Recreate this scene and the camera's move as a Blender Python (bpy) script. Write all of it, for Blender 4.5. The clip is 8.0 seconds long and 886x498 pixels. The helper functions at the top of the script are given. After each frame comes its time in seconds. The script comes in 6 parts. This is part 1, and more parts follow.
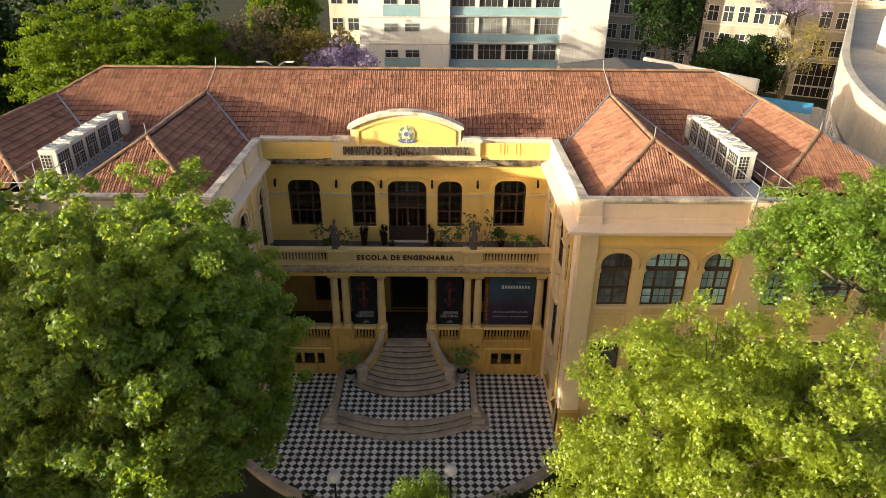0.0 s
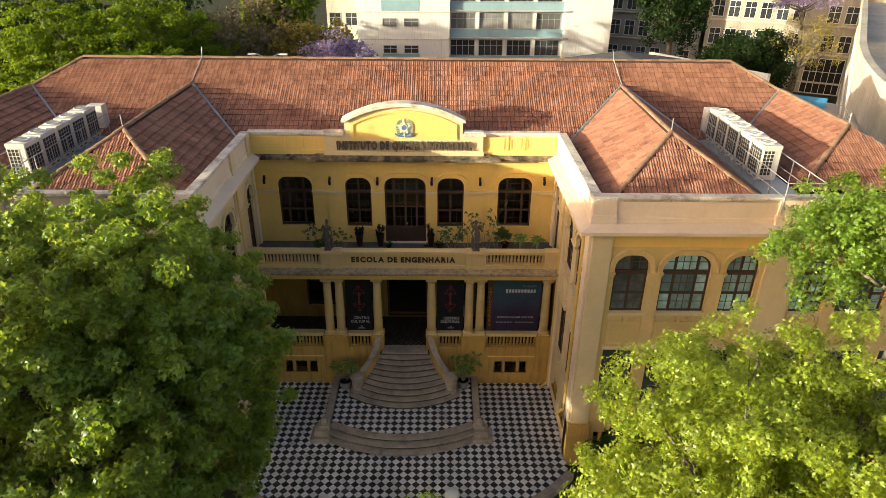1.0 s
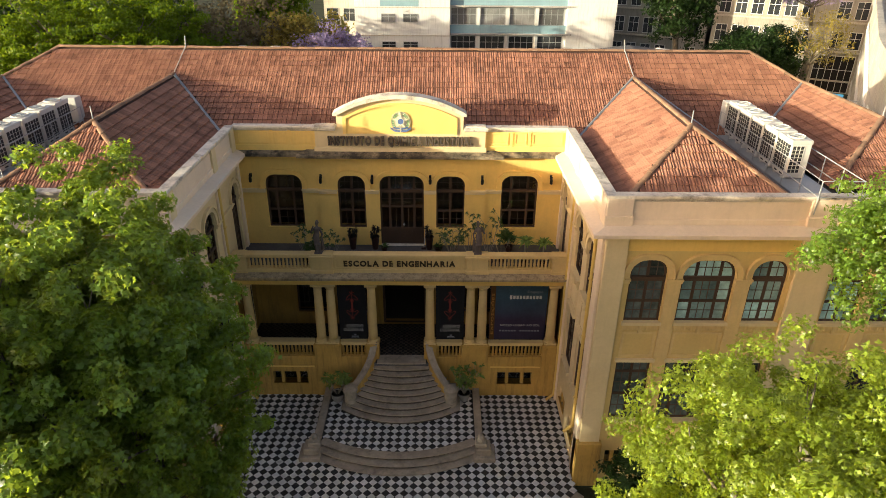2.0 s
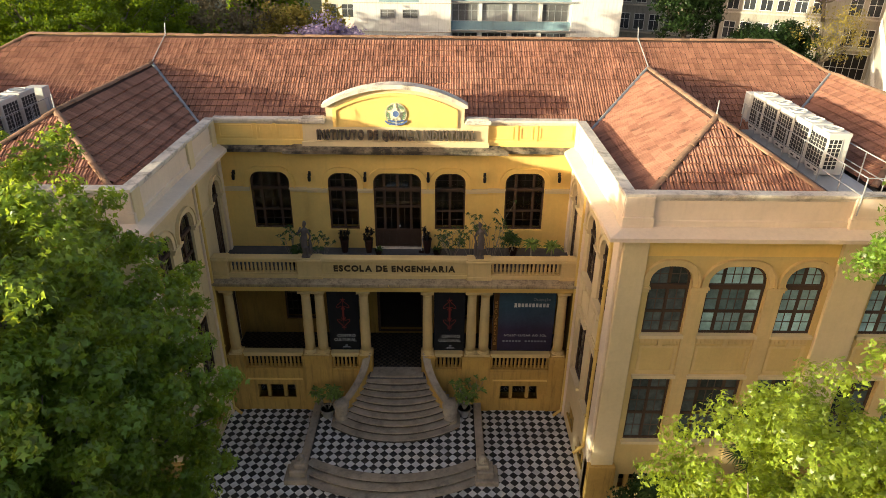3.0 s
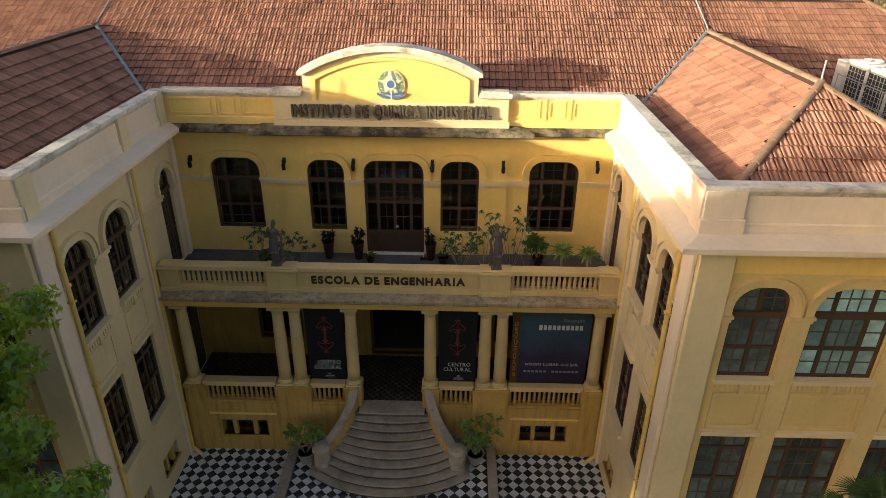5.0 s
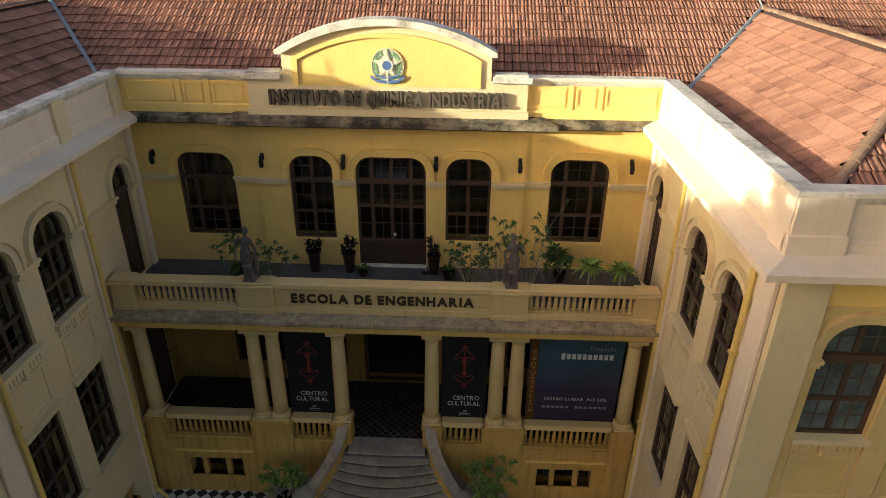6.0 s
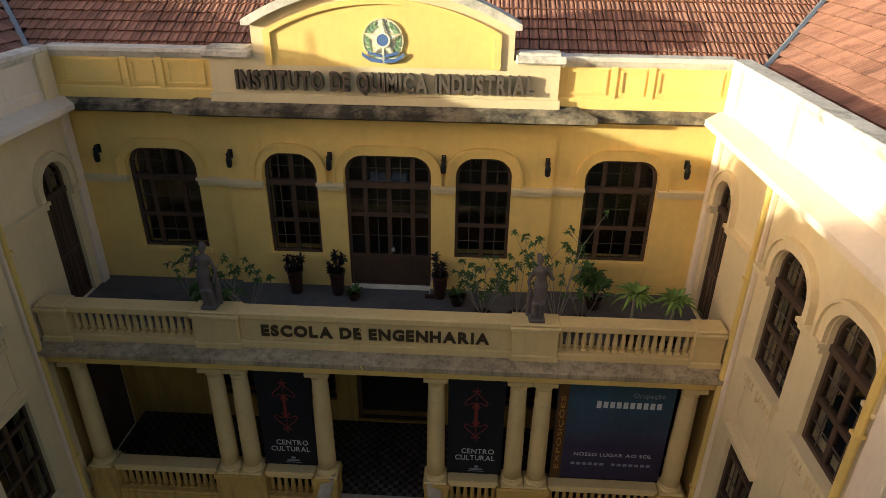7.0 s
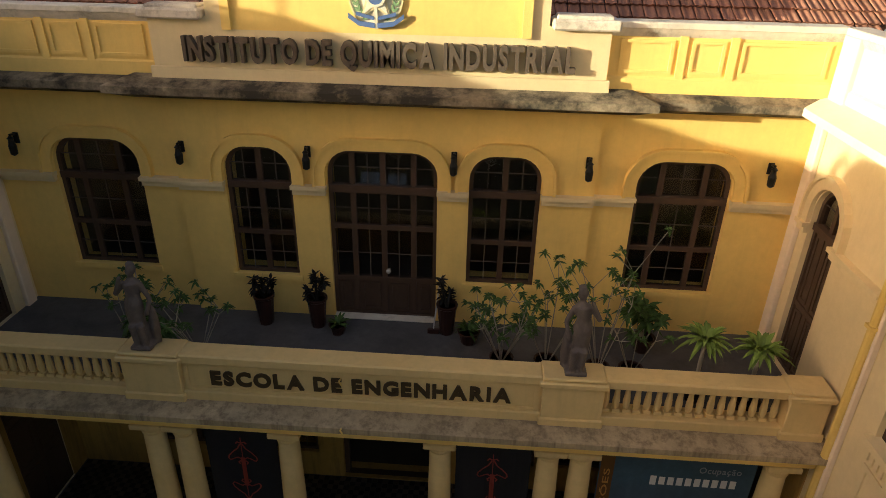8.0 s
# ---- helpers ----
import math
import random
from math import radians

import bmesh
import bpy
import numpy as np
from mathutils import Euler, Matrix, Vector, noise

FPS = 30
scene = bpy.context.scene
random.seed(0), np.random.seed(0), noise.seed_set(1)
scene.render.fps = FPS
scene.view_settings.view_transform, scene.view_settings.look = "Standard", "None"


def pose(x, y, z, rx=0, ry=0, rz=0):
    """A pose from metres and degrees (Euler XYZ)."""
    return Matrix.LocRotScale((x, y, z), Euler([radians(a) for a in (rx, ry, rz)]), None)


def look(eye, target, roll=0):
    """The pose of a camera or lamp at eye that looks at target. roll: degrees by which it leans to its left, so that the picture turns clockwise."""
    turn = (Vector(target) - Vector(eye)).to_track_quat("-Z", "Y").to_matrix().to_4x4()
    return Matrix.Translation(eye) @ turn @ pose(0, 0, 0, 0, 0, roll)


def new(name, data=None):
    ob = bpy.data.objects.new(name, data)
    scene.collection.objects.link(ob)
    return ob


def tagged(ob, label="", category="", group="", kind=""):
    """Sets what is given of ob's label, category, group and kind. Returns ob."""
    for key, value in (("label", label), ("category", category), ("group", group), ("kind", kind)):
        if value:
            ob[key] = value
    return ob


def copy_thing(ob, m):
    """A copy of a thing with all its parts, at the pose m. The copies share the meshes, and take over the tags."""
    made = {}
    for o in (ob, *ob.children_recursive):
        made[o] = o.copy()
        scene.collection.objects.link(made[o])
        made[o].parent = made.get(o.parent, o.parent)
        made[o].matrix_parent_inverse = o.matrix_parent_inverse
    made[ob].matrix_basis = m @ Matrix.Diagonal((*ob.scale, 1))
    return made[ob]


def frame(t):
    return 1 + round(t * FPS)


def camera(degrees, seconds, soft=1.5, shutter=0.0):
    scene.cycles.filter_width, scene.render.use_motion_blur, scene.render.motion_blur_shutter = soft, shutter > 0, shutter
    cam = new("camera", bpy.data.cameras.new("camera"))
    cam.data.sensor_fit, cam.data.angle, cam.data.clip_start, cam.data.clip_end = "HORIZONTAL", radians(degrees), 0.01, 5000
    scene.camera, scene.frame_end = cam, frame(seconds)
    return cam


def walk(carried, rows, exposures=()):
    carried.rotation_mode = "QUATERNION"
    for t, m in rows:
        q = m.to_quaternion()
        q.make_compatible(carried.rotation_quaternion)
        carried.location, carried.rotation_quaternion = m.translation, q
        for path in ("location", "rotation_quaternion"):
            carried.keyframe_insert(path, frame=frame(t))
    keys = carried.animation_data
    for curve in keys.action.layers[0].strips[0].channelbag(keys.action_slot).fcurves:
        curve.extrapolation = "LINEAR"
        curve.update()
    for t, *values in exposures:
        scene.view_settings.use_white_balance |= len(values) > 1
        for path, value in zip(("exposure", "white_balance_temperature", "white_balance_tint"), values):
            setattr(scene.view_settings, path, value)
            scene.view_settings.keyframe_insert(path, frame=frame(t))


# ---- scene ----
from mathutils.geometry import tessellate_polygon

cam = camera(68.6, 8.0, soft=0.45)
ROWS = [
    (0.0, (1.606, 0.85, 21.364), (1.618, 2.632, 20.456), 0.5),
    (0.5, (1.577, 1.777, 20.975), (1.59, 3.558, 20.064), 0.5),
    (1.0, (1.588, 2.657, 20.531), (1.601, 4.439, 19.622), 0.5),
    (1.5, (1.615, 3.589, 20.121), (1.628, 5.37, 19.212), 0.5),
    (3.0, (1.739, 6.542, 18.77), (1.748, 8.327, 17.867), 0.6),
    (3.5, (1.801, 7.609, 18.252), (1.808, 9.392, 17.347), 0.5),
    (4.0, (1.81, 8.734, 17.729), (1.809, 10.517, 16.821), 0.5),
    (4.5, (1.894, 9.999, 17.241), (1.878, 11.779, 16.329), 0.5),
    (6.0, (1.982, 14.362, 15.535), (1.925, 16.142, 14.625), 0.6),
    (6.5, (1.953, 15.941, 15.039), (1.886, 17.718, 14.124), 0.7),
    (7.0, (1.907, 17.524, 14.433), (1.82, 19.302, 13.521), 0.7),
    (7.5, (1.88, 19.047, 13.803), (1.769, 20.83, 12.904), 0.9),
    (8.0, (1.742, 20.527, 13.25), (1.63, 22.31, 12.352), 1.2),
]
walk(cam, [(t, look(eye, target, roll)) for t, eye, target, roll in ROWS],
     [(0.0, 1.44, 7050, 20), (3.5, 1.49, 6950, 19), (4.5, 1.48, 6750, 17), (6.0, 1.29, 6300, 15), (7.0, 1.19, 6300, 16), (8.0, 1.18, 7000, 19)])

# world, sun
SUN_WAY = Vector((1.0, 0.42, -0.155)).normalized()
world = bpy.data.worlds.new("world")
scene.world = world
world.use_nodes = True
sky = world.node_tree.nodes.new("ShaderNodeTexSky")
sky.sky_type = "NISHITA"
sky.sun_disc = False
sky.sun_elevation = radians(9)
sky.sun_rotation = radians(247)
sky.altitude, sky.air_density, sky.dust_density, sky.ozone_density = 20, 0.8, 4.0, 0.4
back = world.node_tree.nodes["Background"]
back.inputs["Strength"].default_value = 0.125
world.node_tree.links.new(sky.outputs["Color"], back.inputs["Color"])
sun = new("sun", bpy.data.lights.new("sun", "SUN"))
sun.data.energy, sun.data.angle, sun.data.color = 3.7, radians(0.6), (0.90, 0.96, 0.72)
sun.matrix_world = look((-60, -25, 30), Vector((-60, -25, 30)) + SUN_WAY)


# ---- materials ----
def ramp(nt, fac, stops):
    n = nt.nodes.new("ShaderNodeValToRGB")
    els = n.color_ramp.elements
    while len(els) < len(stops):
        els.new(0.5)
    for e, (p, c) in zip(els, stops):
        e.position, e.color = p, (*c, 1) if len(c) == 3 else c
    nt.links.new(fac, n.inputs["Fac"])
    return n.outputs["Color"]


def noise_tex(nt, coord, scale, detail=4, rough=0.6, stretch=None):
    if stretch:
        m = nt.nodes.new("ShaderNodeMapping")
        m.inputs["Scale"].default_value = stretch
        nt.links.new(coord, m.inputs["Vector"])
        coord = m.outputs["Vector"]
    n = nt.nodes.new("ShaderNodeTexNoise")
    n.inputs["Scale"].default_value, n.inputs["Detail"].default_value, n.inputs["Roughness"].default_value = scale, detail, rough
    nt.links.new(coord, n.inputs["Vector"])
    return n.outputs["Fac"]


def mixed(nt, fac, a, b, kind="MIX"):
    n = nt.nodes.new("ShaderNodeMix")
    n.data_type, n.blend_type = "RGBA", kind
    for sock, v in ((n.inputs[0], fac), (n.inputs[6], a), (n.inputs[7], b)):
        if isinstance(v, (int, float)):
            sock.default_value = v
        elif isinstance(v, tuple):
            sock.default_value = (*v, 1)
        else:
            nt.links.new(v, sock)
    return n.outputs[2]


def shade(c, k):
    return tuple(min(1.0, v * k) for v in c)


def material(name, base, rough=0.7, metal=0.0, vary=0.18, big=0.4, small=9.0, dirt=None, dirt_amount=0.35, streak=False,
             bump=0.15, bump_scale=40.0, spread=0.0, island=False, spec=0.22, dirt_from=0.5):
    """Base colour with a broad and a fine variation, stains, relief, and a shift from piece to piece (spread)."""
    m = bpy.data.materials.new(name)
    m.use_nodes = True
    nt = m.node_tree
    b = nt.nodes["Principled BSDF"]
    co = nt.nodes.new("ShaderNodeTexCoord").outputs["Object"]
    broad = ramp(nt, noise_tex(nt, co, big, 5, 0.65), [(0.3, shade(base, 1 - vary)), (0.7, shade(base, 1 + vary * 0.6))])
    fine = ramp(nt, noise_tex(nt, co, small, 6, 0.7), [(0.3, (1 - vary * 0.6,) * 3), (0.7, (1.0,) * 3)])
    col = mixed(nt, 1.0, broad, fine, "MULTIPLY")
    if dirt:
        st = noise_tex(nt, co, 1.6, 6, 0.7, (4.0, 4.0, 0.35) if streak else (1.0, 1.0, 1.0))
        mask = ramp(nt, st, [(dirt_from, (0, 0, 0)), (dirt_from + 0.2, (dirt_amount,) * 3)])
        col = mixed(nt, mask, col, dirt)
    if spread:
        if island:
            rnd = nt.nodes.new("ShaderNodeNewGeometry").outputs["Random Per Island"]
        else:
            rnd = nt.nodes.new("ShaderNodeObjectInfo").outputs["Random"]
        col = mixed(nt, 1.0, col, ramp(nt, rnd, [(0.0, (1 - spread,) * 3), (0.45, (1 - spread * 0.25, 1 - spread * 0.3, 1 - spread * 0.32)), (1.0, (1 + spread * 0.3,) * 3)]), "MULTIPLY")
    nt.links.new(col, b.inputs["Base Color"])
    b.inputs["Roughness"].default_value, b.inputs["Metallic"].default_value = rough, metal
    b.inputs["Specular IOR Level"].default_value = spec
    if bump:
        bp = nt.nodes.new("ShaderNodeBump")
        bp.inputs["Strength"].default_value, bp.inputs["Distance"].default_value = bump, 0.02
        nt.links.new(noise_tex(nt, co, bump_scale, 4), bp.inputs["Height"])
        nt.links.new(bp.outputs["Normal"], b.inputs["Normal"])
    return m


GRIME = (0.10, 0.085, 0.065)
YELLOW = material("yellow_paint", (0.86, 0.585, 0.185), 0.75, dirt=(0.36, 0.23, 0.08), streak=True, dirt_amount=0.1, vary=0.12)
CREAM = material("cream_paint", (0.73, 0.58, 0.34), 0.75, dirt=(0.36, 0.28, 0.17), streak=True, dirt_amount=0.1, vary=0.12)
PALE = material("pale_paint", (0.78, 0.63, 0.475), 0.75, dirt=(0.34, 0.27, 0.19), streak=True, dirt_amount=0.1, vary=0.12)
LEDGE = material("weathered_ledge", (0.34, 0.27, 0.18), 0.9, dirt=(0.045, 0.04, 0.032), dirt_amount=1.0, vary=0.45, big=1.4, small=14, bump=0.5, dirt_from=0.40, spec=0.1)
# Much darker than STONE: shade under the nosings and grime in one colour.
RISER = material("shaded_grimy_riser", (0.11, 0.09, 0.07), 0.9, dirt=(0.04, 0.035, 0.03), dirt_amount=0.7, vary=0.3, big=1.2)
LEDGE_TAN = material("stained_tan_ledge", (0.48, 0.37, 0.23), 0.9, dirt=(0.17, 0.13, 0.085), dirt_amount=0.8, streak=True, vary=0.35, big=1.4, small=14, bump=0.4, dirt_from=0.45, spec=0.1)
STONE = material("worn_stone", (0.43, 0.356, 0.277), 0.85, dirt=(0.10, 0.09, 0.08), dirt_amount=0.6, vary=0.3, big=1.2, bump=0.35)
# CREAM toned for the tree shade and golden light on the wing fronts.
TAN = material("wing_light_tan", (0.68, 0.49, 0.20), 0.8, dirt=(0.34, 0.24, 0.12), streak=True, dirt_amount=0.12, vary=0.15)
# OCHRE darkened: the porch's deep shade is put into the colour.
PORCH_SHADED = material("porch_ochre_in_shade", (0.42, 0.255, 0.07), 0.85, dirt=(0.14, 0.09, 0.04), streak=True, dirt_amount=0.6, vary=0.2)
OCHRE = material("ochre_paint", (0.56, 0.345, 0.095), 0.8, dirt=(0.16, 0.10, 0.04), streak=True, dirt_amount=0.6, vary=0.2)
COLUMN = material("yellowed_cream_paint", (0.70, 0.51, 0.235), 0.75, dirt=(0.3, 0.22, 0.12), streak=True, dirt_amount=0.15, vary=0.15)
COPING = material("coping_plaster", (0.74, 0.66, 0.55), 0.85, dirt=(0.15, 0.125, 0.095), dirt_amount=0.85, vary=0.25, big=1.0)
WOOD = material("dark_brown_wood", (0.085, 0.051, 0.034), 0.5, vary=0.3, small=14)
ROOF = material("clay_tile", (0.395, 0.19, 0.128), 0.9, dirt=(0.11, 0.05, 0.042), dirt_amount=0.75, vary=0.3, big=0.6, small=16, spread=0.26, dirt_from=0.54, spec=0.1, island=True)
ROOF_ONE = material("clay_tile_piece", (0.395, 0.19, 0.128), 0.9, dirt=(0.11, 0.05, 0.042), dirt_amount=0.75, vary=0.3, big=0.6, small=16, spread=0.26, dirt_from=0.54, spec=0.1)
# Shaded copy of WHITE, its tone lowered in the colour itself.
SHADED_WHITE = material("shaded_white_render", (0.46, 0.44, 0.41), 0.85, dirt=(0.22, 0.2, 0.18), streak=True, dirt_amount=0.6, vary=0.2, big=0.2)
RIDGE = material("mortared_ridge_tile", (0.36, 0.215, 0.14), 0.9, dirt=(0.2, 0.15, 0.12), dirt_amount=0.6, vary=0.3, spread=0.3)
UNDER = material("roof_boarding", (0.09, 0.05, 0.04), 0.9)
TILE_WHITE = material("white_floor_tile", (0.79, 0.78, 0.77), 0.32, dirt=GRIME, dirt_amount=0.4, vary=0.18, small=5, spread=0.18, spec=0.5)
TILE_BLACK = material("black_floor_tile", (0.05, 0.048, 0.048), 0.4, dirt=(0.14, 0.13, 0.12), dirt_amount=0.5, vary=0.3, small=5, spread=0.3)
TILE_WHITE_J = material("white_floor_tile_far", (0.79, 0.78, 0.77), 0.32, dirt=GRIME, dirt_amount=0.4, vary=0.18, small=5, spread=0.18, spec=0.5, island=True)
TILE_BLACK_J = material("black_floor_tile_far", (0.05, 0.048, 0.048), 0.4, dirt=(0.14, 0.13, 0.12), dirt_amount=0.5, vary=0.3, small=5, spread=0.3, island=True)
GROUT = material("grout", (0.09, 0.085, 0.08), 0.95)
CONCRETE = material("grey_concrete", (0.115, 0.11, 0.11), 0.85, dirt=(0.05, 0.05, 0.05), dirt_amount=0.5, vary=0.25, big=1.5)
# The rooms' lack of light is put into this near-black plaster colour.
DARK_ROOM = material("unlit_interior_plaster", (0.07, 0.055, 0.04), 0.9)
SOIL = material("garden_soil_and_grass", (0.05, 0.055, 0.025), 0.95, dirt=(0.03, 0.022, 0.014), dirt_amount=0.8, vary=0.4, big=0.3)
ASPHALT = material("asphalt", (0.05, 0.05, 0.052), 0.9, vary=0.3)
WHITE = material("white_render", (0.76, 0.745, 0.71), 0.8, dirt=(0.38, 0.36, 0.33), streak=True, dirt_amount=0.45, vary=0.12, big=0.15)
BLUE = material("pale_blue_render", (0.27, 0.42, 0.47), 0.8, dirt=(0.2, 0.24, 0.25), streak=True, dirt_amount=0.4, vary=0.15)
BUFF = material("buff_render", (0.60, 0.53, 0.43), 0.85, dirt=(0.22, 0.19, 0.15), streak=True, dirt_amount=0.6, vary=0.2, big=0.2)
METAL = material("grey_painted_steel", (0.42, 0.43, 0.43), 0.45, metal=0.3, vary=0.1)
IRON = material("black_iron", (0.02, 0.02, 0.02), 0.5, metal=0.5)
BRONZE = material("weathered_bronze", (0.16, 0.13, 0.118), 0.75, metal=0.1, vary=0.4, small=9, dirt=(0.04, 0.033, 0.03), dirt_amount=0.6, bump=0.6, bump_scale=22)
ACWHITE = material("offwhite_sheet_metal", (0.62, 0.60, 0.55), 0.5, vary=0.1, dirt=(0.35, 0.32, 0.27), dirt_amount=0.4)
ZINC = material("zinc_flashing", (0.35, 0.38, 0.40), 0.5, metal=0.6, vary=0.2)


def glass_material(name, tint, rough=0.02):
    m = bpy.data.materials.new(name)
    m.use_nodes = True
    b = m.node_tree.nodes["Principled BSDF"]
    b.inputs["Base Color"].default_value = (*tint, 1)
    b.inputs["Roughness"].default_value, b.inputs["Transmission Weight"].default_value, b.inputs["IOR"].default_value = rough, 1.0, 1.45
    return m


GLASS = glass_material("window_glass", (0.85, 0.9, 0.9))
BLIND = material("pale_blind_behind_glass", (0.42, 0.70, 0.72), 0.18, vary=0.35, big=1.5, small=3, bump=0.0, spread=0.8, spec=0.6)
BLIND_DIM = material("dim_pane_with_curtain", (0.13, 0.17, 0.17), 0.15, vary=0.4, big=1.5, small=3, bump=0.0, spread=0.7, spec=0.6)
ROOM_SHADE = material("deep_shade_room", (0.03, 0.026, 0.022), 0.9)


# ---- mesh helpers ----
def link_mesh(name, me, mat, parent=None, label=""):
    ob = new(name, me)
    if mat and not me.materials:
        me.materials.append(mat)
    if parent:
        ob.parent = parent
    if label:
        ob["label"] = label
    return ob


def part(name, bm, mat, parent=None, label="", smooth=False):
    """One mesh object out of a bmesh, under a thing or a part."""
    bmesh.ops.recalc_face_normals(bm, faces=bm.faces)
    me = bpy.data.meshes.new(name)
    bm.to_mesh(me)
    bm.free()
    if smooth:
        for p in me.polygons:
            p.use_smooth = True
    return link_mesh(name, me, mat, parent, label)


def empty(name, label="", category="", group="", kind="", at=(0, 0, 0)):
    ob = new(name)
    ob.location = at
    return tagged(ob, label, category, group, kind)


def box(bm, x0, x1, y0, y1, z0, z1, bevel=0.0):
    vs = [bm.verts.new(p) for p in ((x0, y0, z0), (x1, y0, z0), (x1, y1, z0), (x0, y1, z0), (x0, y0, z1), (x1, y0, z1), (x1, y1, z1), (x0, y1, z1))]
    fs = [bm.faces.new([vs[i] for i in f]) for f in ((0, 3, 2, 1), (4, 5, 6, 7), (0, 1, 5, 4), (1, 2, 6, 5), (2, 3, 7, 6), (3, 0, 4, 7))]
    if bevel:
        es = {e for f in fs for e in f.edges}
        bmesh.ops.bevel(bm, geom=list(es), offset=bevel, segments=1, affect="EDGES")


def boxes(name, rows, mat, parent=None, label="", bevel=0.0):
    bm = bmesh.new()
    for r in rows:
        box(bm, *r, bevel=bevel)
    return part(name, bm, mat, parent, label)


def prism(bm, pts, put, depth):
    """A flat outline (u, v), holes allowed (a list of outlines), made solid. put(u, v, d) gives the place."""
    loops = pts if isinstance(pts[0][0], (tuple, list)) else [pts]
    tri = tessellate_polygon([[Vector((u, v, 0)) for u, v in lp] for lp in loops])
    flat = [p for lp in loops for p in lp]
    a = [bm.verts.new(put(u, v, 0)) for u, v in flat]
    b = [bm.verts.new(put(u, v, depth)) for u, v in flat]
    for t in tri:
        bm.faces.new([a[i] for i in t])
        bm.faces.new([b[i] for i in reversed(t)])
    k = 0
    for lp in loops:
        n = len(lp)
        for i in range(n):
            j = (i + 1) % n
            bm.faces.new([a[k + i], a[k + j], b[k + j], b[k + i]])
        k += n


def arch(u0, u1, v0, v1, r, steps=6):
    """An opening with a flat head and rounded upper corners, anticlockwise."""
    r = min(r, (u1 - u0) / 2 - 0.001)
    pts = [(u0, v0), (u1, v0)]
    for i in range(steps + 1):
        a = math.pi / 2 * i / steps
        pts.append((u1 - r + r * math.cos(a), v1 - r + r * math.sin(a)))
    for i in range(steps + 1):
        a = math.pi / 2 + math.pi / 2 * i / steps
        pts.append((u0 + r + r * math.cos(a), v1 - r + r * math.sin(a)))
    return pts


def rect(u0, u1, v0, v1):
    return [(u0, v0), (u1, v0), (u1, v1), (u0, v1)]


def sweep(bm, path, profile, closed=False, out=1.0):
    """A moulding: profile (outwards, up) carried along a plan path with mitred corners; outwards is to the right of the way, times out."""
    n = len(path)
    rings = []
    for i, (x, y) in enumerate(path):
        p, q = path[i - 1] if i or closed else None, path[(i + 1) % n] if i < n - 1 or closed else None
        ds = [Vector((b[0] - a[0], b[1] - a[1])).normalized() for a, b in ((p, (x, y)), ((x, y), q)) if a is not None and b is not None]
        ns = [Vector((d.y, -d.x)) for d in ds]
        m = ns[0] if len(ns) == 1 else (ns[0] + ns[1]) / (1 + ns[0].dot(ns[1]))
        rings.append([bm.verts.new((x + m.x * o * out, y + m.y * o * out, z)) for o, z in profile])
    k = len(profile)
    for i in range(n if closed else n - 1):
        a, b = rings[i], rings[(i + 1) % n]
        for j in range(k):
            bm.faces.new([a[j], a[(j + 1) % k], b[(j + 1) % k], b[j]])
    if not closed:
        bm.faces.new(rings[0])
        bm.faces.new(list(reversed(rings[-1])))


def lathe(bm, profile, sides=16, at=(0, 0), turn=0.0):
    """profile: (radius, z) from below upwards."""
    rings = [[bm.verts.new((at[0] + r * math.cos(turn + 2 * math.pi * i / sides), at[1] + r * math.sin(turn + 2 * math.pi * i / sides), z)) for i in range(sides)] for r, z in profile]
    for a, b in zip(rings, rings[1:]):
        for i in range(sides):
            j = (i + 1) % sides
            bm.faces.new([a[i], a[j], b[j], b[i]])
    bm.faces.new(list(reversed(rings[0])))
    bm.faces.new(rings[-1])


def tube(bm, a, b, r, sides=8, r2=None):
    a, b = Vector(a), Vector(b)
    d = (b - a).normalized()
    s = d.orthogonal().normalized()
    t = d.cross(s)
    rings = []
    for p, rr in ((a, r), (b, r if r2 is None else r2)):
        rings.append([bm.verts.new(p + s * rr * math.cos(2 * math.pi * i / sides) + t * rr * math.sin(2 * math.pi * i / sides)) for i in range(sides)])
    for i in range(sides):
        j = (i + 1) % sides
        bm.faces.new([rings[0][i], rings[0][j], rings[1][j], rings[1][i]])
    bm.faces.new(list(reversed(rings[0])))
    bm.faces.new(rings[1])


# ---- ground and forecourt ----
COURT_C, COURT_R = (0.0, 29.0), 9.5       # the round front edge of the forecourt
TERRACE = 0.36                            # level of the raised middle of the forecourt


def front_arc(half, y_mid, sag, n=20):
    """Plan points of a curve that bulges towards the garden, from -half to half."""
    r = (half * half + sag * sag) / (2 * sag)
    a = math.asin(min(1.0, half / r))
    return [(r * math.sin(t), y_mid + r - r * math.cos(t)) for t in [-a + 2 * a * i / n for i in range(n + 1)]]


bm = bmesh.new()
n = 48
rings = []
for r in (12, 40, 90, 250, 800, 2500):
    rings.append([bm.verts.new((r * math.cos(2 * math.pi * i / n), 30 + r * math.sin(2 * math.pi * i / n), -0.3)) for i in range(n)])
bm.faces.new(rings[0])
for a, b in zip(rings, rings[1:]):
    for i in range(n):
        bm.faces.new([a[i], b[i], b[(i + 1) % n], a[(i + 1) % n]])
tagged(part("ground", bm, SOIL), "dark garden soil with patchy grass around the building", "ground", kind="structure")

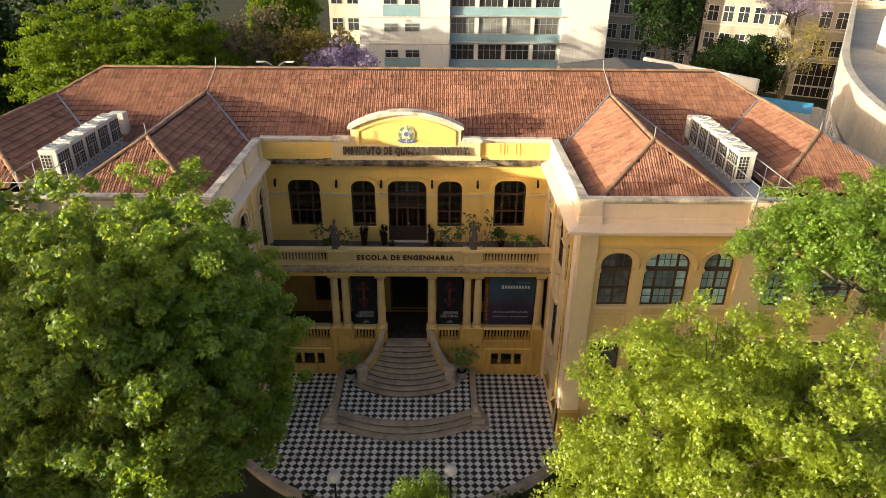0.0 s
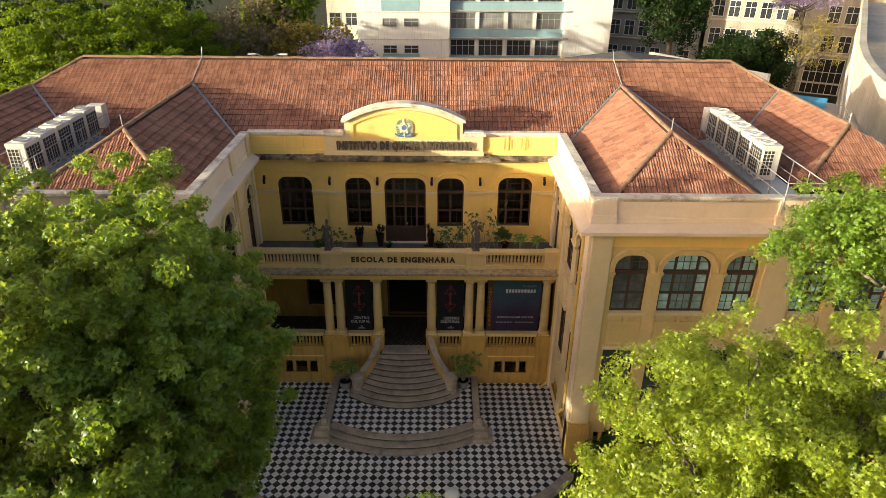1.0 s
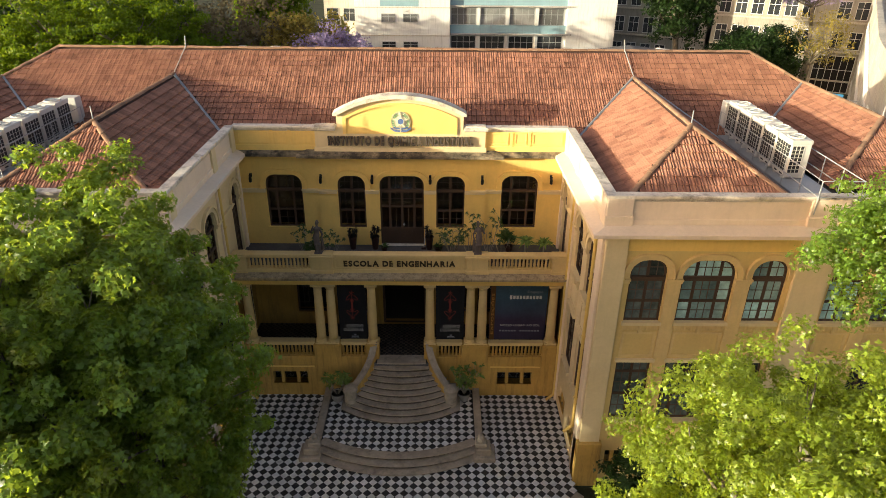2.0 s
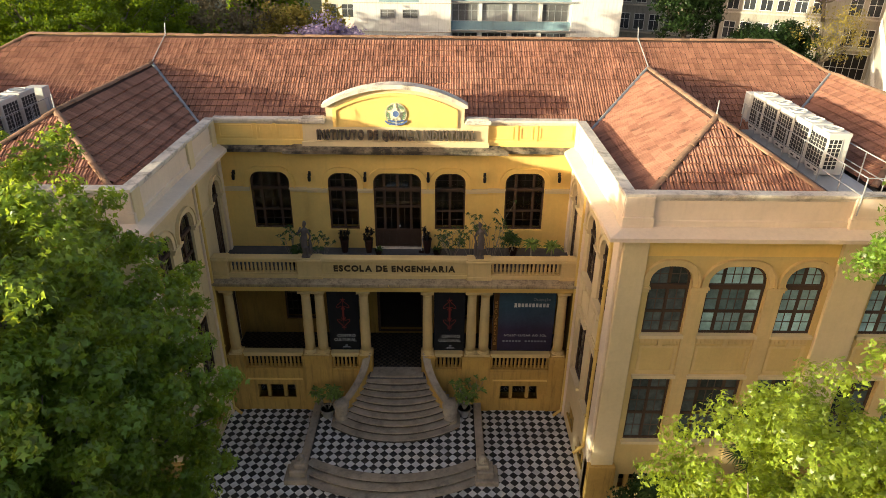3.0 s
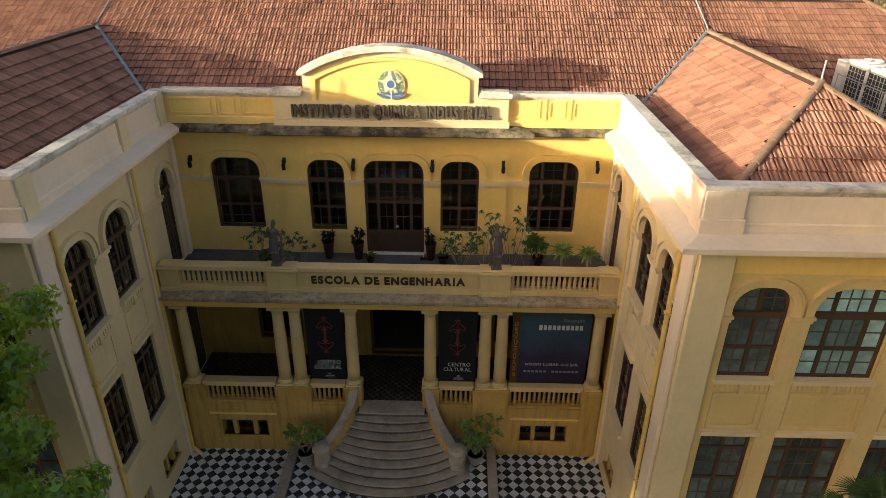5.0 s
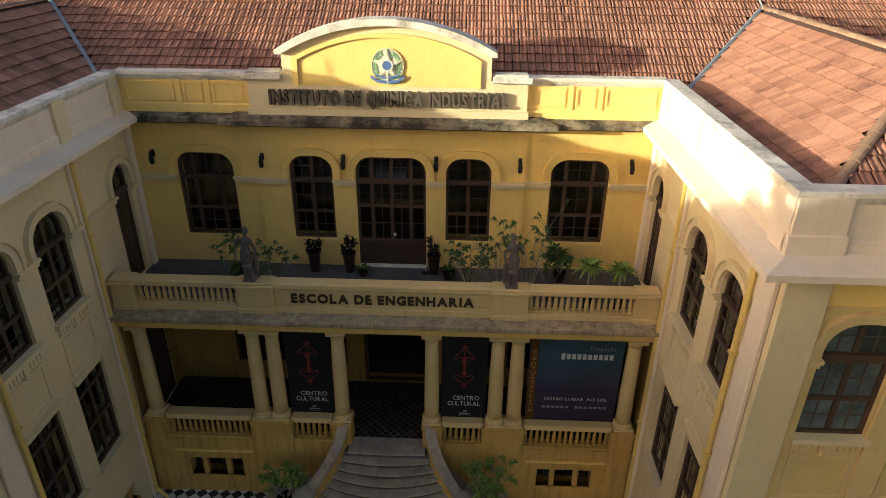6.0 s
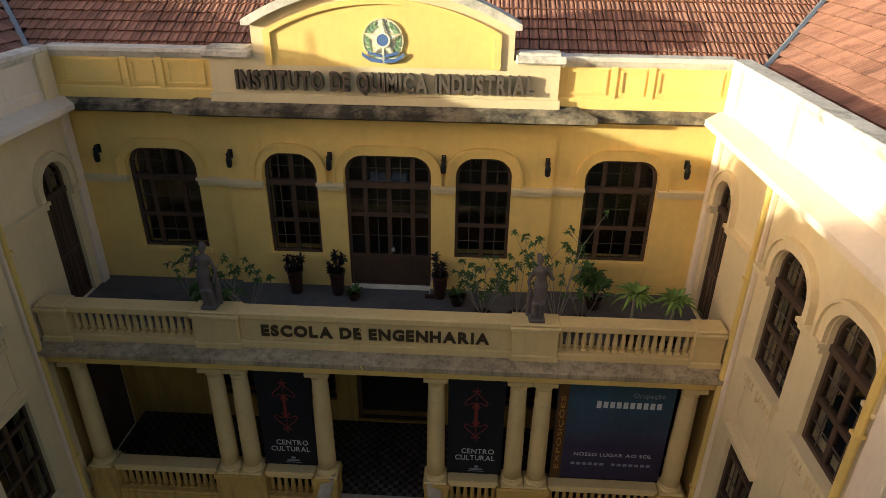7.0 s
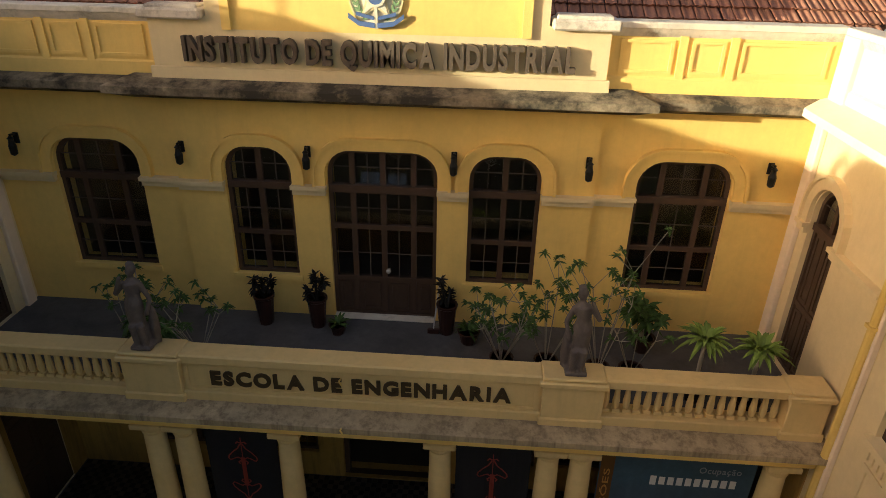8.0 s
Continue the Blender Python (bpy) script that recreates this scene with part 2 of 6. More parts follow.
forecourt = empty("pavement", "forecourt paved with black and white tiles laid diagonally", "pavement", kind="structure")
edge = [(COURT_R * math.sin(t), COURT_C[1] - COURT_R * math.cos(t)) for t in [radians(-47.5 + 95 * i / 28) for i in range(29)]]
low_plan = edge + [(7.0, 28.6), (-7.0, 28.6)]
bm = bmesh.new()
prism(bm, low_plan, lambda u, v, d: (u, v, -0.025 - d), 0.3)
part("mortar_bed", bm, GROUT, forecourt)
bm = bmesh.new()
sweep(bm, edge, [(0.0, -0.35), (0.32, -0.35), (0.32, 0.06), (0.0, 0.06)])
part("kerb", bm, STONE, forecourt, "curved worn stone kerb")
mid_half = 3.2
mid_arc = front_arc(mid_half, 24.05, 0.85)
mid_plan = mid_arc + [(mid_half, 28.6), (-mid_half, 28.6)]
bm = bmesh.new()
prism(bm, mid_plan, lambda u, v, d: (u, v, TERRACE - 0.022 - d), 0.6)
part("raised_bed", bm, GROUT, forecourt)
# three shallow steps round the raised middle
for i, (grow, top) in enumerate(((0.30, TERRACE + 0.012), (0.62, TERRACE * 2 / 3), (0.95, TERRACE / 3))):
    outer = front_arc(mid_half + 0.02, 24.05 - grow + 0.28, 0.85)
    bm = bmesh.new()
    sweep(bm, outer, [(-0.30, -0.1), (-0.01, -0.1), (-0.01, top - 0.046), (-0.30, top - 0.046)])
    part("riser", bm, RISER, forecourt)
    bm = bmesh.new()
    sweep(bm, outer, [(-0.30, top - 0.045), (0.075, top - 0.045), (0.08, top - 0.03), (0.08, top - 0.008), (0.065, top), (-0.30, top)])
    part("step", bm, STONE, forecourt, "curved grey stone step")
for s in (-1, 1):
    bm = bmesh.new()
    a, b = sorted((s * 3.2, s * 3.52))
    box(bm, a, b, 24.95, 28.32, -0.2, TERRACE + 0.1, bevel=0.02)
    part("low_wall", bm, STONE, forecourt, "low stone kerb beside the raised middle")
    bm = bmesh.new()
    box(bm, s * 3.55 - 0.44, s * 3.55 + 0.44, 24.1, 24.98, -0.2, TERRACE * 0.62, bevel=0.03)
    box(bm, s * 3.50 - 0.31, s * 3.50 + 0.31, 24.26, 24.9, TERRACE * 0.55, TERRACE + 0.16, bevel=0.04)
    box(bm, s * 3.40 - 0.24, s * 3.40 + 0.24, 24.40, 24.86, TERRACE + 0.12, TERRACE + 0.34, bevel=0.04)
    lathe(bm, [(0.15, TERRACE + 0.32), (0.17, TERRACE + 0.37), (0.11, TERRACE + 0.42), (0.15, TERRACE + 0.52), (0.1, TERRACE + 0.6), (0.02, TERRACE + 0.64)], 10, (s * 3.40, 24.66))
    part("end_pedestal", bm, STONE, forecourt, "stepped stone pedestal")

# ---- the school building ----
school = empty("school_building", "two-storey yellow and cream college building with red clay tile roofs", "building")
WALL_Y, MID_Y = 31.15, 31.05        # main wall, and its middle part that stands proud
PORCH_Y = 28.4                      # front of the porch
WING_X, WING_Y, WING_OUT = 7.05, 23.45, 21.0
PORCH_Z, FLOOR_Z = 2.06, 6.4
SILL, SPRING, HEAD = 7.30, 9.0, 9.72
LOW_SILL, LOW_HEAD = 2.95, 5.62
CORNICE, PARAPET = 10.62, 12.0
MAIN_HEAD, MAIN_SPRING = 9.74, 9.07
MAIN_WINDOWS = [(-5.97, -4.38, SILL - 0.06), (-2.81, -1.61, SILL - 0.06), (-0.98, 0.96, FLOOR_Z), (1.51, 2.75, SILL - 0.06), (4.37, 5.96, SILL - 0.06)]
WING_WINDOWS = [(8.03, 9.27), (9.80, 11.57), (12.12, 13.30), (14.80, 16.0), (16.55, 18.3), (18.87, 20.05)]
SIDE_WINDOWS = [(24.25, 25.5), (26.2, 27.45)]
SIDE_DOOR = (29.6, 30.5)


def on_y(y):
    return lambda u, v, d: (u, y + d, v)


def on_x(x, s):
    return lambda u, v, d: (x + s * d, u, v)


def wall(name, loops, put, depth, mat, label=""):
    bm = bmesh.new()
    prism(bm, loops, put, depth)
    return part(name, bm, mat, school, label)


holes = [arch(a, b, z, MAIN_HEAD, 0.43) for a, b, z in MAIN_WINDOWS]
wall("wall", [rect(-7.05, -3.65, 6.0, CORNICE + 0.3), holes[0]], on_y(WALL_Y), 0.45, YELLOW)
wall("wall", [rect(-3.65, 3.65, 6.0, CORNICE + 0.3)] + [holes[1], [(a, max(b, 6.0)) for a, b in holes[2]], holes[3]], on_y(MID_Y), 0.55, YELLOW)
wall("wall", [rect(3.65, 7.05, 6.0, CORNICE + 0.3), holes[4]], on_y(WALL_Y), 0.45, YELLOW)
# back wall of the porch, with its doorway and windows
wall("porch_wall", [rect(-7.05, 7.05, PORCH_Z - 0.3, 5.95), rect(-1.03, 1.03, PORCH_Z, 5.65), rect(-3.15, -1.58, 2.72, 5.6), rect(1.58, 3.15, 2.72, 5.6), rect(-5.1, -3.5, 2.72, 5.6), rect(3.5, 5.1, 2.72, 5.6)], on_y(WALL_Y), 0.45, PORCH_SHADED)
# wings
for s in (-1, 1):
    side = [arch(a, b, SILL, HEAD, 0.5) for a, b in SIDE_WINDOWS] + [arch(*SIDE_DOOR, FLOOR_Z, HEAD, 0.45)]
    # Opening added so that the porch end looks dark.
    side += [rect(29.35, 30.65, PORCH_Z + 0.01, 5.3)]
    side += [rect(a, b, LOW_SILL, LOW_HEAD) for a, b in SIDE_WINDOWS] + [rect(a + 0.1, b - 0.1, 0.75, 1.35) for a, b in SIDE_WINDOWS]
    wall("wing_side_wall", [rect(WING_Y, 31.6, -0.3, CORNICE + 0.3)] + side, on_x(s * WING_X, s), 0.4, CREAM)
    front = []
    for a, b in WING_WINDOWS:
        a, b = sorted((s * a, s * b))
        front += [arch(a, b, SILL, HEAD, 0.5 if b - a < 1.4 else 0.6), rect(a, b, LOW_SILL, LOW_HEAD), rect(a + 0.1, b - 0.1, 0.75, 1.35)]
    a, b = sorted((s * (WING_X + 0.4), s * WING_OUT))
    wall("wing_front_wall", [rect(a, b, -0.3, CORNICE + 0.3)] + front, on_y(WING_Y), 0.4, TAN)
    a, b = sorted((s * (WING_OUT - 0.4), s * WING_OUT))
    boxes("wing_outer_wall", [(a, b, WING_Y + 0.4, 40.6, -0.3, CORNICE + 0.3)], CREAM, school)
    # pilasters of the front
    for u0, u1 in ((WING_X, 7.80), (13.45, 14.65), (20.1, WING_OUT)):
        a, b = sorted((s * u0, s * u1))
        boxes("pilaster", [(a, b, WING_Y - 0.14, WING_Y + (0.003 if u0 > 8 else 0.4), 1.9, CORNICE)], CREAM, school, bevel=0.02)
        boxes("plinth", [(a - 0.1, b + 0.1, WING_Y - 0.26, WING_Y + (0.003 if u0 > 8 else 0.4), -0.3, 1.9)], OCHRE, school, bevel=0.02)
    # yellow frieze under the cornice
    for u0, u1 in ((7.82, 13.43), (14.67, 20.08)):
        a, b = sorted((s * u0, s * u1))
        boxes("frieze", [(a, b, WING_Y - 0.03, WING_Y + 0.003, 10.06, 10.5)], YELLOW, school)
    # strips on the courtyard side
    for v0, v1 in ((WING_Y + 0.0, 24.0), (27.95, 28.2), (30.75, 31.0)):
        a, b = sorted((s * (WING_X - 0.10), s * (WING_X + 0.003)))
        boxes("pilaster", [(a, b, v0, v1, 0.0 if v1 < 28.5 else FLOOR_Z, CORNICE)], PALE, school, bevel=0.02)
boxes("back_wall", [(-WING_OUT, WING_OUT, 40.6, 41.0, -0.3, CORNICE + 0.3)], CREAM, school)
# floors and inner partitions: rooms behind the glass, coloured near-black as unlit
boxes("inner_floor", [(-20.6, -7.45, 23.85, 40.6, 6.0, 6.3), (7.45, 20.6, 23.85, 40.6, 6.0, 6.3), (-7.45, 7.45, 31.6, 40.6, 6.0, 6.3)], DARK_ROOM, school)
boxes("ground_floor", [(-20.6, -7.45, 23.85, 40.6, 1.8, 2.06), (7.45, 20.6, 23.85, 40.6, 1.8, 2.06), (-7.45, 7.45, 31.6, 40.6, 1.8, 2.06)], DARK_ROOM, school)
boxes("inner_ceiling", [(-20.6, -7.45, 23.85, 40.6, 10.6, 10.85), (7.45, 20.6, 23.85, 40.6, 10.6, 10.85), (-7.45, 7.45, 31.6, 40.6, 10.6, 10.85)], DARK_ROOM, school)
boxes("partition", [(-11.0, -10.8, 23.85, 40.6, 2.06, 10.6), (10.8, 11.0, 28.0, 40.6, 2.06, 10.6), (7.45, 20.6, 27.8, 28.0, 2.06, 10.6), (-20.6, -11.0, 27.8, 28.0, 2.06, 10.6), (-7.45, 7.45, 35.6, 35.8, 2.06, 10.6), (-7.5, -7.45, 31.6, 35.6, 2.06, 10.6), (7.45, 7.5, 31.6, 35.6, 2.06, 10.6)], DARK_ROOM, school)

# porch: basement, floor, beam
bases = [rect(-5.87, -4.30, 0.68, 1.32), rect(4.33, 5.90, 0.68, 1.32)]
wall("basement_wall", [rect(-7.05, -1.45, -0.3, PORCH_Z), bases[0]], on_y(PORCH_Y - 0.08), 0.4, OCHRE)
wall("basement_wall", [rect(1.45, 7.05, -0.3, PORCH_Z), bases[1]], on_y(PORCH_Y - 0.08), 0.4, OCHRE)
# Near-black sheet stands for the shade behind the basement windows.
boxes("basement_back", [(-6.9, 6.9, 29.6, 29.7, -0.3, PORCH_Z - 0.2)], ROOM_SHADE, school)
boxes("porch_floor", [(-7.05, 7.05, 28.72, WALL_Y, PORCH_Z - 0.25, PORCH_Z - 0.02), (-1.45, 1.45, 28.0, 28.72, PORCH_Z - 0.25, PORCH_Z - 0.02)], CONCRETE, school)
PORCH_TILE = material("small_brown_porch_tile", (0.10, 0.08, 0.062), 0.5, vary=0.3, spread=0.5, island=True)
PORCH_DARK = material("small_black_porch_tile", (0.022, 0.02, 0.02), 0.5, vary=0.3, spread=0.5, island=True)
for col, m in ((0, PORCH_TILE), (1, PORCH_DARK)):
    verts, faces = [], []
    for i in range(116):
        for j in range(26):
            x, y = -7.0 + 0.12 * i, 28.0 + 0.12 * j
            if (i + j) % 2 != col or (y < 28.7 and abs(x + 0.06) > 1.2):
                continue
            k = len(verts)
            verts += [(x + a, y + b, PORCH_Z + c) for c in (-0.02, -0.006) for a, b in ((0.003, 0.003), (0.117, 0.003), (0.117, 0.117), (0.003, 0.117))]
            faces += [tuple(k + q for q in f) for f in ((4, 5, 6, 7), (0, 1, 5, 4), (1, 2, 6, 5), (2, 3, 7, 6), (3, 0, 4, 7))]
    me = bpy.data.meshes.new("porch_tiles")
    me.from_pydata(verts, [], faces)
    tagged(link_mesh("porch_tiles", me, m, school), "small dark checkered floor tiles", kind="stuff")
# Thin linings carry the same darkened colour over the cream side walls.
for s in (-1, 1):
    a, b = sorted((s * 7.03, s * 7.052))
    boxes("porch_side_lining", [(a, b, 28.45, 29.35, 2.06, 5.94), (a, b, 30.65, 31.14, 2.06, 5.94), (a, b, 29.35, 30.65, 5.3, 5.94)], PORCH_SHADED, school)
# Invented dark doors stand in for the shade at the porch ends.
for s in (-1, 1):
    bm = bmesh.new()
    box(bm, *sorted((s * 7.07, s * 7.13)), 29.352, 30.648, PORCH_Z + 0.012, 5.298)
    leaf = part("porch_side_door", bm, WOOD, school, "dark panelled door added to darken the end of the porch")
    for y0, y1 in ((29.42, 29.94), (30.06, 30.58)):
        for z0, z1 in ((2.2, 3.2), (3.35, 4.4), (4.55, 5.2)):
            bm = bmesh.new()
            prism(bm, [rect(y0, y1, z0, z1), rect(y0 + 0.05, y1 - 0.05, z0 + 0.05, z1 - 0.05)], on_x(s * 7.07, s), -0.02)
            part("panel", bm, WOOD, leaf)
boxes("porch_ceiling", [(-7.05, 7.05, 28.75, WALL_Y, 5.95, 6.2)], PORCH_SHADED, school)
boxes("terrace_floor", [(-7.05, 7.05, 28.3, WALL_Y, 6.205, FLOOR_Z)], CONCRETE, school, "grey cement terrace floor")
boxes("beam", [(-7.05, 7.05, 28.32, 28.75, 5.86, 6.16)], YELLOW, school)
bm = bmesh.new()
sweep(bm, [(-7.05, 28.32), (7.05, 28.32)], [(-0.2, 6.10), (0.06, 6.10), (0.10, 6.18), (0.30, 6.22), (0.34, 6.26), (0.34, 6.36), (0.0, 6.44), (-0.2, 6.44)])
part("porch_cornice", bm, LEDGE_TAN, school, "weathered projecting ledge over the porch")

# main cornice: round the courtyard and the wing fronts
PROFILE = [(-0.2, 10.50), (0.06, 10.50), (0.08, 10.58), (0.20, 10.66), (0.34, 10.72), (0.42, 10.74), (0.42, 10.86), (0.05, 10.99), (-0.2, 10.99)]
SLIM = [(o, max(z, 10.61) if o < 0.1 else z) for o, z in PROFILE if (o, z) != (0.08, 10.58)]
WIDE = [(o if o < 0.1 else o + 0.12, z) for o, z in PROFILE]      # the wings' ledge stands out further
court_line = [(-WING_OUT, WING_Y), (-WING_X, WING_Y), (-WING_X, 31.0), (-3.92, 31.0), (-3.92, 30.80), (3.92, 30.80), (3.92, 31.0), (WING_X, 31.0), (WING_X, WING_Y), (WING_OUT, WING_Y)]
bm = bmesh.new()
sweep(bm, court_line[:3], WIDE)
part("cornice", bm, PALE, school)
bm = bmesh.new()
sweep(bm, [(-WING_X + 0.003, 31.0)] + court_line[3:7] + [(WING_X - 0.003, 31.0)], SLIM)
part("cornice", bm, LEDGE, school, "rain-stained dark grey ledge")
bm = bmesh.new()
sweep(bm, court_line[7:], WIDE)
part("cornice", bm, PALE, school)
# attic parapet and its coping
for i, line in enumerate(([(-WING_OUT, WING_Y + 0.05), (-WING_X + 0.05, WING_Y + 0.05), (-WING_X + 0.05, 30.85)], [(-WING_X + 0.053, 30.86), (-3.55, 30.86)], [(3.55, 30.86), (WING_X - 0.053, 30.86)], [(WING_X - 0.05, 30.85), (WING_X - 0.05, WING_Y + 0.05), (WING_OUT, WING_Y + 0.05)])):
    bm = bmesh.new()
    sweep(bm, line, [(-0.24, 10.9), (0.0, 10.9), (0.0, PARAPET - 0.1), (-0.24, PARAPET - 0.1)])
    part("parapet", bm, PALE if i in (0, 3) else YELLOW, school)
    bm = bmesh.new()
    sweep(bm, line, [(0.0, PARAPET - 0.22), (0.04, PARAPET - 0.16), (0.07, PARAPET - 0.10), (0.09, PARAPET - 0.09), (0.09, PARAPET - 0.015), (0.075, PARAPET), (-0.265, PARAPET), (-0.265, PARAPET - 0.1), (0.0, PARAPET - 0.1)])
    part("coping", bm, COPING, school)
    bm = bmesh.new()
    sweep(bm, line, [(0.0, 10.9), (0.04, 10.9), (0.04, 11.16), (0.0, 11.19)])
    part("parapet_base", bm, PALE if i in (0, 3) else YELLOW, school)
# outer parapets
for s in (-1, 1):
    a, b = sorted((s * (WING_OUT - 0.35), s * WING_OUT))
    boxes("parapet", [(a, b, WING_Y + 0.36, 40.6, 10.9, 11.88)], BUFF, school)
boxes("parapet", [(-WING_OUT, WING_OUT, 40.6, 40.95, 10.9, PARAPET)], BUFF, school)
# piers of the parapet
PIERS = [(WING_X - 0.05, 7.74), (13.5, 14.6), (20.1, WING_OUT)]
for s in (-1, 1):
    for u0, u1 in PIERS:
        a, b = sorted((s * u0, s * u1))
        bm = bmesh.new()
        box(bm, a - 0.05, b + 0.05, WING_Y - 0.04, WING_Y + 0.06, 10.95, PARAPET - 0.1, bevel=0.015)
        box(bm, a - 0.09, b + 0.09, WING_Y - 0.09, WING_Y + 0.06, 10.95, 11.3, bevel=0.015)
        part("parapet_pier", bm, PALE, school)
    for v0, v1 in ((WING_Y, 24.0), (27.9, 28.35), (30.35, 30.8)):
        a, b = sorted((s * (WING_X - 0.14), s * (WING_X - 0.04)))
        bm = bmesh.new()
        box(bm, a, b, v0, v1, 10.95, PARAPET - 0.1, bevel=0.015)
        part("parapet_pier", bm, PALE if s > 0 else CREAM, school)
# sunk panels in the attic beside the middle
for s in (-1, 1):
    for u0, u1 in ((3.72, 4.52), (4.78, 5.28), (5.52, 6.80)):
        a, b = sorted((s * u0, s * u1))
        bm = bmesh.new()
        prism(bm, [rect(a, b, 11.24, 11.74), rect(a + 0.05, b - 0.05, 11.29, 11.69)], on_y(30.86), -0.028)
        part("panel_moulding", bm, YELLOW, school)
    for u in (4.65, 5.40):
        boxes("attic_strip", [(s * u - 0.06, s * u + 0.06, 30.825, 30.861, 11.16, 11.8)], YELLOW, school)


# the middle attic: inscription band, stepped ends, curved gable
def gable_arc(half, spring, top, n=24):
    sag = top - spring
    r = (half * half + sag * sag) / (2 * sag)
    a = math.asin(half / r)
    return [(r * math.sin(t), top - r + r * math.cos(t)) for t in [a - 2 * a * i / n for i in range(n + 1)]]


wall("gable", [(-3.55, 10.9), (3.55, 10.9), (3.55, 11.9), (2.62, 11.9)] + gable_arc(2.62, 12.52, 13.22) + [(-2.62, 11.9), (-3.55, 11.9)], on_y(30.72), 0.35, CREAM, "cream attic with a curved gable")
wall("gable_panel", [(-2.22, 11.72), (2.22, 11.72)] + gable_arc(2.22, 12.36, 12.92), on_y(30.715), 0.02, YELLOW)
bm = bmesh.new()
inner, outer = gable_arc(2.22, 12.36, 12.92), gable_arc(2.36, 12.40, 13.02)
prism(bm, [(2.36, 11.72)] + outer + [(-2.36, 11.72), (-2.22, 11.72)] + inner[::-1] + [(2.22, 11.72)], on_y(30.66), 0.07)
part("panel_moulding", bm, YELLOW, school)
bm = bmesh.new()
inner, outer = gable_arc(2.60, 12.50, 13.20), gable_arc(2.74, 12.60, 13.36)
prism(bm, [(2.74, 12.50)] + outer + [(-2.74, 12.50), (-2.60, 12.50)] + inner[::-1] + [(2.60, 12.50)], on_y(30.55), 0.6)
part("gable_coping", bm, COPING, school, "curved plaster coping")
for s in (-1, 1):
    bm = bmesh.new()
    a, b = sorted((s * 2.66, s * 3.66))
    box(bm, a, b, 30.58, 31.12, 11.86, 12.02, bevel=0.03)
    a, b = sorted((s * 2.72, s * 3.55))
    box(bm, a, b, 30.66, 31.05, 12.0, 12.07, bevel=0.02)
    part("stepped_coping", bm, COPING, school)
boxes("inscription_base", [(-3.6, 3.6, 30.66, 30.722, 10.95, 11.14)], CREAM, school, bevel=0.01)

# parapet of the terrace: pedestals, lettered panel, balusters
boxes("terrace_parapet_base", [(-6.95, 6.95, 28.34, 28.70, 6.40, 6.60)], COLUMN, school, bevel=0.015)
boxes("lettered_panel", [(-2.78, 2.78, 28.40, 28.64, 6.60, 7.13)], COLUMN, school)
bm = bmesh.new()
prism(bm, [rect(-2.74, 2.74, 6.605, 7.125), rect(-2.68, 2.68, 6.66, 7.08)], on_y(28.40), -0.02)
part("panel_moulding", bm, COLUMN, school)
for a, b in ((-6.36, -3.70), (-2.78, 2.78), (3.70, 6.36)):
    boxes("rail", [(a, b, 28.33, 28.71, 7.12, 7.29)], COLUMN, school, bevel=0.025)
for a, b in ((-3.70, -2.78), (2.78, 3.70), (-6.95, -6.36), (6.36, 6.95)):
    bm = bmesh.new()
    box(bm, a, b, 28.30, 28.74, 6.40, 7.14, bevel=0.015)
    box(bm, a - 0.05, b + 0.05, 28.25, 28.79, 7.14, 7.24, bevel=0.02)
    box(bm, a - 0.01, b + 0.01, 28.29, 28.75, 7.24, 7.30, bevel=0.02)
    box(bm, a - 0.03, b + 0.03, 28.27, 28.77, 6.40, 6.56, bevel=0.02)
    part("pedestal", bm, COLUMN, school)


def baluster_mesh(h):
    bm = bmesh.new()
    box(bm, -0.055, 0.055, -0.06, 0.06, 0, 0.06)
    lathe(bm, [(0.04, 0.06), (0.052, 0.14 * h / 0.6), (0.058, 0.22 * h / 0.6), (0.044, 0.38 * h / 0.6), (0.038, 0.48 * h / 0.6), (0.048, h - 0.06)], 8)
    box(bm, -0.055, 0.055, -0.06, 0.06, h - 0.06, h)
    bmesh.ops.recalc_face_normals(bm, faces=bm.faces)
    me = bpy.data.meshes.new("baluster")
    bm.to_mesh(me)
    bm.free()
    return me


tall, low = baluster_mesh(0.52), baluster_mesh(0.60)
for a, b, k in ((-6.36, -3.70, 17), (3.70, 6.36, 17)):
    for i in range(k):
        ob = link_mesh("baluster", tall, COLUMN, school)
        ob.location = (a + (b - a) * (i + 0.5) / k, 28.52, 6.60)
for a, b, k in ((-6.3, -3.85, 15), (-2.70, -1.55, 7), (1.55, 2.70, 7), (3.85, 6.3, 15)):
    for i in range(k):
        ob = link_mesh("baluster", low, OCHRE, school)
        ob.location = (a + (b - a) * (i + 0.5) / k, 28.52, 2.14)
    boxes("rail", [(a, b, 28.34, 28.70, 2.74, 2.92)], COLUMN, school, bevel=0.02)
    boxes("rail_base", [(a, b, 28.34, 28.70, 1.95, 2.14)], OCHRE, school, bevel=0.02)

# columns on their pedestals
for u0, u1 in ((-6.95, -6.25), (-3.9, -2.65), (-1.6, -0.98), (0.98, 1.6), (2.65, 3.9), (6.25, 6.95)):
    bm = bmesh.new()
    box(bm, u0 + 0.03, u1 - 0.03, 28.27, 28.80, 0.0 if abs(u0) > 2 else 1.9, 2.70, bevel=0.015)
    box(bm, u0, u1, 28.24, 28.83, 2.68, 2.84, bevel=0.03)
    part("pedestal", bm, OCHRE, school)
bm = bmesh.new()
box(bm, -0.26, 0.26, -0.26, 0.26, 0, 0.07, bevel=0.01)
lathe(bm, [(0.25, 0.07), (0.265, 0.10), (0.25, 0.14), (0.22, 0.16), (0.225, 0.19), (0.205, 0.21)], 20)
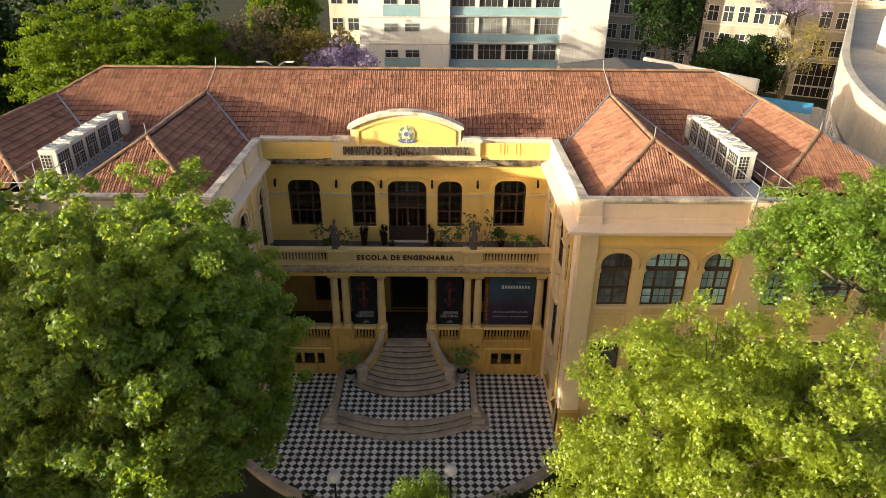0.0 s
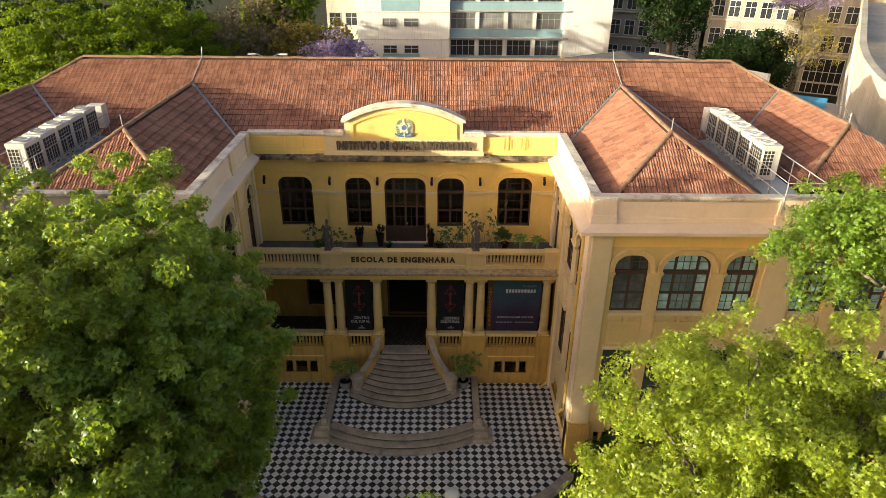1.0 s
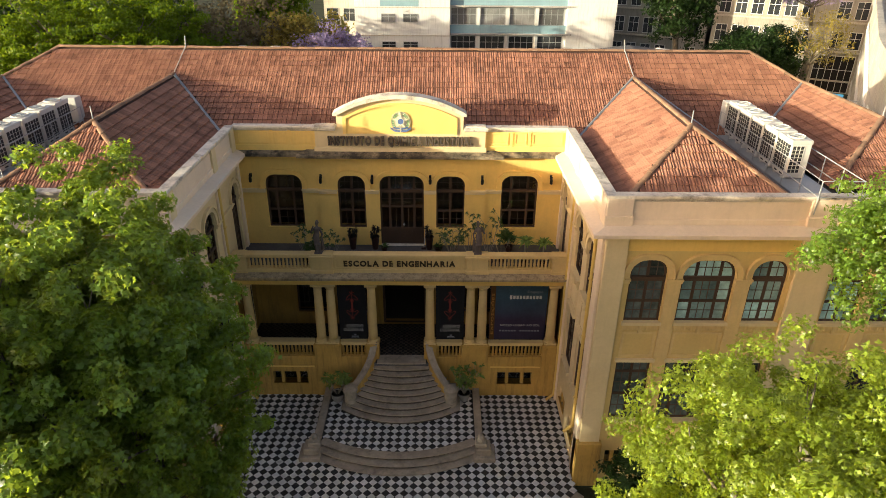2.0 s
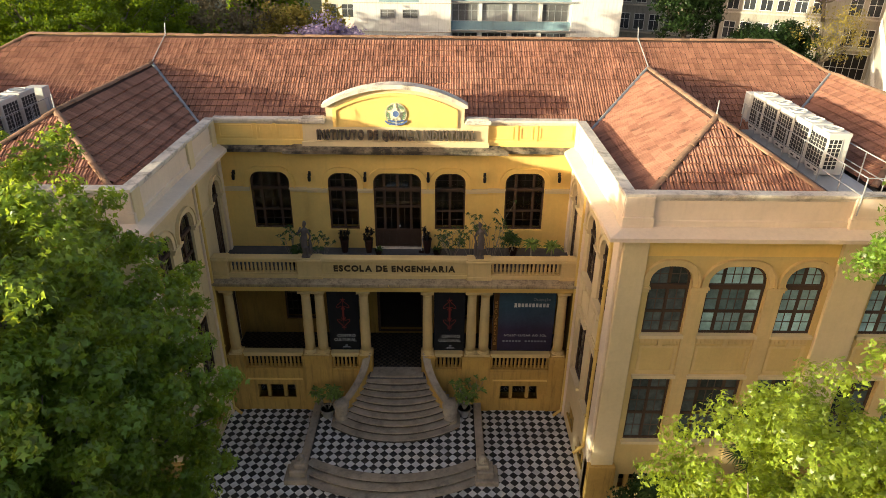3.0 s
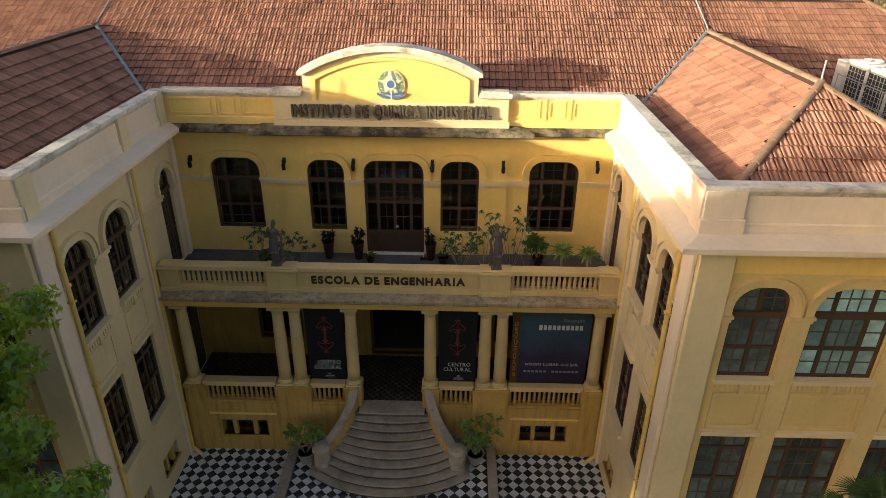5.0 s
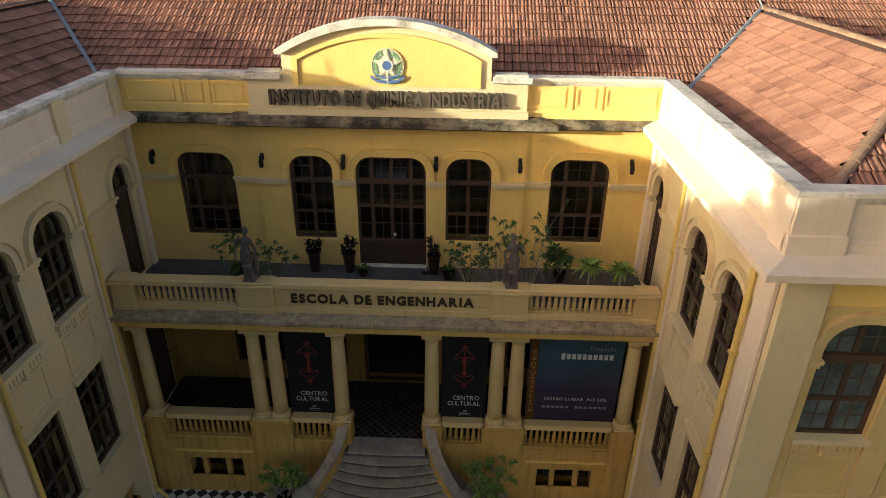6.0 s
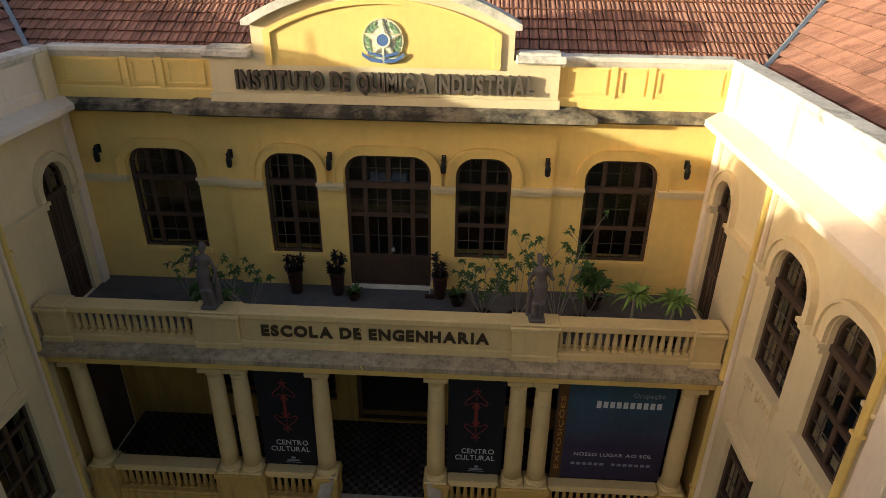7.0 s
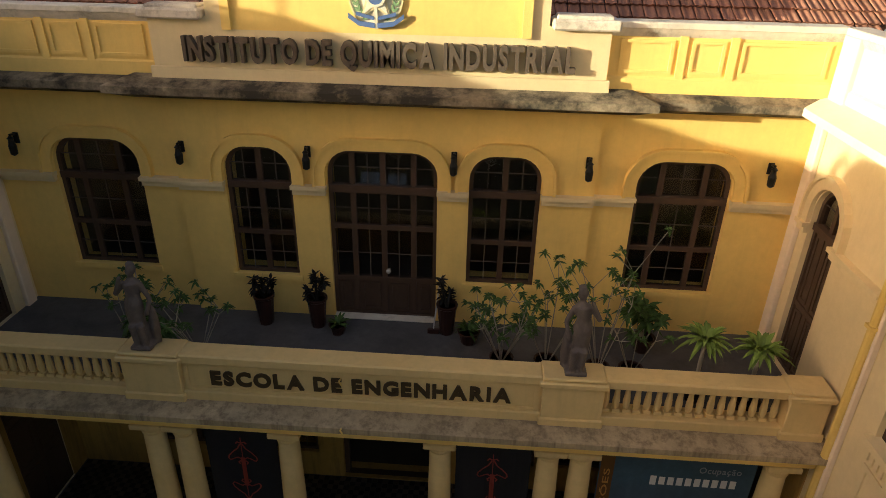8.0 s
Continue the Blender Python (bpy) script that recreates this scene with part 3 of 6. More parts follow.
base_me = part("base", bm, COLUMN, None, smooth=False)
bm = bmesh.new()
lathe(bm, [(0.205, 0.21), (0.205, 0.6), (0.20, 1.2), (0.19, 1.9), (0.172, 2.74)], 20)
shaft_me = part("shaft", bm, COLUMN, None, smooth=True)
bm = bmesh.new()
lathe(bm, [(0.172, 2.74), (0.19, 2.76), (0.19, 2.79), (0.175, 2.81), (0.19, 2.86), (0.235, 2.92)], 20)
box(bm, -0.26, 0.26, -0.26, 0.26, 2.92, 3.02, bevel=0.01)
cap_me = part("capital", bm, COLUMN, None)
for i, x in enumerate((-6.60, -3.55, -3.02, -1.26, 1.26, 3.02, 3.55, 6.60)):
    col = shaft_me if i == 0 else link_mesh("column", shaft_me.data, CREAM)
    if i == 0:
        col.name = "column"
    col.parent = school
    col.location = (x, 28.54, 2.84)
    for first, nm in ((base_me, "base"), (cap_me, "capital")):
        ob = first if i == 0 else link_mesh(nm, first.data, CREAM)
        ob.parent = col

# the flight of steps, fanning out
N = 10
for k in range(N):
    z = PORCH_Z - 0.17 * k
    y = 28.0 - 0.228 * k
    half = 1.06 + 0.155 * k + (0.12 if k > 7 else 0)
    sag = 0.04 + 0.09 * k
    arc = front_arc(half, y, sag, 14)
    bm = bmesh.new()
    plan = arc + [(half, 28.6), (-half, 28.6)]
    prism(bm, plan, lambda u, v, d: (u, v, z - 0.056 - d), 0.14 if k < N - 1 else 0.25)
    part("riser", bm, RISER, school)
    bm = bmesh.new()
    nose = front_arc(half + 0.03, y - 0.05, sag, 14) + [(half + 0.03, 28.6), (-half - 0.03, 28.6)]
    prism(bm, nose, lambda u, v, d: (u, v, z - d), 0.055)
    part("step", bm, STONE, school, "worn grey stone step")
# cheek walls that sweep outwards, ending in drum posts
for s in (-1, 1):
    pts = []
    for i in range(13):
        t = i / 12
        pts.append((s * (1.22 + 0.95 * t ** 1.7), 28.35 - 1.25 * t, 2.86 - 1.62 * (t ** 0.9)))
    bm, cap = bmesh.new(), bmesh.new()
    for b, w, lo, hi in ((bm, 0.11, None, 0.0), (cap, 0.15, 0.0, 0.10)):
        rows = []
        for i, (x, y, z) in enumerate(pts):
            q, p = pts[min(i + 1, 12)], pts[max(i - 1, 0)]
            d = Vector((q[0] - p[0], q[1] - p[1])).normalized()
            nx, ny = -d.y * w, d.x * w
            z0 = 0.3 if lo is None else z + lo
            rows.append([b.verts.new(c) for c in ((x - nx, y - ny, z0), (x + nx, y + ny, z0), (x + nx, y + ny, z + hi), (x - nx, y - ny, z + hi))])
        for a, c in zip(rows, rows[1:]):
            for j in range(4):
                b.faces.new([a[j], a[(j + 1) % 4], c[(j + 1) % 4], c[j]])
        b.faces.new(rows[0])
        b.faces.new(rows[-1][::-1])
    part("cheek_wall", bm, OCHRE, school)
    part("cheek_coping", cap, STONE, school, "curved stone coping")
    bm = bmesh.new()
    lathe(bm, [(0.34, 0.3), (0.34, 0.5), (0.28, 0.55), (0.27, 1.22), (0.32, 1.26), (0.32, 1.38), (0.24, 1.46), (0.05, 1.5)], 16, (s * 2.2, 27.08))
    part("newel_post", bm, STONE, school)

# ---- roofs ----
SLOPE = 0.55
RIDGE_Y, RIDGE_Z, RIDGE_X = 36.2, 14.15, 16.3
SLOPE_IN = 0.62                            # the wings' inner roofs are steeper
IN_X, IN_Z, IN_Y = 10.5, 13.25, 26.9        # ridge of the inner roof of each wing, and its front hip
OUT_X, OUT_Z, OUT_Y = 18.2, 13.15, 28.4     # the outer roof


def inside(poly, x, y):
    hit, j = False, len(poly) - 1
    for i in range(len(poly)):
        (xi, yi), (xj, yj) = poly[i], poly[j]
        if (yi > y) != (yj > y) and x < (xj - xi) * (y - yi) / (yj - yi) + xi:
            hit = not hit
        j = i
    return hit


TW, TL = 0.21, 0.35        # cover of one roof tile: across, and up the slope
TILE_U = [-0.47, -0.40, -0.26, -0.10, 0.06, 0.22, 0.36, 0.46]
TILE_H = [0.0, 0.016, 0.016, 0.0, 0.0, 0.016, 0.016, 0.0]


def tile_points():
    """Cross-section of a ribbed clay tile, lying on the course below: nose, upper end, and the nose's lower edge."""
    return [[(u * TW, v, h + k) for u, h in zip(TILE_U, TILE_H)] for v, k in ((-0.035, 0.05), (TL, 0.0), (-0.02, 0.012))]


def tile_faces(o=0):
    n = len(TILE_U)
    return [(o + i, o + i + 1, o + n + i + 1, o + n + i) for i in range(n - 1)] + [(o + 2 * n + i, o + 2 * n + i + 1, o + i + 1, o + i) for i in range(n - 1)]


def slope(corner, along, up, poly, parent, keep=None):
    """A roof slope: boarding, and every tile. poly: its outline in (along, up) from the corner. keep: those that become parts."""
    corner, along, up = Vector(corner), Vector(along).normalized(), Vector(up).normalized()
    nrm = along.cross(up)
    bm = bmesh.new()
    bm.faces.new([bm.verts.new(corner + along * u + up * v - nrm * 0.02) for u, v in poly])
    base = part("roof", bm, UNDER, parent)
    us, vs = [p[0] for p in poly], [p[1] for p in poly]
    pts = np.array(tile_points()).reshape(-1, 3)
    tri = tile_faces()
    verts, faces, singles = [], [], []
    rng = random.Random(len(poly) * 7 + int(corner.x * 10))
    rows = int((max(vs)) / TL) + 1
    cols = int((max(us) - min(us)) / TW) + 1
    for r in range(rows):
        for c in range(cols):
            u, v = min(us) + (c + 0.5) * TW, r * TL
            if not inside(poly, u, v + TL * 0.5):
                continue
            ju, jv, jr, jh = rng.gauss(0, 0.004), rng.gauss(0, 0.006), rng.gauss(0, 0.012), abs(rng.gauss(0, 0.004))
            if keep and len(singles) < 300 and keep(corner + along * u + up * v):
                singles.append((u + ju, v + jv, jr, jh))
                continue
            k = len(verts)
            cr, sr = math.cos(jr), math.sin(jr)
            loc = pts.copy()
            loc[:, 0], loc[:, 1] = pts[:, 0] * cr - pts[:, 1] * sr + u + ju, pts[:, 0] * sr + pts[:, 1] * cr + v + jv
            w = np.outer(loc[:, 0], along) + np.outer(loc[:, 1], up) + np.outer(loc[:, 2] + jh, nrm) + np.array(corner)
            verts.extend(map(tuple, w))
            faces.extend(tuple(i + k for i in f) for f in tri)
    me = bpy.data.meshes.new("roof_tiles")
    me.from_pydata(verts, [], faces)
    tagged(link_mesh("roof_tiles", me, ROOF, base), "ribbed red clay roof tiles in overlapping courses", kind="stuff")
    if singles:
        one = bpy.data.meshes.new("roof_tile")
        one.from_pydata([tuple(p) for p in pts], [], tri)
        turn = Matrix((along, up, nrm)).transposed().to_4x4()
        for u, v, jr, jh in singles:
            ob = link_mesh("roof_tile", one, ROOF_ONE, base)
            ob.matrix_basis = Matrix.Translation(corner + along * u + up * v + nrm * jh) @ turn @ pose(0, 0, 0, 0, 0, math.degrees(jr))
    return base


def ridge_mesh():
    bm = bmesh.new()
    rows = [[bm.verts.new((0.105 * k * math.cos(a), y, 0.085 * k * math.sin(a) - 0.03)) for a in [math.pi * i / 6 for i in range(7)]] for y, k in ((-0.02, 1.07), (0.05, 1.06), (0.42, 0.95))]
    for a, b in zip(rows, rows[1:]):
        for i in range(6):
            bm.faces.new([a[i], a[i + 1], b[i + 1], b[i]])
    bm.faces.new(rows[0])
    me = bpy.data.meshes.new("ridge_tile")
    bm.to_mesh(me)
    bm.free()
    return me


RIDGE_ME = ridge_mesh()


def ridge_line(a, b, parent, lift=0.05):
    a, b = Vector(a), Vector(b)
    d = b - a
    k = max(1, round(d.length / 0.4))
    y = d.normalized()
    x = y.cross(Vector((0, 0, 1))).normalized()
    z = x.cross(y)
    m = Matrix((x, y, z)).transposed().to_4x4()
    for i in range(k):
        ob = link_mesh("ridge_tile", RIDGE_ME, RIDGE, parent)
        ob.matrix_basis = Matrix.Translation(a + d * (i / k) + Vector((0, 0, lift + random.gauss(0, 0.006)))) @ m @ pose(0, 0, 0, 0, random.gauss(0, 1.2), random.gauss(0, 1.0))


LEN = math.sqrt(1 + SLOPE * SLOPE)       # slope length for each metre of plan
EAVE_Y = 31.16
ev = RIDGE_Z - SLOPE * (RIDGE_Y - EAVE_Y)
run = RIDGE_Y - EAVE_Y
JOIN_Y = RIDGE_Y - (RIDGE_Z - IN_Z) / SLOPE
half_in = 3.1
in_eave = IN_Z - SLOPE_IN * half_in
LEN_IN = math.sqrt(1 + SLOPE_IN * SLOPE_IN)
OUT_HALF = 3.0
out_eave = OUT_Z - SLOPE * OUT_HALF


def valley(x):
    """Up-slope distance on the main roof at which it meets the wings' roofs."""
    top = 0.0
    for rx, rz, k in ((IN_X, IN_Z, SLOPE_IN), (OUT_X, OUT_Z, SLOPE)):
        z = rz - k * abs(abs(x) - rx)
        if z > ev:
            top = max(top, (z - ev) / SLOPE)
    return top * LEN


# main front slope: outline with the valleys cut out
outline = [(x, valley(x)) for x in (-18.4, -OUT_X, -15.5, -13.6, -IN_X, -7.4)] + [(-7.2, 0), (7.2, 0)] + [(x, valley(x)) for x in (7.4, IN_X, 13.6, 15.5, OUT_X, 18.4)]
hip = [(18.4, (RIDGE_Z - (18.4 - RIDGE_X) * SLOPE - ev) / SLOPE * LEN), (RIDGE_X, run * LEN)]
outline = outline + hip + [(-RIDGE_X, run * LEN), (-hip[0][0], hip[0][1])]
roof_main = slope((0, EAVE_Y, ev), (1, 0, 0), (0, 1, SLOPE), outline, school, keep=lambda p: -3.4 < p.x < 6.4 and p.y < 33.1)
bm = bmesh.new()
quad_pts = [(-RIDGE_X, RIDGE_Y, RIDGE_Z), (RIDGE_X, RIDGE_Y, RIDGE_Z), (20.6, 40.55, RIDGE_Z - SLOPE * 4.35), (-20.6, 40.55, RIDGE_Z - SLOPE * 4.35)]
bm.faces.new([bm.verts.new(p) for p in quad_pts])
for s in (-1, 1):
    bm.faces.new([bm.verts.new(p) for p in ((s * RIDGE_X, RIDGE_Y, RIDGE_Z), (s * 20.6, 40.55, RIDGE_Z - SLOPE * 4.35), (s * 20.6, 31.9, 11.25))])
part("roof_back", bm, ROOF, school)
ridge_line((-RIDGE_X, RIDGE_Y, RIDGE_Z), (RIDGE_X, RIDGE_Y, RIDGE_Z), roof_main)
for s in (-1, 1):
    ridge_line((s * 18.3, RIDGE_Y - 2.0, RIDGE_Z - 2.0 * SLOPE), (s * RIDGE_X, RIDGE_Y, RIDGE_Z), roof_main)
    # inner roof of the wing: courtyard slope, far slope, front hip
    y0 = IN_Y - half_in
    lv = half_in * LEN_IN
    yv = RIDGE_Y - (RIDGE_Z - in_eave) / SLOPE
    if s > 0:
        a = slope((s * (IN_X - half_in), yv, in_eave), (0, -1, 0), (1, 0, SLOPE_IN), [(0, 0), (yv - y0, 0), (yv - IN_Y, lv), (-(JOIN_Y - yv), lv)], school)
        b = slope((s * (IN_X + half_in), y0, in_eave), (0, 1, 0), (-1, 0, SLOPE_IN), [(0, 0), (yv - y0, 0), (JOIN_Y - y0, lv), (IN_Y - y0, lv)], school)
    else:
        a = slope((s * (IN_X - half_in), y0, in_eave), (0, 1, 0), (-1, 0, SLOPE_IN), [(0, 0), (yv - y0, 0), (JOIN_Y - y0, lv), (IN_Y - y0, lv)], school)
        b = slope((s * (IN_X + half_in), yv, in_eave), (0, -1, 0), (1, 0, SLOPE_IN), [(0, 0), (yv - y0, 0), (yv - IN_Y, lv), (-(JOIN_Y - yv), lv)], school)
    slope((s * IN_X, y0, in_eave), (1, 0, 0), (0, 1, SLOPE_IN), [(-half_in, 0), (half_in, 0), (0, lv)], school)
    ridge_line((s * IN_X, IN_Y, IN_Z), (s * IN_X, JOIN_Y, IN_Z), a)
    for e in (-1, 1):
        ridge_line((s * IN_X + e * half_in, y0, in_eave), (s * IN_X, IN_Y, IN_Z), a)
    # valley flashings
    for e in (-1, 1):
        bm = bmesh.new()
        tube(bm, (s * IN_X + e * half_in, yv, in_eave + 0.05), (s * IN_X, JOIN_Y, IN_Z + 0.05), 0.07, 6)
        part("valley_flashing", bm, ZINC, school)
    bm = bmesh.new()
    tube(bm, (s * IN_X, JOIN_Y, IN_Z + 0.06), (s * (IN_X - 0.15), RIDGE_Y - 0.1, RIDGE_Z + 0.07), 0.022, 6)
    tube(bm, (s * (IN_X - 0.15), RIDGE_Y - 0.1, RIDGE_Z), (s * (IN_X - 0.2), RIDGE_Y - 0.05, RIDGE_Z + 0.55), 0.02, 6)
    part("lightning_rod", bm, METAL, school)
    bm = bmesh.new()
    tube(bm, (s * IN_X, IN_Y, IN_Z + 0.05), (s * IN_X, IN_Y, IN_Z + 0.55), 0.02, 6)
    part("lightning_rod", bm, METAL, school)
    # outer roof of the wing
    y0 = OUT_Y - OUT_HALF
    lv = OUT_HALF * LEN
    top = RIDGE_Y - (RIDGE_Z - OUT_Z) / SLOPE
    yv = top - OUT_HALF
    lo = s * (OUT_X - OUT_HALF)
    if s > 0:
        c = slope((lo, yv, out_eave), (0, -1, 0), (1, 0, SLOPE), [(0, 0), (yv - y0, 0), (yv - OUT_Y, lv), (-(top - yv), lv)], school)
    else:
        c = slope((lo, y0, out_eave), (0, 1, 0), (-1, 0, SLOPE), [(0, 0), (yv - y0, 0), (top - y0, lv), (OUT_Y - y0, lv)], school)
    slope((s * OUT_X, y0, out_eave), (1, 0, 0), (0, 1, SLOPE), [(-OUT_HALF, 0), (2.4, 0), (2.4, lv * 0.2), (0, lv)], school)
    bm = bmesh.new()
    bm.faces.new([bm.verts.new(p) for p in ((s * OUT_X, OUT_Y, OUT_Z), (s * OUT_X, top, OUT_Z), (s * 20.6, top, 11.15), (s * 20.6, y0 + 0.6, 11.15))])
    part("roof_back", bm, ROOF, school)
    ridge_line((s * OUT_X, OUT_Y, OUT_Z), (s * OUT_X, top, OUT_Z), c)
    ridge_line((lo, y0, out_eave), (s * OUT_X, OUT_Y, OUT_Z), c)
    bm = bmesh.new()
    tube(bm, (lo, yv, out_eave + 0.05), (s * OUT_X, top, OUT_Z + 0.05), 0.06, 6)
    part("valley_flashing", bm, ZINC, school)
    bm = bmesh.new()
    tube(bm, (s * OUT_X, OUT_Y, OUT_Z + 0.05), (s * OUT_X, OUT_Y, OUT_Z + 0.5), 0.02, 6)
    part("lightning_rod", bm, METAL, school)
    # flat gutter roof between the two, and along the parapets
    a, b = sorted((s * 13.45, s * 15.4))
    boxes("flat_roof", [(a, b, 23.7, 33.4, 11.2, 11.38)], CONCRETE, school)
    a, b = sorted((s * 15.4, s * 20.65))
    boxes("flat_roof", [(a, b, 23.7, 25.6, 11.1, 11.3)], CONCRETE, school)
    a, b = sorted((s * 7.3, s * 7.62))
    boxes("gutter", [(a, b, 23.7, 31.2, 11.2, 11.36)], ZINC, school)
    a, b = sorted((s * 7.62, s * 13.45))
    boxes("gutter", [(a, b, 23.7, 24.0, 11.2, 11.36)], ZINC, school)
boxes("gutter", [(-7.3, 7.3, 31.0, 31.4, 11.1, 11.25)], ZINC, school)


# ---- joinery ----
def pbox(bm, put, u0, u1, v0, v1, d0, d1):
    vs = [bm.verts.new(put(u, v, d)) for d in (d0, d1) for u, v in ((u0, v0), (u1, v0), (u1, v1), (u0, v1))]
    for f in ((0, 1, 2, 3), (4, 7, 6, 5), (0, 4, 5, 1), (1, 5, 6, 2), (2, 6, 7, 3), (3, 7, 4, 0)):
        bm.faces.new([vs[i] for i in f])


BAR = material("faded_glazing_bar", (0.10, 0.075, 0.06), 0.6)
DOORWOOD = material("door_brown_wood", (0.085, 0.052, 0.035), 0.45, vary=0.3, small=14)


def timber(put, u0, u1, v0, v1, r, cols, rows, pane_mat, deep=0.09, label="", solid=(), name="window", bars=True):
    """A wooden window or glazed door: outer frame, posts at cols, rails at rows (fractions; a rail may be (fraction, height)), a pane in each cell.
    solid: rows of cells that are wooden panels."""
    w, h = u1 - u0, v1 - v0
    bm = bmesh.new()
    f = 0.07
    outer = arch(u0, u1, v0, v1, r) if r else rect(u0, u1, v0, v1)
    inner = arch(u0 + f, u1 - f, v0 + f, v1 - f, max(r - f, 0.05)) if r else rect(u0 + f, u1 - f, v0 + f, v1 - f)
    prism(bm, [outer, inner], lambda u, v, d: put(u, v, deep + d), 0.12)
    cs = [u0] + [u0 + w * c for c in cols] + [u1]
    win = part(name, bm, WOOD, school, label)
    for c in cs[1:-1]:
        b2 = bmesh.new()
        pbox(b2, put, c - 0.05, c + 0.05, v0 + 0.02, v1 - 0.02, deep + 0.02, deep + 0.10)
        part("mullion", b2, WOOD, win)
    rs = [(v0, 0.07)] + [(v0 + h * (x[0] if isinstance(x, tuple) else x), x[1] if isinstance(x, tuple) else 0.045) for x in rows] + [(v1, 0.07)]
    for v, k in rs[1:-1]:
        b2 = bmesh.new()
        pbox(b2, put, u0 + 0.02, u1 - 0.02, v - k, v + k, deep + 0.008 - (0.05 if k > 0.05 else 0), deep + 0.112)
        part("transom", b2, WOOD, win)
    gb = bmesh.new()
    any_bar = False
    for i in range(len(cs) - 1):
        for j in range(len(rs) - 1):
            a, b = cs[i] + (0.05 if i else f), cs[i + 1] - (0.05 if i < len(cs) - 2 else f)
            lo, hi = rs[j][0] + rs[j][1], rs[j + 1][0] - rs[j + 1][1]
            if j == len(rs) - 2 and r:
                hi = v1 - 0.01
            if j in solid:
                pb = bmesh.new()
                pbox(pb, put, a, b, lo, hi, deep + 0.04, deep + 0.08)
                prism(pb, [rect(a + 0.05, b - 0.05, lo + 0.05, hi - 0.05), rect(a + 0.09, b - 0.09, lo + 0.09, hi - 0.09)], lambda u, v, d: put(u, v, deep + 0.04 + d), -0.02)
                part("panel", pb, DOORWOOD, win)
                continue
            pb = bmesh.new()
            pbox(pb, put, a, b, lo, hi, deep + 0.055, deep + 0.063)
            part("pane", pb, pane_mat, win).visible_shadow = pane_mat != GLASS
            if bars:
                bw = 0.014 if pane_mat in (BLIND, BLIND_DIM) else 0.008
                nu, nv = max(1, round((b - a) / 0.26)), max(1, round((hi - lo) / 0.42))
                for k in range(1, nu):
                    u = a + (b - a) * k / nu
                    pbox(gb, put, u - bw, u + bw, lo, hi, deep + 0.035, deep + 0.05)
                    any_bar = True
                for k in range(1, nv):
                    v = lo + (hi - lo) * k / nv
                    pbox(gb, put, a, b, v - bw, v + bw, deep + 0.036, deep + 0.049)
                    any_bar = True
    if any_bar:
        part("glazing_grid", gb, BAR, win)
    else:
        gb.free()
    return win


def archivolt(put, u0, u1, spring, head, r, gap=0.02, width=0.17, proud=0.07, mat=CREAM):
    bm = bmesh.new()
    out = [p for p in arch(u0 - gap - width, u1 + gap + width, spring, head + gap + width, r + gap + width)][2:]
    inn = [p for p in arch(u0 - gap, u1 + gap, spring, head + gap, r + gap)][2:]
    loop = [(u1 + gap + width, spring)] + out + [(u0 - gap - width, spring), (u0 - gap, spring)] + inn[::-1] + [(u1 + gap, spring)]
    prism(bm, loop, put, -proud)
    out2 = [p for p in arch(u0 - gap - width - 0.05, u1 + gap + width + 0.05, spring, head + gap + width + 0.05, r + gap + width + 0.05)][2:]
    loop = [(u1 + gap + width + 0.05, spring)] + out2 + [(u0 - gap - width - 0.05, spring), (u0 - gap - width, spring)] + out[::-1] + [(u1 + gap + width, spring)]
    prism(bm, loop, put, -proud - 0.05)
    part("archivolt", bm, mat, school)


def impost(put, u0, u1, z, mat=CREAM, h=0.18, proud=0.13):
    bm = bmesh.new()
    pbox(bm, put, u0, u1, z, z + h * 0.6, -proud * 0.6, 0.0)
    pbox(bm, put, u0 - 0.02, u1 + 0.02, z + h * 0.6, z + h, -proud, 0.0)
    part("impost", bm, mat, school)


def sill(put, u0, u1, z, mat, d=0.12):
    bm = bmesh.new()
    pbox(bm, put, u0 - 0.06, u1 + 0.06, z - 0.10, z + 0.014, -d, 0.08)
    part("sill", bm, mat, school)


# tall windows and the doorway at the back of the porch
for a, b in ((-3.15, -1.58), (1.58, 3.15), (-5.1, -3.5), (3.5, 5.1)):
    timber(on_y(WALL_Y), a, b, 2.72, 5.6, 0, [0.5], [0.62], GLASS, label="tall dark brown wooden window in the porch")
bm = bmesh.new()
prism(bm, [rect(-1.03, 1.03, PORCH_Z, 5.65), rect(-0.93, 0.93, PORCH_Z + 0.002, 5.55)], lambda u, v, d: (u, WALL_Y + 0.1 + d, v), 0.16)
part("door_frame", bm, WOOD, school)
SP = (SPRING - 0.02 - SILL) / (HEAD - SILL)
plane = {0: on_y(WALL_Y), 1: on_y(MID_Y), 2: on_y(MID_Y), 3: on_y(MID_Y), 4: on_y(WALL_Y)}
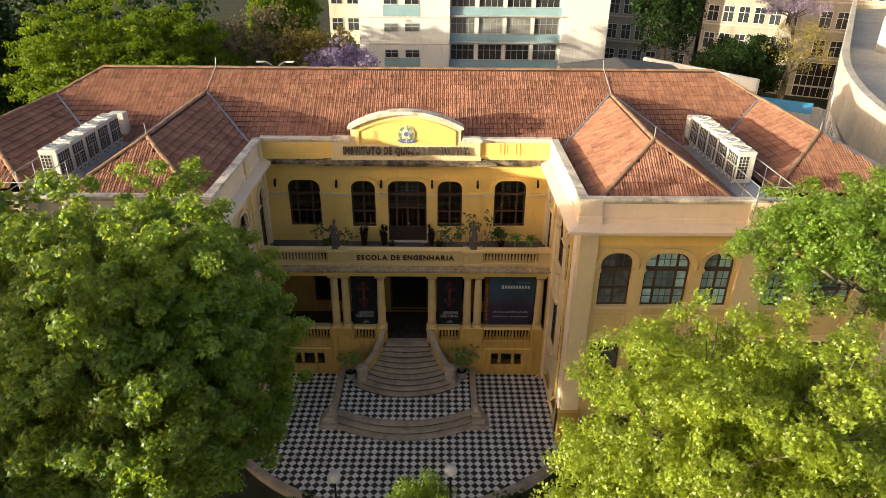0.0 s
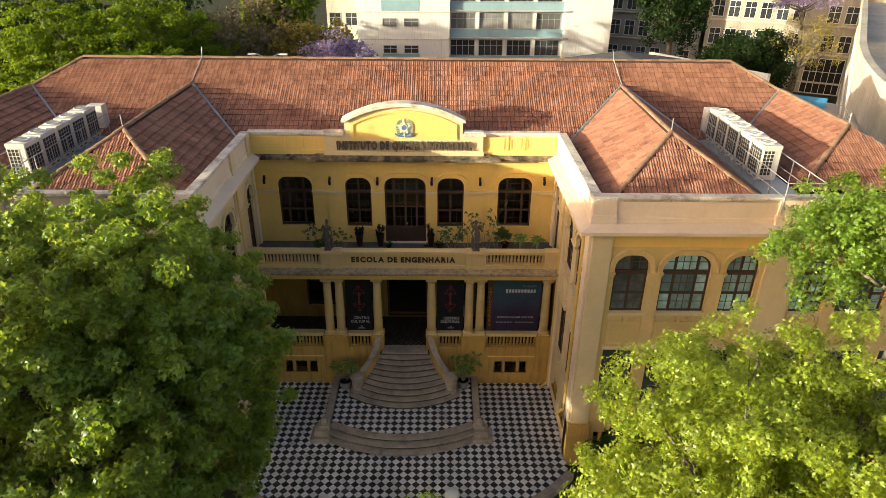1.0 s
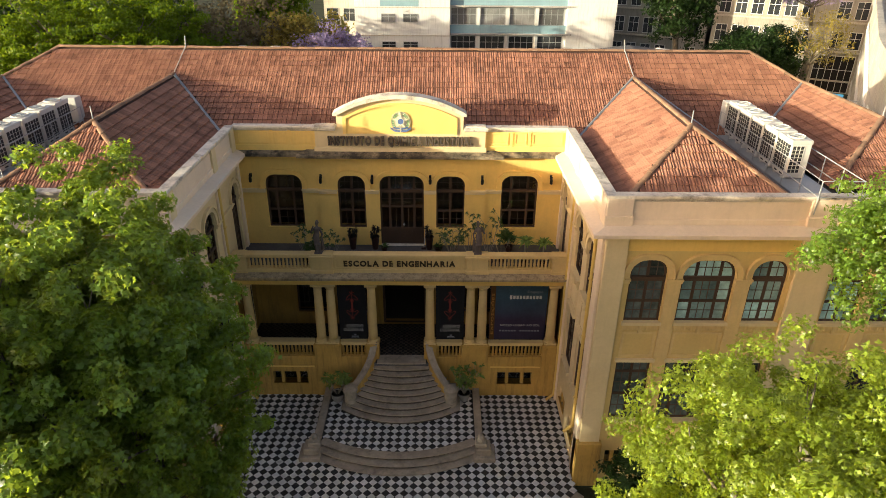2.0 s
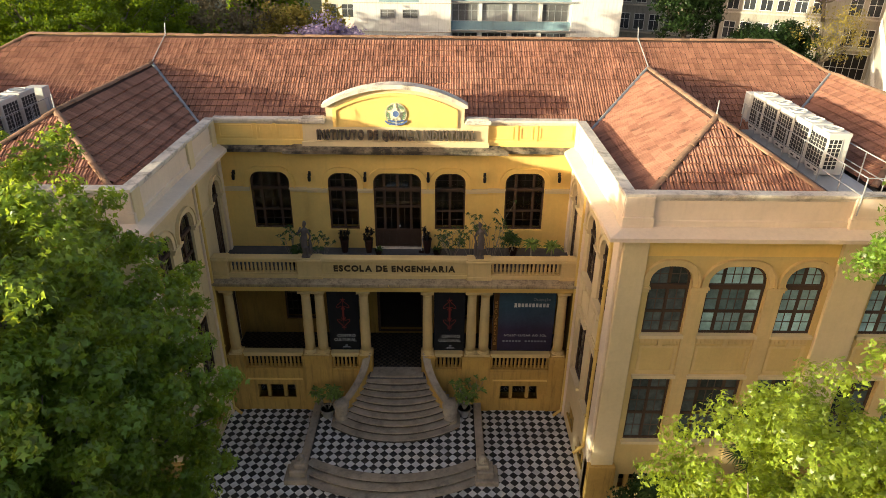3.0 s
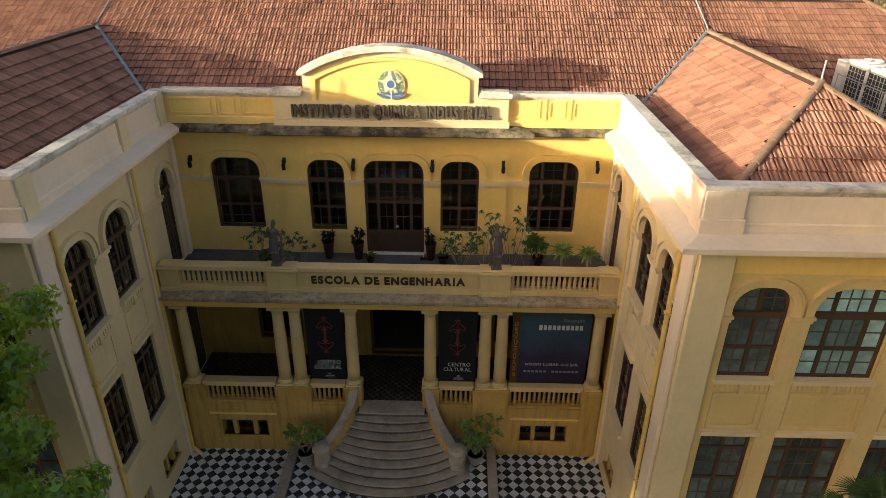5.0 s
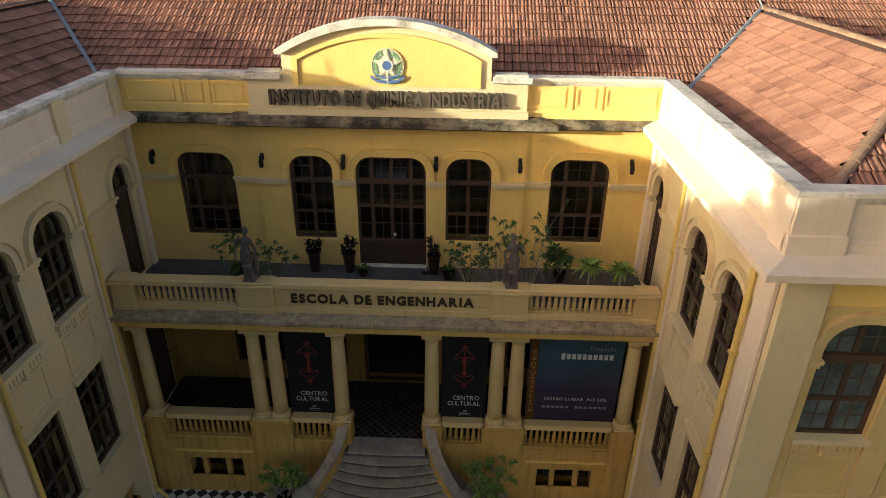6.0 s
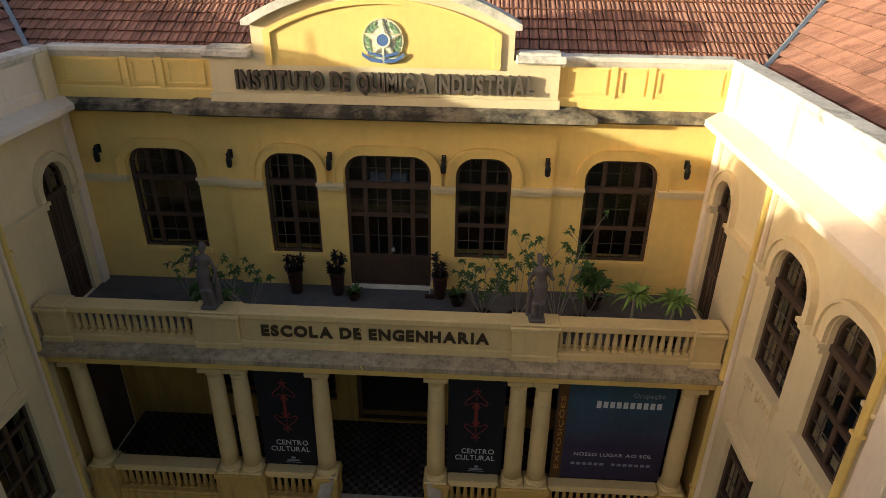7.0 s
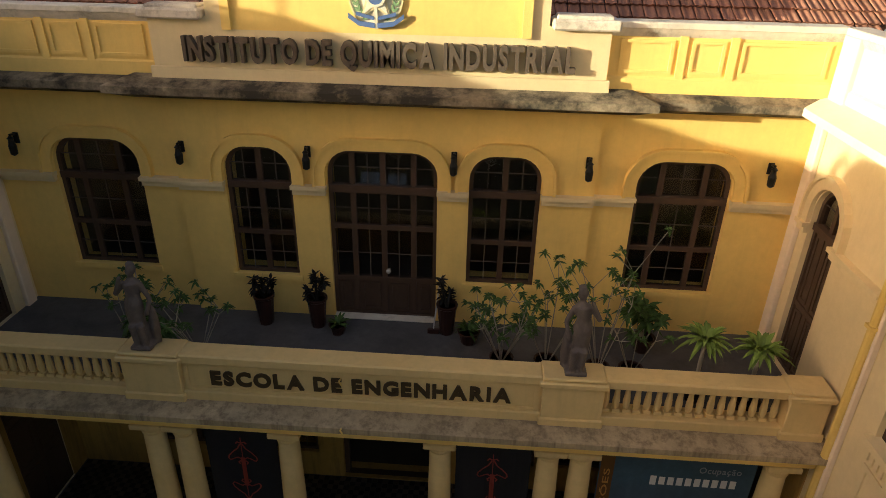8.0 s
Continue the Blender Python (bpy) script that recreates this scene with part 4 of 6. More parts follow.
for i, (a, b, z) in enumerate(MAIN_WINDOWS):
    put = plane[i]
    wide = b - a > 1.4
    if i == 2:
        fr = (MAIN_SPRING - 0.05 - z) / (MAIN_HEAD - z)
        timber(put, a, b, z, MAIN_HEAD, 0.43, [0.22, 0.5, 0.78], [0.24, 0.56, (fr, 0.07)], GLASS, label="tall glazed double door of dark brown wood", solid=(0,), name="door")
        bm = bmesh.new()
        lathe(bm, [(0.03, 0.0), (0.03, 0.05), (0.045, 0.07), (0.045, 0.1), (0.01, 0.12)], 8)
        bmesh.ops.transform(bm, matrix=pose(0.07, MID_Y + 0.10, 7.42, 90, 0, 0), verts=bm.verts)
        part("door_handle", bm, METAL, school, "pale metal door knob")
    else:
        fr = (MAIN_SPRING - 0.05 - z) / (MAIN_HEAD - z)
        timber(put, a, b, z, MAIN_HEAD, 0.43, [0.27, 0.73] if wide else [0.5], [fr * 0.47, (fr, 0.06)], GLASS, label="dark brown wooden window with rounded upper corners")
        sill(put, a, b, z, YELLOW, 0.05)
    archivolt(put, a, b, MAIN_SPRING, MAIN_HEAD, 0.43, mat=YELLOW)
edges = [-7.0] + [v for a, b, z in MAIN_WINDOWS for v in (a - 0.02, b + 0.02)] + [7.0]
for k in range(0, len(edges), 2):
    a, b = edges[k], edges[k + 1]
    cuts = [a] + [c for c in (-3.65, 3.65) if a < c < b] + [b]
    for c, d in zip(cuts, cuts[1:]):
        impost(on_y(MID_Y if abs((c + d) / 2) < 3.65 else WALL_Y), c + (0.02 if c != a else 0), d, MAIN_SPRING - 0.15, CREAM, proud=0.15)


def spandrel(put, a, b, top, mat):
    """Below an upper window: small brackets, a sunk panel, and the lintel ledge of the window underneath."""
    bm = bmesh.new()
    pbox(bm, put, a, b, top - 0.34, top - 0.10, -0.03, 0.0)
    k = max(4, int((b - a) / 0.11))
    for i in range(k):
        u = a + (b - a) * (i + 0.5) / k
        pbox(bm, put, u - 0.03, u + 0.03, top - 0.32, top - 0.13, -0.055, -0.03)
    for u in ((a + b) / 2,):
        pbox(bm, put, u - 0.07, u + 0.07, top - 0.42, top - 0.10, -0.09, 0.0)
    part("bracket_frieze", bm, mat, school)
    bm = bmesh.new()
    prism(bm, [rect(a + 0.02, b - 0.02, LOW_HEAD + 0.2, top - 0.42), rect(a + 0.12, b - 0.12, LOW_HEAD + 0.3, top - 0.5)], put, -0.025)
    part("panel_moulding", bm, mat, school)
    bm = bmesh.new()
    pbox(bm, put, a - 0.08, b + 0.08, LOW_HEAD + 0.02, LOW_HEAD + 0.14, -0.12, 0.0)
    part("lintel_ledge", bm, CREAM, school)


def basement_window(put, a, b, z0, z1):
    bm = bmesh.new()
    for i in (1, 2):
        u = a + (b - a) * (0.28 if i == 1 else 0.72)
        pbox(bm, put, u - 0.07, u + 0.07, z0, z1, 0.02, 0.16)
    pbox(bm, put, a - 0.03, b + 0.03, z0 - 0.08, z0, -0.05, 0.2)
    w = part("basement_window", bm, OCHRE, school)
    bm = bmesh.new()
    pbox(bm, put, a, b, z0, z1, 0.2, 0.21)
    part("pane", bm, GLASS, w).visible_shadow = False


for s in (-1, 1):
    put = on_x(s * WING_X, s)
    for a, b in SIDE_WINDOWS:
        timber(put, a, b, SILL, HEAD, 0.5, [0.5], [SP * 0.47, (SP, 0.06)], GLASS, label="dark brown wooden window with rounded upper corners")
        archivolt(put, a, b, SPRING, HEAD, 0.5, mat=CREAM)
        sill(put, a, b, SILL, CREAM)
        spandrel(put, a, b, SILL, CREAM)
        timber(put, a, b, LOW_SILL, LOW_HEAD, 0, [0.5], [0.42, 0.8], GLASS, label="dark brown wooden window")
        sill(put, a, b, LOW_SILL, CREAM)
        basement_window(put, a + 0.1, b - 0.1, 0.75, 1.35)
    a, b = SIDE_DOOR
    timber(put, a, b, FLOOR_Z, HEAD, 0.45, [0.5], [0.36, (0.78, 0.06)], GLASS, label="dark brown wooden terrace door", solid=(0, 1), name="door")
    archivolt(put, a, b, SPRING, HEAD, 0.45, mat=CREAM)
    for c, d in ((24.0, 24.25), (25.5, 26.2), (27.45, 27.95), (28.2, 29.6), (30.5, 30.75)):
        impost(put, c, d, SPRING - 0.15, CREAM)
    # COLUMN trim here also puts the golden light into the colour.
    put = on_y(WING_Y)
    prev = 7.8
    for a, b in WING_WINDOWS:
        c, d = sorted((s * a, s * b))
        wide = b - a > 1.4
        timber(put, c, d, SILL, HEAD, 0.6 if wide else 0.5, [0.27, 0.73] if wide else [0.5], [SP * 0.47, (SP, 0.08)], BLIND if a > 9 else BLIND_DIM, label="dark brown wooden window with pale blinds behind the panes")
        archivolt(put, c, d, SPRING, HEAD, 0.6 if wide else 0.5, gap=0.02, width=0.17, mat=COLUMN)
        sill(put, c, d, SILL, CREAM)
        spandrel(put, c, d, SILL, COLUMN)
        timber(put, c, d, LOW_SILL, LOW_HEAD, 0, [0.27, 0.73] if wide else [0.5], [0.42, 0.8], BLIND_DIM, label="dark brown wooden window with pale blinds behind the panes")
        sill(put, c, d, LOW_SILL, CREAM)
        basement_window(put, c + 0.1, d - 0.1, 0.75, 1.35)
        if not (13.3 < (prev + a) / 2 < 14.8):
            u, v = sorted((s * prev, s * a))
            impost(put, u, v, SPRING - 0.15, COLUMN)
            if prev > 8.1:
                bm = bmesh.new()
                pbox(bm, put, u + 0.03, v - 0.03, 1.9, SPRING - 0.15, -0.05, 0.0)
                part("pier_face", bm, COLUMN, school)
        prev = b
for a, b in ((-5.87, -4.30), (4.33, 5.90)):
    basement_window(on_y(PORCH_Y - 0.08), a, b, 0.68, 1.32)
    bm = bmesh.new()
    pbox(bm, on_y(PORCH_Y - 0.08), a - 0.35, b + 0.35, 1.60, 1.66, -0.05, 0.0)
    part("string_course", bm, YELLOW, school)
# yellow rainwater pipes
PIPE = material("yellow_pipe", (0.72, 0.5, 0.15), 0.55, vary=0.15)
for s in (-1, 1):
    for x, y, z0, z1 in ((6.93, 28.05, 0.25, 10.5), (6.90, 24.08, 2.0, 10.5)):
        bm = bmesh.new()
        tube(bm, (s * x, y, z0), (s * x, y, z1), 0.06, 10)
        tube(bm, (s * x, y, z0 + 0.05), (s * (x - 0.35), y - 0.1, z0 - 0.2), 0.06, 10)
        for z in (3.4, 6.2, 8.6):
            box(bm, s * x - 0.075, s * x + 0.075, y - 0.075, y + 0.075, z, z + 0.05)
        part("rainwater_pipe", bm, PIPE, school, "yellow painted rainwater pipe")


# ---- lettering ----
GLYPHS = {}


def glyph(ch, extrude=0.0):
    """Mesh of one letter of the built-in font, one unit high, standing on its baseline; and its width."""
    key = (ch, extrude)
    if key not in GLYPHS:
        cu = bpy.data.curves.new("glyph", "FONT")
        cu.body, cu.size, cu.extrude, cu.resolution_u = ch, 1.0, extrude, 3
        cu.offset = 0.042 if extrude > 0.005 else 0.008
        ob = new("glyph", cu)
        bpy.context.view_layer.update()
        me = bpy.data.meshes.new_from_object(ob.evaluated_get(bpy.context.evaluated_depsgraph_get()))
        bpy.data.objects.remove(ob)
        xs = [v.co.x for v in me.vertices]
        lo = min(xs)
        for v in me.vertices:
            v.co.x -= lo
        GLYPHS[key] = (me, max(xs) - lo)
    return GLYPHS[key]


def lettering(text, x0, x1, z, height, y, mat, parent, extrude=0.02, bold=1.0, up=False):
    """Letters between x0 and x1 on a wall that faces -y, each a part. up: written upwards."""
    adv, gaps = 0.0, []
    for ch in text:
        if ch == " ":
            adv += 0.34
            continue
        gaps.append((ch, adv))
        adv += glyph(ch, extrude)[1] + 0.11
    k = (x1 - x0) / (adv - 0.11)
    cap = height / 0.72
    for ch, a in gaps:
        src = glyph(ch, extrude)[0]
        me = src if src.users == 0 or not src.materials or src.materials[0] == mat else src.copy()
        if me is not src:
            me.materials.clear()
        ob = link_mesh("letter", me, mat, parent)
        if up:
            ob.matrix_basis = Matrix.Translation((z, y, x0 + a * k)) @ pose(0, 0, 0, 90, 0, 0) @ pose(0, 0, 0, 0, 0, 90) @ Matrix.Diagonal((k, cap, 1, 1))
        else:
            ob.matrix_basis = Matrix.Translation((x0 + a * k, y, z)) @ pose(0, 0, 0, 90, 0, 0) @ Matrix.Diagonal((k, cap, 1, 1))


LETTER = material("dark_bronze_letter", (0.13, 0.095, 0.068), 0.75, vary=0.25)
LETTER_B = material("brown_painted_letter", (0.07, 0.045, 0.02), 0.6, vary=0.3)
lettering("INSTITUTO DE QUIMICA INDUSTRIAL", -3.0, 3.05, 11.26, 0.36, 30.64, LETTER, school, 0.06)
lettering("ESCOLA DE ENGENHARIA", -2.33, 2.33, 6.735, 0.25, 28.385, LETTER_B, school, 0.015)

# round emblem on the gable: plain shapes in its colours
emblem = empty("emblem", "round relief emblem with star, wreath and blue ribbon", "emblem")
EM_Y = 30.70
G_LEAF = material("emblem_green", (0.22, 0.36, 0.18), 0.6)
G_STAR = material("emblem_pale_gold", (0.70, 0.60, 0.36), 0.5)
G_BLUE = material("emblem_blue", (0.10, 0.17, 0.36), 0.5)
G_WHITE = material("emblem_pale", (0.74, 0.70, 0.56), 0.6)


def disc(bm, cx, cz, r0, r1, y0, y1, n=28, squash=1.0):
    pts = lambda r: [(cx + r * math.cos(2 * math.pi * i / n), cz + r * squash * math.sin(2 * math.pi * i / n)) for i in range(n)]
    prism(bm, [pts(r1), pts(r0)] if r0 else pts(r1), lambda u, v, d: (u, y0 + d, v), y1 - y0)


EX, EZ = 0.03, 12.26


def star(bm, long, short, y0, y1):
    prism(bm, [(EX + (short if k % 2 else long) * math.sin(math.pi * k / 5), EZ + (short if k % 2 else long) * math.cos(math.pi * k / 5)) for k in range(10)], lambda u, v, d: (u, y0 + d, v), y1 - y0)


bm = bmesh.new()
disc(bm, EX, EZ - 0.02, 0, 0.385, EM_Y - 0.01, EM_Y + 0.03, squash=1.05)
part("ground_plate", bm, G_WHITE, emblem)
bm = bmesh.new()
disc(bm, EX, EZ - 0.02, 0.385, 0.41, EM_Y - 0.025, EM_Y + 0.03, squash=1.05)
part("rim", bm, G_STAR, emblem)
for s in (-1, 1):
    for i in range(9):
        a = radians(-58 + 15 * i)
        for r, lean in ((0.335, 28), (0.285, -28)):
            bm = bmesh.new()
            c = Vector((EX + s * r * math.cos(a), EZ - 0.02 + r * 1.05 * math.sin(a)))
            w = a + math.pi / 2 + radians(-lean)
            d, n = Vector((s * math.cos(w), math.sin(w))), Vector((-math.sin(w), s * math.cos(w)))
            prism(bm, [tuple(c + d * p + n * q) for p, q in ((-0.055, 0), (-0.01, -0.022), (0.06, 0), (-0.01, 0.022))], lambda u, v, e: (u, EM_Y - 0.03 + e, v), 0.03)
            part("wreath_leaf", bm, G_LEAF, emblem, "green wreath leaf")
bm = bmesh.new()
star(bm, 0.395, 0.155, EM_Y - 0.045, EM_Y - 0.008)
part("star", bm, G_STAR, emblem, "pale gold five-pointed star")
bm = bmesh.new()
star(bm, 0.31, 0.115, EM_Y - 0.055, EM_Y - 0.044)
part("star_inset", bm, G_WHITE, emblem)
bm = bmesh.new()
disc(bm, EX, EZ, 0.115, 0.15, EM_Y - 0.075, EM_Y - 0.03)
part("ring", bm, G_WHITE, emblem, "white ring round the disc")
bm = bmesh.new()
disc(bm, EX, EZ, 0, 0.115, EM_Y - 0.07, EM_Y - 0.03)
part("disc", bm, G_BLUE, emblem, "blue centre disc")
bm = bmesh.new()
prism(bm, [(EX - 0.022, EZ - 0.15), (EX - 0.022, EZ - 0.46), (EX + 0.022, EZ - 0.46), (EX + 0.022, EZ - 0.15)], lambda u, v, d: (u, EM_Y - 0.05 + d, v), 0.03)
part("hilt", bm, G_WHITE, emblem)
for s in (-1, 1):
    for u0, z0, u1, z1, h in ((0.03, -0.335, 0.30, -0.27, 0.05), (0.02, -0.45, 0.26, -0.42, 0.07), (0.26, -0.42, 0.42, -0.31, 0.07)):
        bm = bmesh.new()
        prism(bm, [(EX + s * u0, EZ + z0), (EX + s * u1, EZ + z1), (EX + s * u1, EZ + z1 + h), (EX + s * u0, EZ + z0 + h)], lambda u, v, d: (u, EM_Y - 0.06 + d, v), 0.03)
        part("ribbon", bm, G_BLUE, emblem, "blue ribbon")

# ---- wall lamps ----
def wall_lamp(x, y, z):
    lamp = empty("wall_lamp", "black iron wall lantern on a short bracket", "wall lamp", "lanterns along the terrace wall", at=(x, y, z))
    bm = bmesh.new()
    box(bm, -0.05, 0.05, -0.03, 0.0, -0.02, 0.18, bevel=0.008)
    tube(bm, (0, -0.02, 0.15), (0, -0.16, 0.17), 0.022, 8)
    part("bracket", bm, IRON, lamp)
    bm = bmesh.new()
    lathe(bm, [(0.025, -0.20), (0.06, -0.17), (0.068, -0.02), (0.05, 0.03), (0.04, 0.09), (0.058, 0.11), (0.02, 0.15)], 10, (0, -0.16))
    part("lantern", bm, IRON, lamp)
    return lamp


first = wall_lamp(-6.55, WALL_Y, 9.62)
for x, y in ((-3.5, MID_Y), (-1.28, MID_Y), (1.24, MID_Y), (3.5, MID_Y), (6.5, WALL_Y)):
    copy_thing(first, pose(x, y, 9.62))

# ---- banners in the porch ----
BLACK_CLOTH = material("black_banner_cloth", (0.012, 0.012, 0.015), 0.75, vary=0.25, big=0.8)
BLUE_CLOTH = material("blue_to_violet_banner_print", (0.9, 0.9, 0.9), 0.5, vary=0.4, big=0.6, bump=0.0)
nt = BLUE_CLOTH.node_tree
fade = nt.nodes.new("ShaderNodeSeparateXYZ")
nt.links.new(nt.nodes.new("ShaderNodeTexCoord").outputs["Object"], fade.inputs["Vector"])
along = nt.nodes.new("ShaderNodeMapRange")
along.inputs["From Min"].default_value, along.inputs["From Max"].default_value = -2.95, 0.0
nt.links.new(fade.outputs["Z"], along.inputs["Value"])
tone = ramp(nt, along.outputs["Result"], [(0.0, (0.035, 0.03, 0.065)), (0.35, (0.055, 0.04, 0.085)), (0.5, (0.05, 0.07, 0.12)), (0.75, (0.045, 0.10, 0.15)), (1.0, (0.035, 0.07, 0.10))])
shader = nt.nodes["Principled BSDF"]
nt.links.new(mixed(nt, 1.0, shader.inputs["Base Color"].links[0].from_socket, tone, "MULTIPLY"), shader.inputs["Base Color"])
ORANGE = material("dark_orange_print", (0.10, 0.045, 0.012), 0.7, vary=0.2)
RED = material("dull_red_print", (0.22, 0.04, 0.03), 0.7)
INK = material("white_print", (0.55, 0.55, 0.55), 0.7)
INK_DIM = material("grey_print", (0.22, 0.24, 0.28), 0.7)
GOLD_INK = material("orange_ink", (0.45, 0.22, 0.05), 0.7)


def banner(x0, x1, z0, z1, y, mat, label):
    b = empty("banner", label, "banner", at=((x0 + x1) / 2, y, z1))
    bm = bmesh.new()
    nx, nz = 10, 20
    for d in (0.0, 0.012):
        g = [[bm.verts.new((x0 + (x1 - x0) * i / nx - (x0 + x1) / 2, d + 0.015 * math.sin(i * 1.3 + j * 0.2), z0 + (z1 - z0) * j / nz - z1)) for i in range(nx + 1)] for j in range(nz + 1)]
        for j in range(nz):
            for i in range(nx):
                bm.faces.new([g[j][i], g[j][i + 1], g[j + 1][i + 1], g[j + 1][i]])
    part("cloth", bm, mat, b)
    for z in (z0, z1):
        bm = bmesh.new()
        tube(bm, (x0 - (x0 + x1) / 2 - 0.03, 0.006, z - z1), (x1 - (x0 + x1) / 2 + 0.03, 0.006, z - z1), 0.022, 8)
        part("rod", bm, IRON, b)
    return b


def printed(b, rows, mat, name="print"):
    """Flat printed shapes on a banner: rows of (x, z, width, height, turn) about its top middle."""
    bm = bmesh.new()
    for x, z, w, h, a in rows:
        c, s = math.cos(radians(a)), math.sin(radians(a))
        bm.faces.new([bm.verts.new((x + u * c - v * s, -0.024, z + u * s + v * c)) for u, v in ((-w / 2, -h / 2), (w / 2, -h / 2), (w / 2, h / 2), (-w / 2, h / 2))])
    return part(name, bm, mat, b)


def lettered(b, text, x0, x1, z, h, mat, up=False, y=-0.026):
    lettering(text, x0, x1, z, h, y, mat, b, 0.001, up=up)


for x0, x1 in ((-2.74, -1.50), (1.52, 2.76)):
    b = banner(x0, x1, 2.92, 5.85, 28.62, BLACK_CLOTH, "black cloth banner with a red arrow emblem and white words")
    # an upright double arrow: a shaft, a spike and curled barbs at each end, drawn in short strokes
    strokes = [(0, -1.17, 0.075, 0.66, 0), (0, -1.17, 0.015, 1.55, 0)]
    for s in (-1, 1):
        for cz, f in ((-0.84, 1), (-1.50, -1)):
            for line in (((0.02, 0.30), (0.07, 0.20), (0.16, 0.12), (0.235, 0.03), (0.25, -0.03), (0.22, -0.07), (0.18, -0.05)),
                         ((0.22, -0.07), (0.13, -0.02), (0.08, 0.0), (0.04, -0.03)), ((0.0, 0.32), (0.06, 0.345), (0.09, 0.31)), ((0.03, -0.06), (0.08, -0.11), (0.06, -0.15))):
                for (ux, uz), (vx, vz) in zip(line, line[1:]):
                    dx, dz = s * (vx - ux), f * (vz - uz)
                    strokes.append((s * (ux + vx) / 2, cz + f * (uz + vz) / 2, math.hypot(dx, dz) + 0.012, 0.024, math.degrees(math.atan2(dz, dx))))
    printed(b, strokes, RED, "arrow_emblem")
    lettered(b, "CENTRO", -0.30, 0.44, -2.30, 0.15, INK)
    lettered(b, "CULTURAL", -0.44, 0.46, -2.50, 0.15, INK)
    printed(b, [(0.05, -2.70, 0.10, 0.06, 0), (0.05, -2.78, 0.30, 0.045, 0), (0.05, -2.84, 0.36, 0.02, 0)], INK_DIM, "small_mark")
b = banner(3.88, 6.36, 2.92, 5.87, 28.62, BLUE_CLOTH, "large dark blue exhibition banner with an orange strip and white words")
printed(b, [(-1.12, -1.48, 0.22, 2.90, 0)], ORANGE, "orange_strip")
lettered(b, "EXPOSIÇÕES", -2.65, -0.55, -1.07, 0.10, GOLD_INK, up=True)
lettered(b, "Ocupação", 0.35, 1.02, -0.52, 0.13, INK_DIM)
for i in range(10):
    printed(b, [(-0.35 + 0.142 * i, -0.74, 0.10, 0.17 if i else 0.2, 0)], INK, "heading_bar")
lettered(b, "NOSSO LUGAR AO SOL", -0.75, 0.98, -2.22, 0.10, INK, y=-0.03)
printed(b, [(-0.75 + 0.13 * i, -2.46, 0.09, 0.08, 0) for i in range(14) if i != 6], INK_DIM, "small_line_bars").location.y = -0.004

# ---- statues: plain shapes ----
def statue(x, y, z, s):
    bm = bmesh.new()
    lathe(bm, [(0.14, 0.0), (0.15, 0.05), (0.13, 0.10), (0.14, 0.35), (0.15, 0.60), (0.165, 0.72), (0.115, 0.86), (0.135, 0.98), (0.15, 1.05), (0.055, 1.12), (0.048, 1.16), (0.08, 1.20), (0.09, 1.27), (0.065, 1.35), (0.01, 1.385)], 14)
    for v in bm.verts:
        k = v.co.z
        v.co.x += 0.05 * s * math.sin(k * 3.0) + 0.012 * math.sin(k * 31 + v.co.y * 20)
        v.co.y = v.co.y * 0.82 - 0.02 * math.sin(k * 2.2)
    tube(bm, (s * 0.14, 0, 1.04), (s * 0.30, -0.06, 0.86), 0.05, 8, 0.042)
    tube(bm, (s * 0.30, -0.06, 0.86), (s * 0.12, -0.12, 1.18), 0.042, 8, 0.035)
    tube(bm, (-s * 0.13, 0, 1.02), (-s * 0.24, 0.02, 0.78), 0.05, 8, 0.042)
    tube(bm, (-s * 0.24, 0.02, 0.78), (-s * 0.17, -0.06, 0.54), 0.042, 8, 0.036)
    lathe(bm, [(0.07, 0.0), (0.09, 0.25), (0.07, 0.5), (0.03, 0.62)], 9, (-s * 0.18, 0.10))
    box(bm, -0.19, 0.19, -0.18, 0.18, -0.02, 0.05, bevel=0.015)
    for e in (-0.06, 0.07):
        tube(bm, (e, -0.10, 0.02), (e * 1.2, -0.15, 0.42), 0.055, 8, 0.07)
    raw = part("statue", bm, BRONZE, None)
    melt = raw.modifiers.new("melt", "REMESH")
    melt.mode, melt.voxel_size, melt.use_smooth_shade = "VOXEL", 0.022, True
    bpy.context.view_layer.update()
    me = bpy.data.meshes.new_from_object(raw.evaluated_get(bpy.context.evaluated_depsgraph_get()))
    bpy.data.objects.remove(raw)
    ob = link_mesh("statue", me, BRONZE)
    ob.location, ob.scale = (x, y, z), (0.86, 0.95, 1.06)
    return tagged(ob, "weathered brown statue standing on a parapet pedestal", "statue", "statues on the terrace parapet")


statue(-3.35, 28.52, 7.32, -1)
statue(3.25, 28.52, 7.32, 1)

# ---- planting on the terrace and by the steps ----
LEAF = material("glossy_green_leaf", (0.065, 0.13, 0.03), 0.5, vary=0.35, spread=0.45, island=True)
LEAF_PALE = material("yellow_green_leaf", (0.20, 0.30, 0.06), 0.5, vary=0.3, spread=0.4, island=True)
LEAF_DARK = material("dark_purple_leaf", (0.018, 0.016, 0.014), 0.5, vary=0.3, spread=0.4, island=True)
TWIG = material("pale_grey_twig", (0.30, 0.27, 0.22), 0.8)
POT_BROWN = material("dark_brown_glazed_pot", (0.045, 0.02, 0.016), 0.35, vary=0.25)
POT_GREY = material("grey_cement_pot", (0.30, 0.29, 0.27), 0.85, vary=0.2)
EARTH = material("pot_soil", (0.03, 0.022, 0.016), 0.95)


